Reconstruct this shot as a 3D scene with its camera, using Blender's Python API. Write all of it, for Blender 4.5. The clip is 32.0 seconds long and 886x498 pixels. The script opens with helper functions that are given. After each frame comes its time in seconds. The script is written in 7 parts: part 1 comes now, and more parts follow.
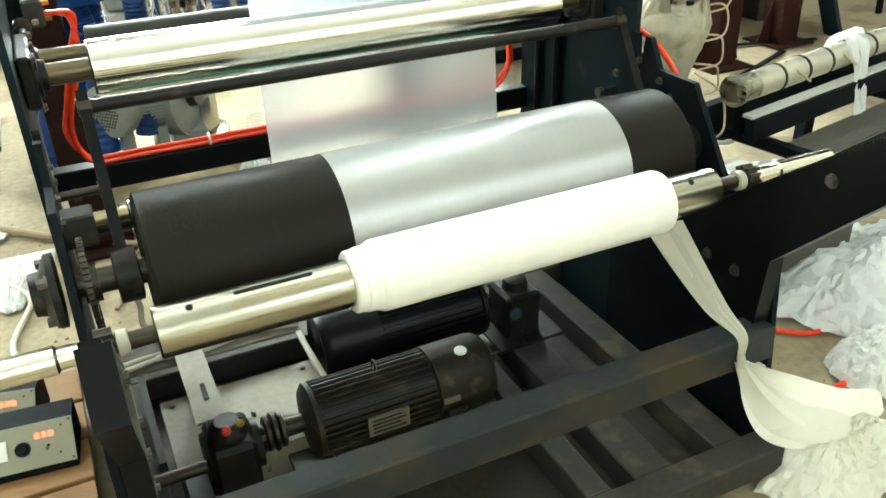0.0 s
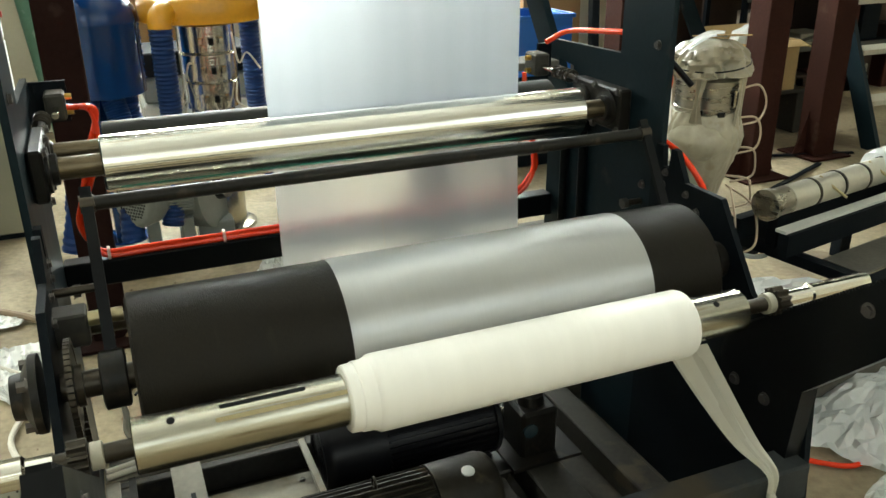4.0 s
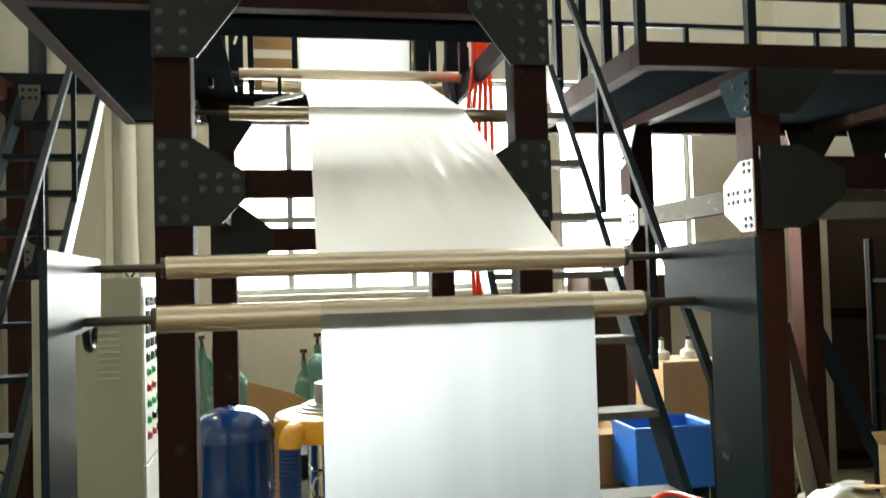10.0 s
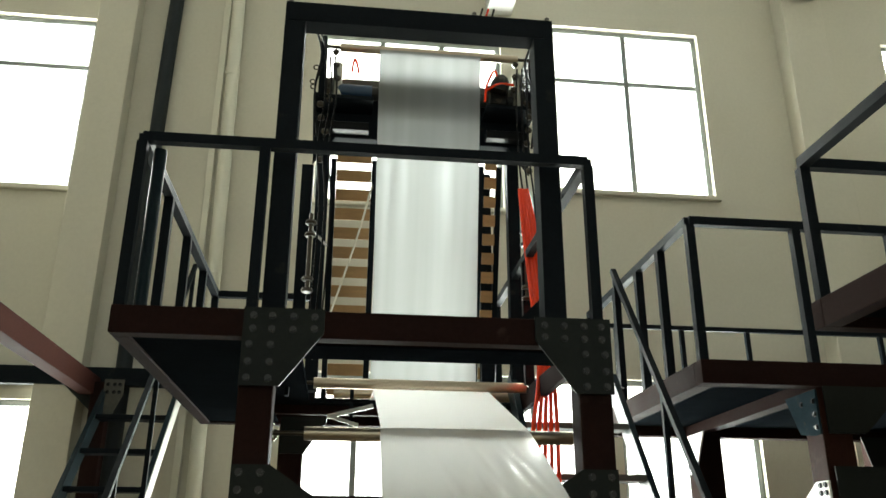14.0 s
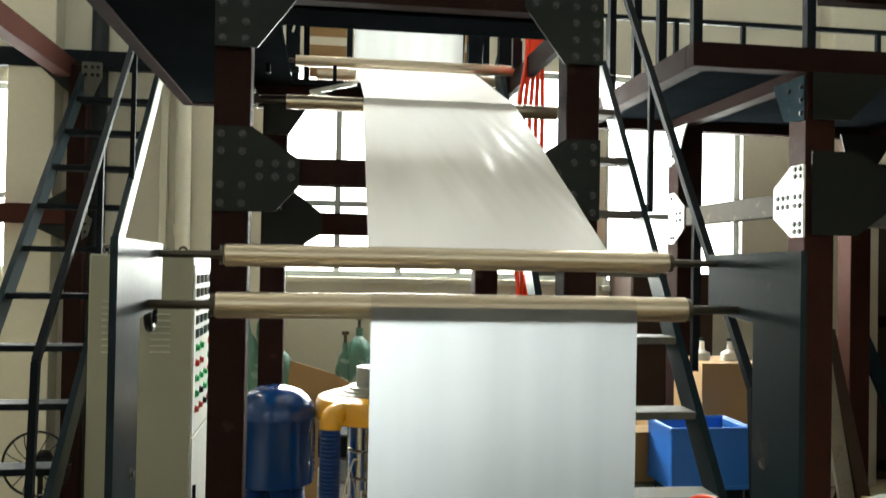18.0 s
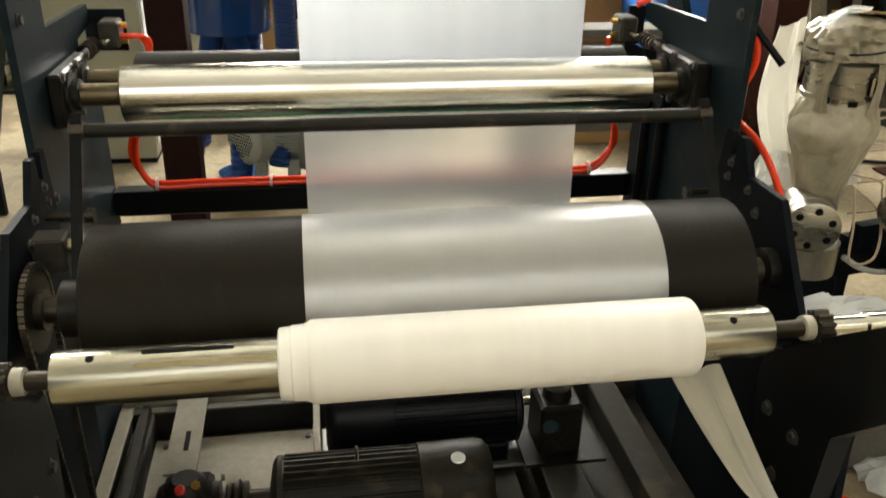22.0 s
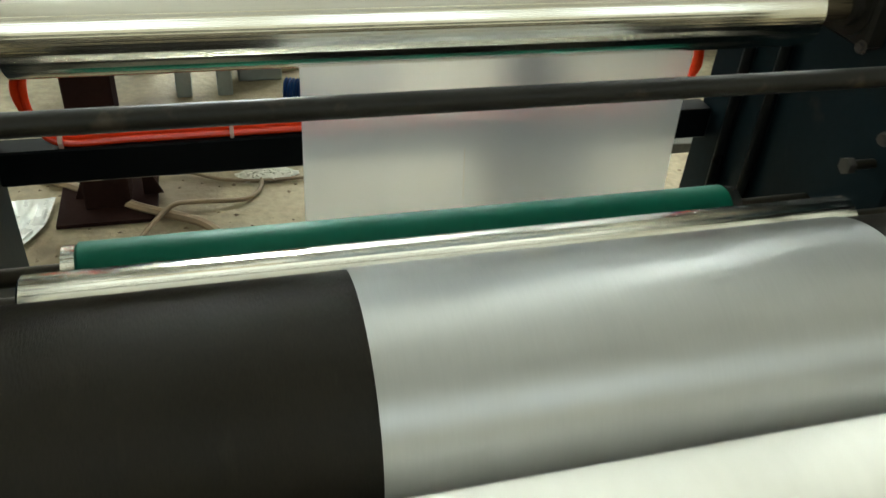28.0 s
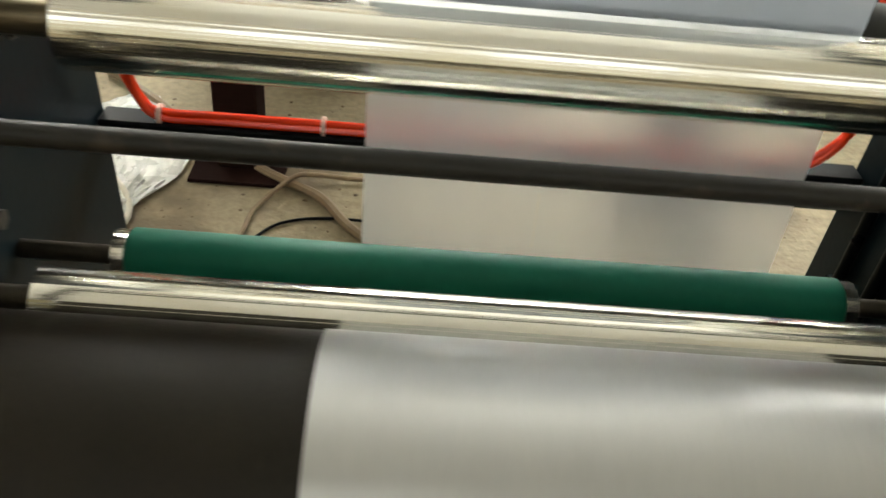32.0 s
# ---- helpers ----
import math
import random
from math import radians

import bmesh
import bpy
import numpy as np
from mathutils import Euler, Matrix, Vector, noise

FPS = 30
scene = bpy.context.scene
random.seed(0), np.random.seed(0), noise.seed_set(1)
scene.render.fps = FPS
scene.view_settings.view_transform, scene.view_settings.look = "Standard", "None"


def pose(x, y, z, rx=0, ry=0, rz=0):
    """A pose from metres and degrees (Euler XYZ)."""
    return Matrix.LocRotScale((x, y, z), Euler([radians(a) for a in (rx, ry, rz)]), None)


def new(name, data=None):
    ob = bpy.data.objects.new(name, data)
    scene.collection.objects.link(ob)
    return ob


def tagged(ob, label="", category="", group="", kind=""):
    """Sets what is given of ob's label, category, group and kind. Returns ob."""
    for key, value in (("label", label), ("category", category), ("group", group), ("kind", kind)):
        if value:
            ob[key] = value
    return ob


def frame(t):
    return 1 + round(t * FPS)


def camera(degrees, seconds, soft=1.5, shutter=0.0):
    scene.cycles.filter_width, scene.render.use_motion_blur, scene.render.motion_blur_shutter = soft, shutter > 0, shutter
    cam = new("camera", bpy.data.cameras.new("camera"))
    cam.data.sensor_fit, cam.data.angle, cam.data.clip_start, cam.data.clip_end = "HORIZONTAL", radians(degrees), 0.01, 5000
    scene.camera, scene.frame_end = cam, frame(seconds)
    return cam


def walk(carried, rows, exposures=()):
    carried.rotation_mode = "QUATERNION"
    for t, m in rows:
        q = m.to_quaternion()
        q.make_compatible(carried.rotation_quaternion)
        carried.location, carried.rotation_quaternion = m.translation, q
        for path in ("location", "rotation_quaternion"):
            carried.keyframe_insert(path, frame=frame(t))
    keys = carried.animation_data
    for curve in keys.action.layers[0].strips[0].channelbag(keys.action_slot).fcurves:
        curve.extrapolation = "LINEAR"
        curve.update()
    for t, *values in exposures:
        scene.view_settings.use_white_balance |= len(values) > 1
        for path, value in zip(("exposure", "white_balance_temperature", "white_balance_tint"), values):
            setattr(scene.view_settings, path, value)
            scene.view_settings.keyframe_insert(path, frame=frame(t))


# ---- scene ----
cam = camera(56.18, 32.0, soft=1.5, shutter=0.5)
ROWS = [
    (0, -0.063, -0.065, 1.600, 60.97, 1.68, -25.64),
    (0.5, -0.118, -0.024, 1.576, 63.23, 1.12, -27.08),
    (1, -0.105, -0.021, 1.576, 65.37, 1.31, -26.58),
    (1.5, -0.081, 0.000, 1.609, 66.41, 1.11, -25.91),
    (2, -0.053, 0.001, 1.612, 67.70, 1.35, -25.09),
    (2.5, -0.029, -0.006, 1.596, 68.68, 1.62, -24.29),
    (3, -0.012, -0.003, 1.597, 68.59, 1.59, -23.83),
    (3.5, 0.008, -0.002, 1.598, 68.09, 1.10, -23.20),
    (5.5, 0.133, 0.036, 1.581, 66.67, -0.99, -18.72),
    (6, 0.228, 0.050, 1.589, 66.98, -0.90, -15.67),
    (6.5, 0.317, 0.033, 1.598, 67.75, -0.02, -13.07),
    (7, 0.328, 0.047, 1.615, 70.10, -0.13, -12.41),
    (7.5, 0.320, 0.031, 1.655, 74.43, -0.30, -11.91),
    (8, 0.325, 0.037, 1.725, 78.58, 0.49, -11.70),
    (8.5, 0.320, 0.031, 1.789, 82.22, 0.41, -11.31),
    (9, 0.328, 0.025, 1.825, 85.63, 0.95, -10.90),
    (9.5, 0.323, 0.043, 1.840, 89.04, 1.42, -10.88),
    (10, 0.318, 0.014, 1.885, 91.96, 1.59, -10.70),
    (10.5, 0.300, -0.032, 1.919, 95.05, 1.38, -10.10),
    (11, 0.289, -0.096, 1.991, 98.72, 0.79, -9.28),
    (11.5, 0.278, -0.115, 2.072, 102.79, 0.33, -8.38),
    (12, 0.269, -0.123, 2.083, 106.68, 0.11, -7.72),
    (12.5, 0.266, -0.133, 2.098, 109.20, -0.05, -7.20),
    (13, 0.262, -0.142, 2.106, 110.59, -0.12, -6.91),
    (13.5, 0.261, -0.141, 2.102, 110.92, -0.15, -6.84),
    (15.5, 0.279, -0.092, 2.041, 104.40, -0.63, -7.11),
    (16, 0.274, -0.078, 2.056, 101.29, -0.97, -7.29),
    (16.5, 0.274, -0.044, 2.023, 98.70, -0.80, -7.61),
    (17, 0.288, -0.036, 1.986, 96.19, -0.81, -7.67),
    (17.5, 0.292, -0.031, 1.966, 93.42, -0.98, -7.76),
    (18, 0.290, -0.042, 1.920, 90.90, -1.04, -7.89),
    (18.5, 0.290, -0.043, 1.889, 87.76, -1.18, -8.02),
    (19, 0.295, -0.044, 1.848, 84.39, -1.24, -8.07),
    (19.5, 0.298, -0.025, 1.797, 80.97, -1.38, -8.26),
    (20, 0.379, -0.017, 1.724, 77.98, -0.84, -7.50),
    (20.5, 0.404, -0.005, 1.691, 74.47, -0.96, -7.51),
    (21, 0.434, -0.021, 1.630, 71.45, -0.83, -7.48),
    (21.5, 0.432, -0.011, 1.595, 67.93, -0.96, -8.11),
    (22, 0.421, 0.033, 1.555, 64.89, -1.06, -8.94),
    (22.5, 0.379, 0.153, 1.533, 61.17, -1.82, -9.66),
    (23, 0.329, 0.239, 1.507, 58.45, -2.72, -10.95),
    (23.5, 0.295, 0.236, 1.442, 57.65, -2.27, -13.44),
    (24, 0.182, 0.279, 1.459, 58.43, 0.11, -20.23),
    (24.5, 0.124, 0.335, 1.508, 58.67, 2.71, -25.51),
    (26.5, 0.128, 0.351, 1.566, 56.20, 1.41, -28.18),
    (27, 0.110, 0.518, 1.510, 57.55, -0.28, -23.76),
    (27.5, 0.240, 0.695, 1.531, 54.87, -1.70, -17.13),
    (28, 0.262, 0.812, 1.495, 54.72, -3.84, -15.16),
    (28.5, 0.344, 0.948, 1.544, 49.90, -4.14, -12.73),
    (29, 0.508, 1.004, 1.510, 49.45, -3.45, -6.20),
    (29.5, 0.594, 1.039, 1.483, 48.99, -3.23, -2.36),
    (30, 0.618, 1.034, 1.475, 49.21, -2.42, -1.21),
    (30.5, 0.624, 1.030, 1.473, 49.66, -2.04, -0.93),
    (31, 0.633, 1.029, 1.477, 50.24, -2.09, -0.40),
    (31.5, 0.636, 1.000, 1.486, 51.42, -2.80, 0.99),
    (32, 0.475, 0.939, 1.553, 51.25, -4.86, 0.62),
]
EXPOSURES = [(0.0, 1.33, 6100, -1), (1.0, 1.12, 6150, -2), (2.5, 0.56, 6300, 0), (3.0, 0.47, 6350, 3), (3.5, 0.47, 6350, 4), (6.0, 0.82, 6500, 8), (7.0, 0.55, 6500, 7), (7.5, 0.52, 6500, 6), (9.0, 0.45, 6480, 6), (10.0, 0.46, 6500, 8), (11.0, 0.38, 6500, 14), (12.0, -0.31, 6500, 10), (13.0, -0.40, 6500, 9), (15.5, -0.52, 6300, -2), (16.0, -0.46, 6300, -2), (17.0, 0.04, 6500, 8), (18.0, 0.10, 6500, 7), (19.0, 0.05, 6550, 10), (20.5, 0.18, 6800, 17), (22.0, 0.52, 7050, 14), (23.0, 0.93, 6800, 13), (24.0, 1.2, 6550, 8), (24.5, 1.18, 6550, 8), (27.0, 0.93, 6500, 12), (28.0, 0.34, 6250, 2), (29.0, 0.50, 6400, 6), (30.5, 0.34, 6550, 13), (32.0, 0.30, 6750, 12)]
walk(cam, [(t, pose(x, y, z, rx, ry, rz)) for t, x, y, z, rx, ry, rz in ROWS], EXPOSURES)

# ---- light ----
world = bpy.data.worlds.new("sky")
scene.world = world
world.use_nodes = True
wn = world.node_tree
sky = wn.nodes.new("ShaderNodeTexSky")
sky.sky_type, sky.sun_disc = "NISHITA", False
sky.sun_elevation, sky.sun_rotation = radians(48), radians(20)
wn.nodes["Background"].inputs["Strength"].default_value = 0.1
wn.links.new(sky.outputs[0], wn.nodes["Background"].inputs["Color"])
BACK_Y, LEFT_X, RIGHT_X, NEAR_Y, TOP_Z = 7.0, -7.0, 11.0, -7.0, 8.6


def window_lamp(x, y, z, w, h, turn, watts, tint=(0.935, 0.97, 0.915)):
    """Daylight that enters by a window's opening."""
    lamp = bpy.data.lights.new("window_daylight", "AREA")
    lamp.shape, lamp.size, lamp.size_y, lamp.energy, lamp.color = "RECTANGLE", w, h, watts, tint
    ob = new("window_daylight", lamp)
    ob.matrix_world = pose(x, y, z, 90, 0, turn)
    return ob


# ---- materials ----
def material(name, color, rough=0.5, metal=0.0, var=0.15, scale=6.0, bump=0.05, fine=60.0, spec=0.5, coat=0.0,
             stain=None, stain_at=0.62, island=0.0, stretch=(1, 1, 1)):
    """A surface with two scales of variation in colour and gloss, stains and fine relief."""
    m = bpy.data.materials.new(name)
    m.use_nodes = True
    nt = m.node_tree
    b = nt.nodes["Principled BSDF"]
    b.inputs["Metallic"].default_value = metal
    b.inputs["Specular IOR Level"].default_value = spec
    b.inputs["Coat Weight"].default_value = coat
    tc = nt.nodes.new("ShaderNodeTexCoord")
    mp = nt.nodes.new("ShaderNodeMapping")
    mp.inputs["Scale"].default_value = stretch
    nt.links.new(tc.outputs["Object"], mp.inputs["Vector"])
    big, small = nt.nodes.new("ShaderNodeTexNoise"), nt.nodes.new("ShaderNodeTexNoise")
    for node, s, det in ((big, scale, 5), (small, fine, 3)):
        node.inputs["Scale"].default_value = s
        node.inputs["Detail"].default_value = det
        nt.links.new(mp.outputs[0], node.inputs["Vector"])
    mix = nt.nodes.new("ShaderNodeMix")
    mix.data_type = "RGBA"
    lo = [c * (1 - var) for c in color]
    hi = [min(1, c * (1 + var)) for c in color]
    mix.inputs["A"].default_value, mix.inputs["B"].default_value = (*lo, 1), (*hi, 1)
    nt.links.new(big.outputs["Fac"], mix.inputs["Factor"])
    out = mix.outputs["Result"]
    mix2 = nt.nodes.new("ShaderNodeMix")
    mix2.data_type, mix2.blend_type = "RGBA", "MULTIPLY"
    mix2.inputs["Factor"].default_value = min(1.0, var * 1.5)
    nt.links.new(out, mix2.inputs["A"])
    ramp = nt.nodes.new("ShaderNodeMapRange")
    ramp.inputs["From Min"].default_value, ramp.inputs["From Max"].default_value = 0.3, 0.7
    ramp.inputs["To Min"].default_value, ramp.inputs["To Max"].default_value = 0.6, 1.0
    nt.links.new(small.outputs["Fac"], ramp.inputs["Value"])
    nt.links.new(ramp.outputs[0], mix2.inputs["B"])
    out = mix2.outputs["Result"]
    if stain:
        spot = nt.nodes.new("ShaderNodeTexNoise")
        spot.inputs["Scale"].default_value, spot.inputs["Detail"].default_value = scale * 1.7, 8
        nt.links.new(mp.outputs[0], spot.inputs["Vector"])
        cut = nt.nodes.new("ShaderNodeMapRange")
        cut.inputs["From Min"].default_value, cut.inputs["From Max"].default_value = stain_at, stain_at + 0.1
        nt.links.new(spot.outputs["Fac"], cut.inputs["Value"])
        mix3 = nt.nodes.new("ShaderNodeMix")
        mix3.data_type = "RGBA"
        nt.links.new(cut.outputs[0], mix3.inputs["Factor"])
        nt.links.new(out, mix3.inputs["A"])
        mix3.inputs["B"].default_value = (*stain, 1)
        out = mix3.outputs["Result"]
    nt.links.new(out, b.inputs["Base Color"])
    rr = nt.nodes.new("ShaderNodeMapRange")
    rr.inputs["To Min"].default_value, rr.inputs["To Max"].default_value = max(0.02, rough * 0.75), min(1, rough * 1.25)
    nt.links.new(big.outputs["Fac"], rr.inputs["Value"])
    nt.links.new(rr.outputs[0], b.inputs["Roughness"])
    if bump:
        bp = nt.nodes.new("ShaderNodeBump")
        bp.inputs["Strength"].default_value, bp.inputs["Distance"].default_value = bump, 0.01
        nt.links.new(small.outputs["Fac"], bp.inputs["Height"])
        nt.links.new(bp.outputs[0], b.inputs["Normal"])
    return m


def shader(m):
    return m.node_tree.nodes["Principled BSDF"]


def brushed(m, amount):
    """Gloss drawn out along the axis of a roll that lies along x."""
    nt = m.node_tree
    tg = nt.nodes.new("ShaderNodeTangent")
    tg.direction_type, tg.axis = "RADIAL", "X"
    b = shader(m)
    b.inputs["Anisotropic"].default_value, b.inputs["Anisotropic Rotation"].default_value = amount, 0.25
    nt.links.new(tg.outputs[0], b.inputs["Tangent"])
    return m


M_FLOOR = material("worn concrete floor", (0.335, 0.273, 0.170), 0.75, var=0.45, scale=1.4, bump=0.5, fine=34, stain=(0.17, 0.128, 0.078), stain_at=0.53)
M_WALL = material("cream wall paint", (0.55, 0.52, 0.43), 0.8, var=0.08, scale=0.7, bump=0.04, fine=30)
M_CEILING = material("whitewashed slab", (0.62, 0.62, 0.60), 0.85, var=0.08, scale=0.8, bump=0.05, fine=20)
M_DARK = material("blue-black machine paint", (0.006, 0.0085, 0.011), 0.58, var=0.3, scale=5, bump=0.03, spec=0.06, stain=(0.02, 0.019, 0.017), stain_at=0.68)
M_SLATE = material("slate blue machine paint", (0.0090, 0.0170, 0.0215), 0.36, var=0.2, scale=4, bump=0.03, spec=0.08, stain=(0.035, 0.036, 0.034), stain_at=0.68)
M_BLACK = material("black gloss paint", (0.005, 0.0055, 0.006), 0.32, var=0.3, bump=0.02, spec=0.12)
M_BROWN = material("red-brown steel primer", (0.019, 0.0092, 0.0078), 0.78, var=0.25, scale=4, bump=0.05, spec=0.03, stain=(0.04, 0.026, 0.022), stain_at=0.66)
M_PINK = material("dusty red primer", (0.050, 0.019, 0.015), 0.85, var=0.25, scale=4, spec=0.04)
M_BROWNGLOSS = material("glossy dusty red-brown primer", (0.036, 0.0135, 0.0095), 0.7, var=0.3, scale=4, bump=0.04, spec=0.05, stain=(0.055, 0.03, 0.022), stain_at=0.66)
M_CHROME = material("polished chrome", (0.78, 0.76, 0.68), 0.12, 1.0, var=0.08, scale=3, bump=0.12, fine=26, stretch=(0.0006, 5, 5))
brushed(M_CHROME, 0.9)
M_STEEL = material("ground steel", (0.46, 0.44, 0.36), 0.24, 1.0, var=0.2, scale=5, bump=0.01, stretch=(0.6, 8, 8), stain=(0.26, 0.22, 0.15), stain_at=0.60)
M_ALU = material("matt aluminium roller", (0.44, 0.37, 0.275), 0.34, 1.0, var=0.1, scale=5, bump=0.01, stretch=(0.4, 9, 9))
M_SHAFT = material("oily dark steel", (0.055, 0.046, 0.033), 0.38, 0.7, var=0.3, scale=9, bump=0.05)
M_WORNSHAFT = material("worn brown steel journal", (0.16, 0.125, 0.075), 0.35, 0.8, var=0.35, scale=12, bump=0.04, stretch=(0.5, 6, 6), stain=(0.05, 0.036, 0.02), stain_at=0.58)
M_RUBBER = material("black rubber", (0.0108, 0.0083, 0.0049), 0.5, var=0.5, scale=5, bump=0.14, fine=200, spec=0.16, stretch=(2.5, 0.6, 0.6), stain=(0.020, 0.0165, 0.011), stain_at=0.60)
M_GREYRUB = material("grey-black rubber", (0.028, 0.028, 0.025), 0.55, var=0.2, scale=5, bump=0.05, spec=0.15)
M_GREEN = material("green silicone rubber", (0.003, 0.11, 0.068), 0.55, var=0.12, scale=5, bump=0.03, spec=0.2)
M_PAPER = material("white film roll", (0.90, 0.885, 0.84), 0.38, var=0.05, scale=5, bump=0.02, fine=12, spec=0.4, stretch=(3, 0.4, 0.4))
M_RED = material("orange-red air hose", (0.85, 0.045, 0.008), 0.25, var=0.05, bump=0.0)
M_BLUE = material("glossy blue paint", (0.003, 0.036, 0.15), 0.16, var=0.15, scale=3, bump=0.01, coat=0.3, spec=0.35)
M_BLUEHOSE = material("ribbed blue hose plastic", (0.005, 0.035, 0.15), 0.45, var=0.2, bump=0.05, spec=0.3)
M_BIN = material("blue plastic", (0.01, 0.11, 0.42), 0.4, var=0.1, bump=0.02)
M_YELLOW = material("orange-yellow paint", (0.75, 0.36, 0.02), 0.3, var=0.12, scale=6, coat=0.2)
M_CREAM = material("cabinet cream enamel", (0.28, 0.275, 0.205), 0.45, var=0.06, scale=2, bump=0.02, spec=0.35)
M_LIGHT = material("light grey enamel", (0.56, 0.57, 0.54), 0.5, var=0.1, bump=0.02)
M_MOTOR = material("motor grey-black paint", (0.013, 0.0115, 0.009), 0.42, var=0.35, scale=10, bump=0.05, spec=0.2, stain=(0.040, 0.031, 0.021), stain_at=0.60)
M_GREYMOTOR = material("grey motor paint", (0.23, 0.25, 0.24), 0.45, var=0.15, scale=8, bump=0.03)
M_PLATE = material("galvanised tray steel", (0.30, 0.30, 0.28), 0.5, 0.5, var=0.2, scale=4, bump=0.05, stain=(0.13, 0.11, 0.09), stain_at=0.62)
M_WHITE = material("white painted plate", (0.80, 0.79, 0.74), 0.5, var=0.05)
M_CARD = material("brown cardboard", (0.31, 0.185, 0.075), 0.8, var=0.12, scale=4, bump=0.05)
M_CARDPALE = material("sunlit beige cardboard", (0.44, 0.30, 0.13), 0.8, var=0.15, scale=4, bump=0.05)
M_WOOD = material("brown wooden slat", (0.34, 0.20, 0.085), 0.6, var=0.25, scale=6, stretch=(1, 6, 6), spec=0.3)
M_CABLE = material("dusty brown cable", (0.24, 0.17, 0.10), 0.6, var=0.2, scale=20)
M_WHITECABLE = material("off-white cable", (0.62, 0.58, 0.48), 0.5, var=0.1, scale=20)
M_BOTTLE = material("green cylinder paint", (0.055, 0.145, 0.105), 0.4, var=0.2, scale=6, stain=(0.20, 0.29, 0.24), stain_at=0.6)
M_GLASS = material("bottle glass", (0.75, 0.74, 0.66), 0.15, var=0.1)
M_FOIL = material("dusty clear wrapping", (0.32, 0.28, 0.195), 0.3, 0.0, var=0.35, scale=12, bump=0.3, fine=30, coat=0.4, stain=(0.24, 0.20, 0.13), stain_at=0.62)
M_BAGGED = material("yellowed milky plastic bag", (0.42, 0.38, 0.28), 0.3, 0.0, var=0.3, scale=9, bump=0.2, fine=28, coat=0.3, stain=(0.30, 0.26, 0.17), stain_at=0.56)
M_STEELBAND = material("satin heater band steel", (0.34, 0.32, 0.27), 0.28, 0.9, var=0.25, scale=10, bump=0.03, stretch=(1, 1, 4))
M_BOLT = material("bolt steel", (0.12, 0.11, 0.10), 0.4, 0.8, var=0.2)
M_ALUBOX = material("cast aluminium", (0.40, 0.39, 0.34), 0.4, 0.8, var=0.2, scale=12)
M_REDLAMP = material("red digit glow", (0.9, 0.03, 0.01), 0.4)
shader(M_REDLAMP).inputs["Emission Color"].default_value = (1, 0.05, 0.02, 1)
shader(M_REDLAMP).inputs["Emission Strength"].default_value = 4.0
M_SILVERPLATE = material("brushed name plate", (0.35, 0.31, 0.22), 0.4, 0.6, var=0.2, scale=20)
M_PANE = material("bright hazy daylight outside", (0.9, 0.9, 0.9), 0.9, bump=0)
shader(M_PANE).inputs["Emission Color"].default_value = (1.0, 1.0, 0.97, 1)
shader(M_PANE).inputs["Emission Strength"].default_value = 5.0
M_BEAM = material("slate paint worn brown", (0.027, 0.030, 0.031), 0.55, var=0.25, scale=2.5, bump=0.05, spec=0.15, stain=(0.046, 0.037, 0.025), stain_at=0.48)
M_DARKPLATE = material("dusty dark channel", (0.044, 0.041, 0.034), 0.6, var=0.35, scale=5, bump=0.06, spec=0.15, stain=(0.075, 0.062, 0.042), stain_at=0.57)
M_PAN = material("oily base pan", (0.042, 0.037, 0.028), 0.55, var=0.4, scale=4, bump=0.05, spec=0.2, stain=(0.07, 0.056, 0.036), stain_at=0.57)
M_DRIVEPAINT = material("dusty grey-brown motor paint", (0.030, 0.026, 0.019), 0.45, var=0.35, scale=10, bump=0.05, spec=0.2, stain=(0.07, 0.056, 0.037), stain_at=0.57)
M_BLACKMOTOR = material("black motor paint", (0.007, 0.007, 0.008), 0.35, var=0.3, scale=10, bump=0.03, spec=0.2)
M_LIGHTPLATE = material("pale grey housing", (0.41, 0.39, 0.31), 0.5, var=0.15, scale=5, bump=0.03, stain=(0.22, 0.18, 0.125), stain_at=0.64)
M_COVER = material("dusty bare cover sheet", (0.24, 0.22, 0.17), 0.62, 0.15, var=0.25, scale=5, bump=0.04, fine=50, spec=0.3, stain=(0.20, 0.165, 0.11), stain_at=0.58)
M_TANWIRE = material("tan heater wire", (0.52, 0.41, 0.29), 0.5, var=0.15, scale=20)
M_BRASS_STEEL = material("yellowed steel", (0.45, 0.38, 0.22), 0.35, 0.9, var=0.2)
M_WRAP = material("satin film over black", (0.40, 0.405, 0.40), 0.40, 0.72, var=0.06, scale=4, bump=0.0, fine=30, spec=1.0, stretch=(9, 1, 1))
shader(M_WRAP).inputs["IOR"].default_value = 1.65
brushed(M_WRAP, 0.5)
M_REDTIE = material("pale red tie", (0.8, 0.5, 0.4), 0.4)
M_GUSSET = material("green-black bolted plate", (0.011, 0.013, 0.011), 0.5, var=0.3, scale=6, bump=0.04, spec=0.12)
M_BOLTGREY = material("grey bolt heads", (0.026, 0.026, 0.024), 0.45, 0.4, var=0.2)
M_BLUEDARK = material("dark blue motor paint", (0.012, 0.04, 0.09), 0.4, var=0.2)
M_DUSTY = material("dusty grey tread", (0.10, 0.095, 0.08), 0.75, var=0.3, scale=7, bump=0.1, spec=0.15)
M_BLUEGREY = material("dull blue-grey gusset paint", (0.022, 0.034, 0.041), 0.8, var=0.25, scale=8, bump=0.04, spec=0.0, stain=(0.05, 0.048, 0.04), stain_at=0.62)
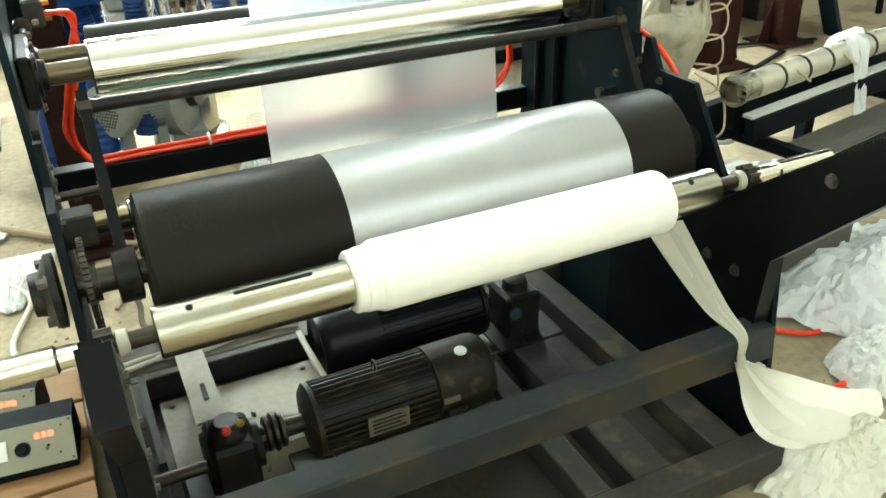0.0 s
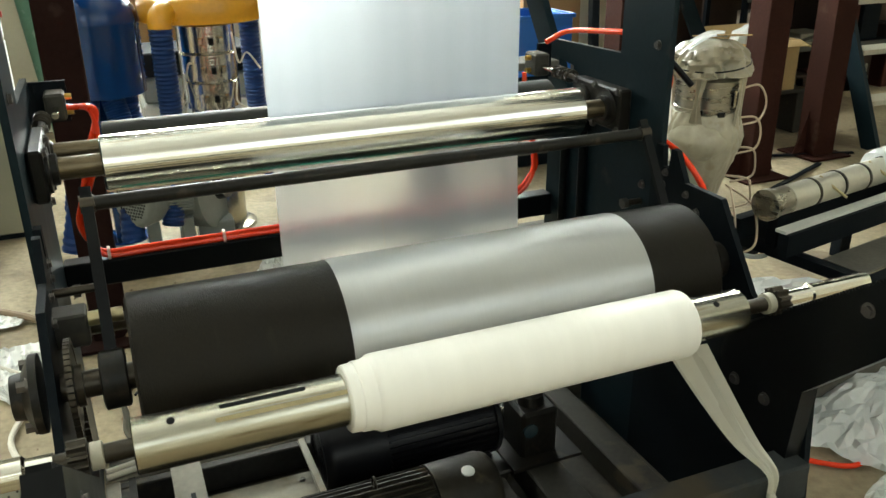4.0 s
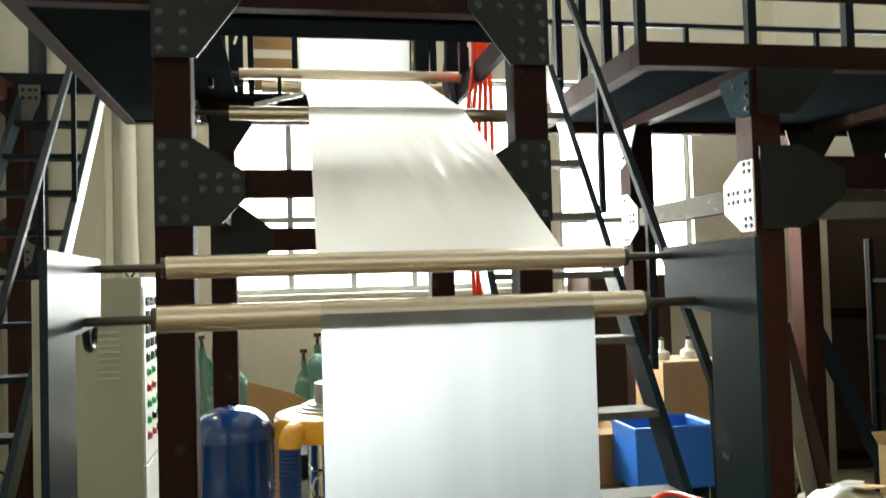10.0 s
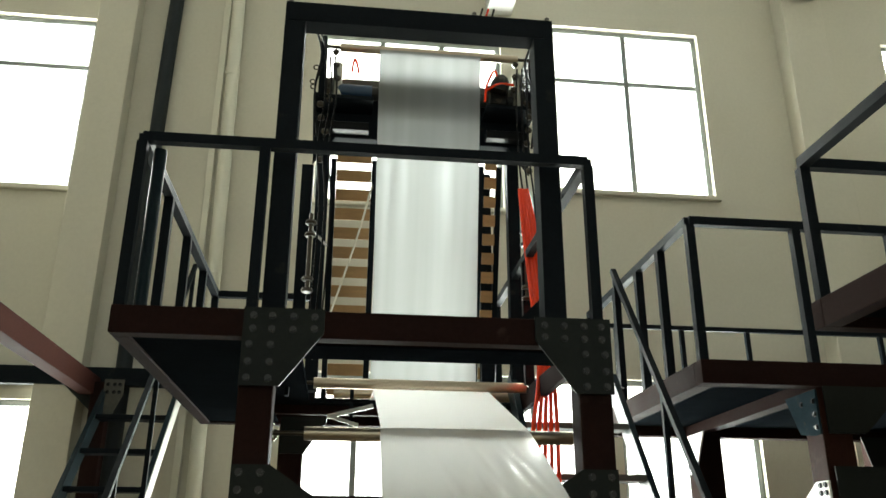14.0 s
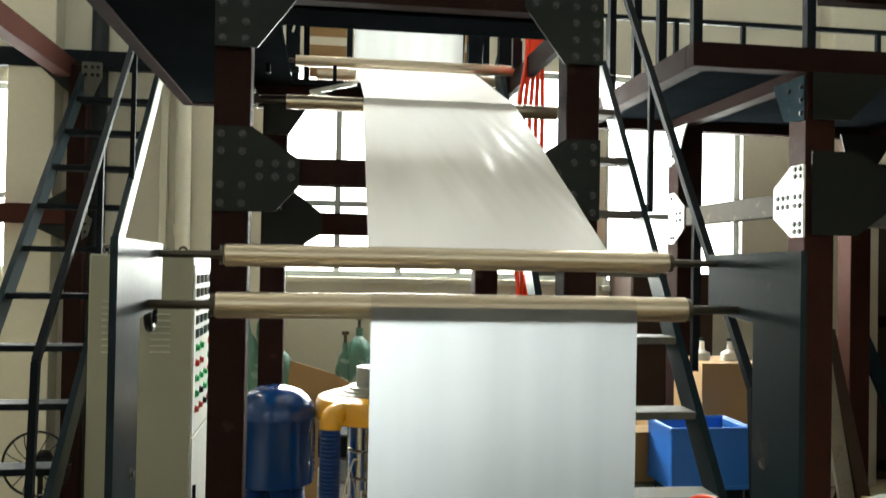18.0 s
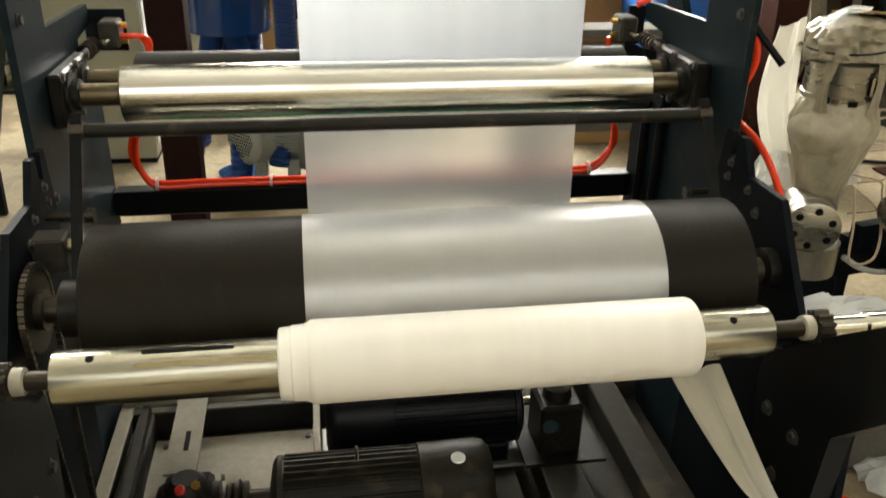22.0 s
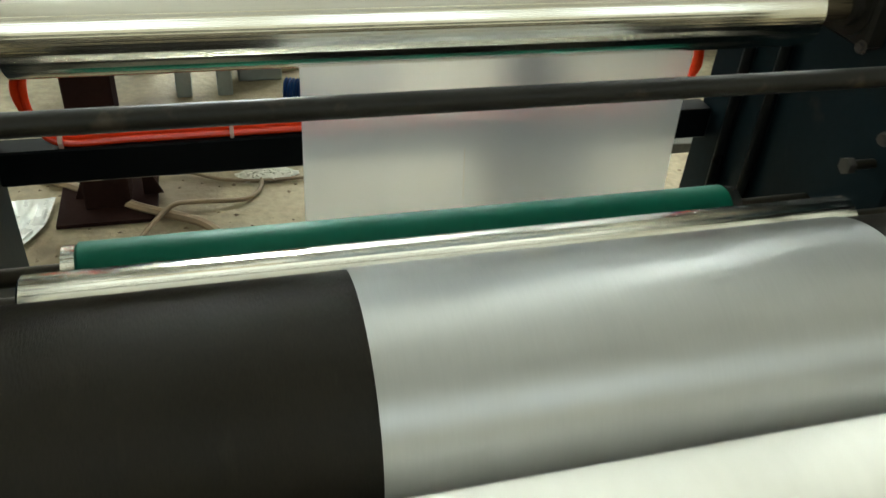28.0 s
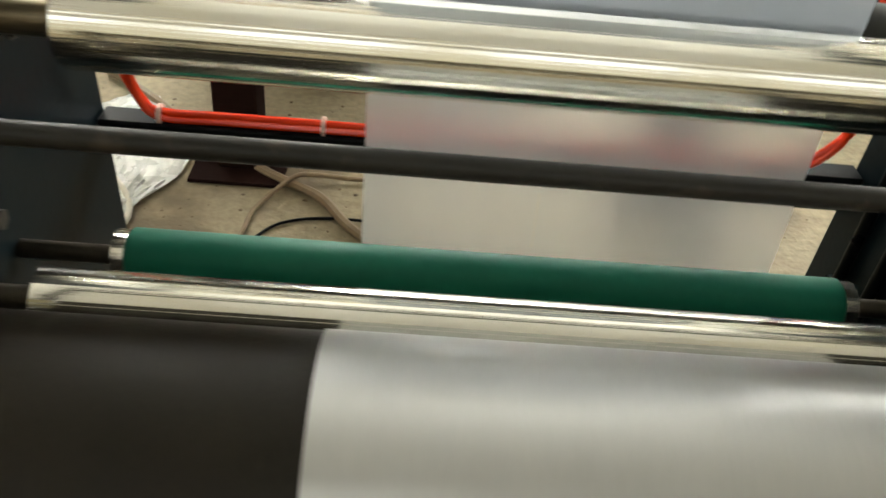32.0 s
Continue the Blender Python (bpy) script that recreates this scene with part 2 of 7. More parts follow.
M_DUSTBEAM = material("dusty brown beam", (0.062, 0.053, 0.042), 0.8, var=0.35, scale=7, bump=0.1, spec=0.1, stain=(0.13, 0.115, 0.09), stain_at=0.6)
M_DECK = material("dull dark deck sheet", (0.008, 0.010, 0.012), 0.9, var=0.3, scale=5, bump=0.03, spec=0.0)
M_DARKROOM = material("dark stained door panel", (0.045, 0.028, 0.020), 0.6, var=0.3, scale=2, spec=0.15)
M_PIPE = material("cream plastic pipe", (0.62, 0.60, 0.50), 0.4, var=0.05)
M_DARKPIPE = material("dark grey iron pipe", (0.018, 0.022, 0.024), 0.45, var=0.2, spec=0.15)
M_CREAMDARK = material("shaded louvre enamel", (0.33, 0.33, 0.27), 0.5, var=0.05)
M_METER = material("dark meter glass", (0.03, 0.05, 0.06), 0.15, var=0.1)
M_BARREL = material("pale heater shell steel", (0.55, 0.53, 0.46), 0.4, 0.7, var=0.12, scale=6)
M_CRUMBS = material("dry brown dirt crumbs", (0.16, 0.115, 0.065), 0.85, var=0.6, scale=40, bump=0.1)
M_WOODLIGHT = material("orange-brown plank", (0.28, 0.145, 0.05), 0.6, var=0.3, scale=5, stretch=(1, 6, 6), bump=0.05)
M_BRASS = material("brass", (0.65, 0.40, 0.10), 0.3, 1.0, var=0.15)
M_REDCAP = material("red plastic", (0.5, 0.03, 0.02), 0.35)
M_GREENCAP = material("green plastic", (0.02, 0.4, 0.12), 0.35)


def film_material(name, color, alpha, rough=0.25, trans=0.0, blur=0.42, ior=1.3):
    """Milky plastic film: light passes through it scattered."""
    m = bpy.data.materials.new(name)
    m.use_nodes = True
    nt = m.node_tree
    b = nt.nodes["Principled BSDF"]
    b.inputs["Base Color"].default_value = (*color, 1)
    b.inputs["Roughness"].default_value = rough
    tl = nt.nodes.new("ShaderNodeBsdfTranslucent")
    tl.inputs["Color"].default_value = (*color, 1)
    tp = nt.nodes.new("ShaderNodeBsdfRefraction")
    tp.inputs["IOR"].default_value, tp.inputs["Roughness"].default_value = ior, blur
    tp.inputs["Color"].default_value = (0.93, 0.965, 1.0, 1)
    mix, mix2 = nt.nodes.new("ShaderNodeMixShader"), nt.nodes.new("ShaderNodeMixShader")
    mix.inputs[0].default_value = trans
    mix2.inputs[0].default_value = 1 - alpha
    nt.links.new(b.outputs[0], mix.inputs[1])
    nt.links.new(tl.outputs[0], mix.inputs[2])
    nt.links.new(mix.outputs[0], mix2.inputs[1])
    nt.links.new(tp.outputs[0], mix2.inputs[2])
    tc, mp = nt.nodes.new("ShaderNodeTexCoord"), nt.nodes.new("ShaderNodeMapping")
    mp.inputs["Scale"].default_value = (9, 0.25, 0.25)
    ns, bp = nt.nodes.new("ShaderNodeTexNoise"), nt.nodes.new("ShaderNodeBump")
    ns.inputs["Scale"].default_value, ns.inputs["Detail"].default_value = 1.6, 1
    bp.inputs["Strength"].default_value, bp.inputs["Distance"].default_value = 0.08, 0.02
    nt.links.new(tc.outputs["Object"], mp.inputs[0])
    nt.links.new(mp.outputs[0], ns.inputs["Vector"])
    nt.links.new(ns.outputs["Fac"], bp.inputs["Height"])
    band = nt.nodes.new("ShaderNodeMapRange")
    band.inputs["From Min"].default_value, band.inputs["From Max"].default_value = 0.3, 0.7
    band.inputs["To Min"].default_value, band.inputs["To Max"].default_value = max(0.0, 1 - alpha - 0.03), min(1.0, 1 - alpha + 0.03) if alpha < 1 else 0.0
    nt.links.new(ns.outputs["Fac"], band.inputs["Value"])
    nt.links.new(band.outputs[0], mix2.inputs[0])
    nt.links.new(bp.outputs[0], b.inputs["Normal"])
    nt.links.new(mix2.outputs[0], nt.nodes["Material Output"].inputs["Surface"])
    return m


# One web: daylight and shade are put into each run's tone.
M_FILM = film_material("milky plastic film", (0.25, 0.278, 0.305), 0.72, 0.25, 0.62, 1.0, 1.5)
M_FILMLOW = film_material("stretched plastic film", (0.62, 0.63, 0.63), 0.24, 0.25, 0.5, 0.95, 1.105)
M_FILMTOWER = film_material("doubled milky film toned for shade", (0.25, 0.255, 0.25), 0.985, 0.16, 0.42, 1.0, 1.35)
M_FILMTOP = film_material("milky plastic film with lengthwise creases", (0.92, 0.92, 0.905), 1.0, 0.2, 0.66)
M_FILMWRAP = material("film on a roller", (0.36, 0.30, 0.22), 0.36, 0.8, var=0.1, scale=5, bump=0.01, stretch=(0.4, 9, 9))
M_CRINKLE = material("crinkled silvery plastic", (0.70, 0.70, 0.66), 0.28, 0.15, var=0.2, scale=14, bump=0.55, fine=18)
M_TAIL = film_material("folded plastic film", (0.68, 0.655, 0.56), 0.86, 0.3, 0.35)
M_SHEETWHITE = film_material("crumpled white plastic", (0.84, 0.86, 0.83), 0.85, 0.16, 0.3, 0.3)
M_TAILWHITE = film_material("bunched white film", (0.86, 0.84, 0.75), 0.94, 0.3, 0.3)
M_SHEET = film_material("crumpled clear plastic", (0.88, 0.91, 0.91), 0.72, 0.14, 0.25, 0.2)


# ---- mesh builders ----
def box(bm, x0, x1, y0, y1, z0, z1, bevel=0.0):
    """A block between two corners, with its edges broken."""
    made = bmesh.ops.create_cube(bm, size=1.0, matrix=Matrix.Translation(((x0 + x1) / 2, (y0 + y1) / 2, (z0 + z1) / 2))
                                 @ Matrix.Diagonal((abs(x1 - x0), abs(y1 - y0), abs(z1 - z0), 1)))["verts"]
    if bevel:
        edges = {e for v in made for e in v.link_edges}
        bmesh.ops.bevel(bm, geom=list(edges), offset=bevel, segments=1, affect="EDGES")
    return bm


def rod(bm, a, b, r, r2=None, seg=24, cap=True):
    """A round bar from a to b."""
    a, b = Vector(a), Vector(b)
    d = b - a
    m = Matrix.Translation((a + b) / 2) @ d.to_track_quat("Z", "Y").to_matrix().to_4x4()
    bmesh.ops.create_cone(bm, cap_ends=cap, segments=seg, radius1=r, radius2=r if r2 is None else r2, depth=d.length, matrix=m)
    return bm


def lathe(bm, a, axis, rings, seg=40):
    """A turned shape: rings of (distance along the axis, radius) from a."""
    a, axis = Vector(a), Vector(axis).normalized()
    u = axis.orthogonal().normalized()
    w = axis.cross(u)
    loops = []
    for d, r in rings:
        loops.append([bm.verts.new(a + axis * d + (u * math.cos(k * math.tau / seg) + w * math.sin(k * math.tau / seg)) * max(r, 1e-4)) for k in range(seg)])
    for p, q in zip(loops, loops[1:]):
        for k in range(seg):
            bm.faces.new((p[k], p[(k + 1) % seg], q[(k + 1) % seg], q[k]))
    bm.faces.new(loops[0][::-1])
    bm.faces.new(loops[-1])
    bmesh.ops.recalc_face_normals(bm, faces=bm.faces)
    return bm


def smooth_path(points, n=8):
    """Points on a smooth curve through the given ones."""
    p = [Vector(q) for q in points]
    p = [2 * p[0] - p[1]] + p + [2 * p[-1] - p[-2]]
    out = []
    for i in range(1, len(p) - 2):
        for k in range(n):
            t = k / n
            out.append(0.5 * (2 * p[i] + (p[i + 1] - p[i - 1]) * t + (2 * p[i - 1] - 5 * p[i] + 4 * p[i + 1] - p[i + 2]) * t * t
                              + (3 * p[i] - p[i - 1] - 3 * p[i + 1] + p[i + 2]) * t ** 3))
    return out + [p[-2]]


def tube(bm, points, r, seg=10, n=8, rib=0.0):
    """A hose or cable along a smooth path; rib: depth of its rings."""
    path = smooth_path(points, n)
    loops = []
    u = None
    for i, c in enumerate(path):
        d = (path[min(i + 1, len(path) - 1)] - path[max(i - 1, 0)]).normalized()
        u = (u - d * u.dot(d)).normalized() if u is not None else d.orthogonal().normalized()
        w = d.cross(u)
        rr = r + (rib if i % 2 else -rib)
        loops.append([bm.verts.new(c + (u * math.cos(k * math.tau / seg) + w * math.sin(k * math.tau / seg)) * rr) for k in range(seg)])
    for p, q in zip(loops, loops[1:]):
        for k in range(seg):
            bm.faces.new((p[k], p[(k + 1) % seg], q[(k + 1) % seg], q[k]))
    bm.faces.new(loops[0][::-1])
    bm.faces.new(loops[-1])
    return bm


def plate(bm, outline, x0, x1, axis="x"):
    """A flat plate cut to an outline. axis x: outline in (y, z); axis y: outline in (x, z)."""
    def at(p, d):
        return (d, p[0], p[1]) if axis == "x" else (p[0], d, p[1]) if axis == "y" else (p[0], p[1], d)
    lo = [bm.verts.new(at(p, x0)) for p in outline]
    hi = [bm.verts.new(at(p, x1)) for p in outline]
    bm.faces.new(lo)
    bm.faces.new(hi[::-1])
    n = len(outline)
    for k in range(n):
        bm.faces.new((lo[k], hi[k], hi[(k + 1) % n], lo[(k + 1) % n]))
    bmesh.ops.recalc_face_normals(bm, faces=bm.faces)
    return bm


def bar(bm, a, b, w, h, up=(0, 0, 1)):
    """A square bar from a to b, w across and h deep."""
    a, b = Vector(a), Vector(b)
    d = (b - a).normalized()
    s = d.cross(Vector(up)).normalized()
    v = s.cross(d)
    q = [[bm.verts.new(c + s * w / 2 * i + v * h / 2 * j) for i, j in ((-1, -1), (1, -1), (1, 1), (-1, 1))] for c in (a, b)]
    bm.faces.new(q[0][::-1])
    bm.faces.new(q[1])
    for k in range(4):
        bm.faces.new((q[0][k], q[0][(k + 1) % 4], q[1][(k + 1) % 4], q[1][k]))
    bmesh.ops.recalc_face_normals(bm, faces=bm.faces)
    return bm


def part(name, bm, mat, parent=None, label="", round_edges=True):
    """Links a bmesh as one mesh object, under a thing or a part."""
    me = bpy.data.meshes.new(name)
    bm.to_mesh(me)
    bm.free()
    me.materials.append(mat)
    if round_edges:
        me.shade_smooth()
        me.set_sharp_from_angle(angle=radians(35))
    ob = new(name, me)
    if parent is not None:
        ob.parent = parent
        if parent.type == "EMPTY":
            ob.matrix_parent_inverse = Matrix.Translation(-parent.location)
    if label:
        tagged(ob, label)
    return ob


def thing(name, label, category, at=(0, 0, 0), group="", kind=""):
    ob = new(name)
    ob.empty_display_size = 0.05
    ob.location = at
    return tagged(ob, label, category, group, kind)


def whole(name, bm, mat, label, category, group="", kind=""):
    return tagged(part(name, bm, mat), label, category, group, kind)


def B():
    return bmesh.new()

# ---- the hall ----
def floor_sheet():
    bm = B()
    n = 60
    xs = [LEFT_X + (RIGHT_X - LEFT_X) * i / n for i in range(n + 1)]
    ys = [NEAR_Y + (BACK_Y - NEAR_Y) * i / n for i in range(n + 1)]
    grid = [[bm.verts.new((x, y, 0.006 * noise.noise((x * 1.3, y * 1.3, 0)) - 0.004)) for x in xs] for y in ys]
    for j in range(n):
        for i in range(n):
            bm.faces.new((grid[j][i], grid[j][i + 1], grid[j + 1][i + 1], grid[j + 1][i]))
    return bm


whole("floor", floor_sheet(), M_FLOOR, "worn dusty brown concrete factory floor", "floor", kind="structure")


def wall_with_openings(name, openings, lo, hi, top, plane, thick, along):
    """A wall with real openings: rectangles (a0, a1, z0, z1) along it."""
    bm = B()
    cuts = sorted({lo, hi, *[o[0] for o in openings], *[o[1] for o in openings]})
    levels = sorted({0.0, top, *[o[2] for o in openings], *[o[3] for o in openings]})
    for a0, a1 in zip(cuts, cuts[1:]):
        z_start = None
        for z0, z1 in zip(levels, levels[1:]):
            hole = any(o[0] <= a0 and a1 <= o[1] and o[2] <= z0 and z1 <= o[3] for o in openings)
            if not hole and z_start is None:
                z_start = z0
            if (hole or z1 == top) and z_start is not None:
                z_end = z0 if hole else z1
                if along == "x":
                    box(bm, a0, a1, plane, plane + thick, z_start, z_end)
                else:
                    box(bm, plane, plane + thick, a0, a1, z_start, z_end)
                z_start = None
    bmesh.ops.remove_doubles(bm, verts=bm.verts, dist=1e-4)
    return whole(name, bm, M_WALL, "plain cream-painted factory wall", "wall", kind="structure")


UPPER = [(-4.35, -2.26, 5.2, 7.0), (-0.1, 1.7, 5.2, 7.05), (2.23, 3.83, 5.44, 7.33), (5.94, 7.9, 5.4, 7.4)]
LOWER = [(-4.4, -2.2, 1.78, 3.3), (-0.16, 2.45, 1.78, 3.6), (2.7, 3.98, 1.74, 3.6), (5.9, 7.9, 1.78, 3.6)]
wall_with_openings("wall_back", UPPER + LOWER, LEFT_X, RIGHT_X, TOP_Z, BACK_Y, 0.24, "x")
# Unseen openings, added to let fill light in from the near side.
NEAR_FILL_OPEN = [(-6.0, -3.6, 4.0, 7.2), (-2.4, 0.2, 4.0, 7.2), (1.4, 4.0, 4.0, 7.2), (5.2, 7.8, 4.0, 7.2)]
wall_with_openings("wall_near", NEAR_FILL_OPEN, LEFT_X, RIGHT_X, TOP_Z, NEAR_Y - 0.24, 0.24, "x")
wall_with_openings("wall_left", [], NEAR_Y, BACK_Y, TOP_Z, LEFT_X - 0.24, 0.24, "y")
wall_with_openings("wall_right", [], NEAR_Y, BACK_Y, TOP_Z, RIGHT_X, 0.24, "y")
whole("ceiling", box(B(), LEFT_X, RIGHT_X, NEAR_Y, BACK_Y, TOP_Z, TOP_Z + 0.2), M_CEILING, "pale factory ceiling slab", "ceiling", kind="structure")

for x0, z0 in ((1.55, 7.39),):
    whole("ceiling_beam", box(B(), x0, x0 + 0.27, NEAR_Y + 0.002, BACK_Y - 0.002, z0, TOP_Z - 0.002, 0.01), M_CEILING, "whitewashed concrete roof beam", "beam", kind="structure")


def hall_window(i, x0, x1, z0, z1, columns, transom):
    """A steel-framed window: outer frame, bars and panes."""
    win = thing(f"window_{i}", "tall grey steel-framed window with bright daylight behind", "window", (x0, BACK_Y, z0), kind="structure")
    f, y0, y1 = 0.05, BACK_Y + 0.06, BACK_Y + 0.12
    for nm, r in (("frame_top", (x0, x1, z1 - f, z1)), ("frame_sill", (x0, x1, z0, z0 + f)), ("frame_side", (x0, x0 + f, z0 + f, z1 - f)), ("frame_side", (x1 - f, x1, z0 + f, z1 - f))):
        part(nm, box(B(), r[0], r[1], y0, y1, r[2], r[3], 0.004), M_GREYMOTOR, win)
    for c in range(1, columns):
        x = x0 + (x1 - x0) * c / columns
        part("mullion", box(B(), x - 0.025, x + 0.025, y0 + 0.004, y1 - 0.004, z0 + f, z1 - f), M_GREYMOTOR, win)
    part("transom", box(B(), x0 + f, x1 - f, y0 + 0.008, y1 - 0.008, transom - 0.025, transom + 0.025), M_GREYMOTOR, win)
    part("sill", box(B(), x0 - 0.04, x1 + 0.04, BACK_Y - 0.05, BACK_Y + 0.06, z0 - 0.05, z0 - 0.002, 0.005), M_WALL, win)
    return win


for i, (x0, x1, z0, z1) in enumerate(UPPER):
    hall_window(i + 1, x0, x1, z0, z1, 2 if i != 1 else 3, z1 - (0.62 if i == 2 else 0.52))
for i, (x0, x1, z0, z1) in enumerate(LOWER):
    hall_window(i + 5, x0, x1, z0, z1, 2 if i != 1 else 5, z0 + 0.62)
whole("backdrop", box(B(), LEFT_X, RIGHT_X, BACK_Y + 1.2, BACK_Y + 1.25, 0.0, TOP_Z + 1), M_PANE, "overexposed hazy daylight outside the windows", "sky", kind="structure")
for x0, x1, z0, z1 in UPPER + LOWER:
    window_lamp((x0 + x1) / 2, BACK_Y + 0.2, (z0 + z1) / 2, x1 - x0, z1 - z0, 180, 110 * (x1 - x0) * (z1 - z0))
# Weak fill lamps in the added near openings.
for x0, x1, z0, z1 in NEAR_FILL_OPEN:
    window_lamp((x0 + x1) / 2, NEAR_Y - 0.05, (z0 + z1) / 2, x1 - x0, z1 - z0, 0, 5.5 * (x1 - x0) * (z1 - z0))


# ---- winder: frame and side plates ----
XL, XR = -0.15, 1.40
winder = thing("film_winder", "blue-black steel surface winder frame standing on the floor", "machine", (0.62, 1.7, 0))
COLUMN = [(1.79, 0.0), (1.79, 1.962), (2.27, 1.955), (2.27, 1.79), (2.01, 1.775), (2.01, 1.205), (2.40, 1.195), (2.40, 1.145), (2.26, 1.13), (2.26, 1.05), (2.40, 1.0), (2.415, 0.0)]
FRONT = [(1.10, 0.0), (1.155, 0.55), (1.155, 0.61), (1.375, 0.73), (1.515, 0.925), (1.655, 0.925), (1.70, 1.0), (1.722, 1.0), (1.728, 0.945), (1.752, 0.945),
         (1.757, 1.0), (1.785, 1.0), (1.80, 0.9), (1.80, 0.0)]
for x, s in ((XL, -1), (XR, 1)):
    part("side_plate", plate(B(), COLUMN, min(x, x + s * 0.016), max(x, x + s * 0.016)), M_SLATE, winder, "tall slate blue side plate")
    part("bearing_plate", plate(B(), FRONT, min(x - s * 0.018, x - s * 0.002), max(x - s * 0.018, x - s * 0.002)), M_DARK, winder, "blue-black front bearing plate with two notches")


def hex_bolt(parent, at, axis, r=0.011, h=0.009, mat=None):
    """A hexagon head on its washer."""
    a = Vector(axis)
    bm = B()
    rod(bm, at, Vector(at) + a * h * 0.25, r * 1.35, seg=12)
    rod(bm, Vector(at) + a * h * 0.25, Vector(at) + a * h, r, seg=6)
    return part("bolt", bm, mat or M_BOLT, parent)


for y, z in ((1.20, 0.30), (1.60, 0.86), (1.84, 1.25), (1.95, 1.42), (1.86, 0.86)):
    hex_bolt(winder, (XR - (0.018 if y < 1.8 else 0), y, z), (-1, 0, 0), 0.010)
    hex_bolt(winder, (XL + (0.018 if y < 1.8 else 0), y, z), (1, 0, 0), 0.010)
for x, s in ((XL + 0.018, 1), (XR - 0.018, -1)):
    for y, z in ((1.737, 0.932), (1.743, 0.896), (1.646, 0.897)):
        hex_bolt(winder, (x, y, z), (s, 0, 0), 0.008)
    pin = part("stop_pin", rod(B(), (x - s * 0.018, 1.862, 0.81), (x + s * 0.03, 1.862, 0.81), 0.009, seg=12), M_SHAFT, winder)
    part("pin_nut", rod(B(), (x + s * 0.03, 1.862, 0.81), (x + s * 0.045, 1.862, 0.81), 0.016, seg=6), M_BOLT, pin)
part("front_beam", box(B(), XL + 0.022, XR - 0.022, 1.115, 1.195, 0.325, 0.42, 0.006), M_BEAM, winder, "slate box beam with its top worn brown")
part("rear_beam", box(B(), XL + 0.002, XR - 0.002, 2.355, 2.415, 0.605, 0.68, 0.004), M_BLACK, winder, "black rear cross beam")


def roller(nm, y, z, r, x0, x1, mat, lab, end=0.0, end_mat=None, rs=None, shaft_mat=None):
    """A roll with its journals; end: length of its bare metal ends."""
    w = x1 - x0
    roll = part(nm, lathe(B(), (x0, y, z), (1, 0, 0), [(0, r * 0.55), (0.0006, r - 0.004), (0.004, r), (w - 0.004, r), (w - 0.0006, r - 0.004), (w, r * 0.55)], 72), mat, winder, lab)
    rs = rs or min(0.017, r * 0.6)
    part("journal", rod(B(), (XL + 0.001, y, z), (x0 + 0.001, y, z), rs), shaft_mat or M_SHAFT, roll, "oily dark journal")
    part("journal", rod(B(), (x1 - 0.001, y, z), (XR - 0.001, y, z), rs), shaft_mat or M_SHAFT, roll, "oily dark journal")
    if end:
        part("end_ring", lathe(B(), (x0 - end, y, z), (1, 0, 0), [(0, r - 0.012), (0.001, r - 0.004), (end - 0.0005, r - 0.004)], 48), end_mat, roll)
        part("end_ring", lathe(B(), (x1 + 0.0005, y, z), (1, 0, 0), [(0, r - 0.004), (end - 0.001, r - 0.004), (end, r - 0.012)], 48), end_mat, roll)
    return roll


roller("chrome_roll", 1.991, 1.057, 0.066, 0.0, 1.25, M_CHROME, "polished chrome nip roll", rs=0.026, shaft_mat=M_WORNSHAFT)
roller("rubber_roll", 2.125, 1.062, 0.062, 0.01, 1.235, M_GREYRUB, "dark grey rubber nip roll", rs=0.022, shaft_mat=M_WORNSHAFT)
roller("guide_roll", 2.219, 1.929, 0.030, 0.018, 1.25, M_ALU, "matt aluminium guide roll", 0.012, M_SHAFT, rs=0.0105)
roller("guide_roll", 2.092, 1.803, 0.033, 0.013, 1.249, M_ALU, "matt aluminium guide roll", 0.012, M_SHAFT, rs=0.0115)
roller("green_roll", 1.985, 0.655, 0.048, 0.03, 1.205, M_GREEN, "green rubber spreader roll", 0.022, M_CHROME, rs=0.016)
roller("lower_chrome_roll", 1.745, 0.775, 0.045, 0.0, 1.258, M_CHROME, "polished chrome guide roll", rs=0.018)
DRUM_Y, DRUM_Z, DRUM_R = 1.503, 0.771, 0.158
drum = part("drum", lathe(B(), (0.0, DRUM_Y, DRUM_Z), (1, 0, 0), [(0, 0.04), (0.001, DRUM_R - 0.012), (0.006, DRUM_R), (1.264, DRUM_R), (1.269, DRUM_R - 0.012), (1.27, 0.04)], 96), M_RUBBER, winder, "large black rubber winding drum")
part("drum_shaft", rod(B(), (XL + 0.02, DRUM_Y, DRUM_Z), (0.002, DRUM_Y, DRUM_Z), 0.026), M_SHAFT, drum)
part("drum_shaft", rod(B(), (1.268, DRUM_Y, DRUM_Z), (XR - 0.02, DRUM_Y, DRUM_Z), 0.026), M_SHAFT, drum)
part("bearing", lathe(B(), (XR - 0.046, DRUM_Y, DRUM_Z), (1, 0, 0), [(0, 0.040), (0.004, 0.046), (0.027, 0.046)], 36), M_MOTOR, winder, "dark flange bearing")
part("rest_bar", rod(B(), (-0.045, 1.703, 1.058), (1.285, 1.703, 1.058), 0.0145), M_MOTOR, winder, "thin dark rest bar")
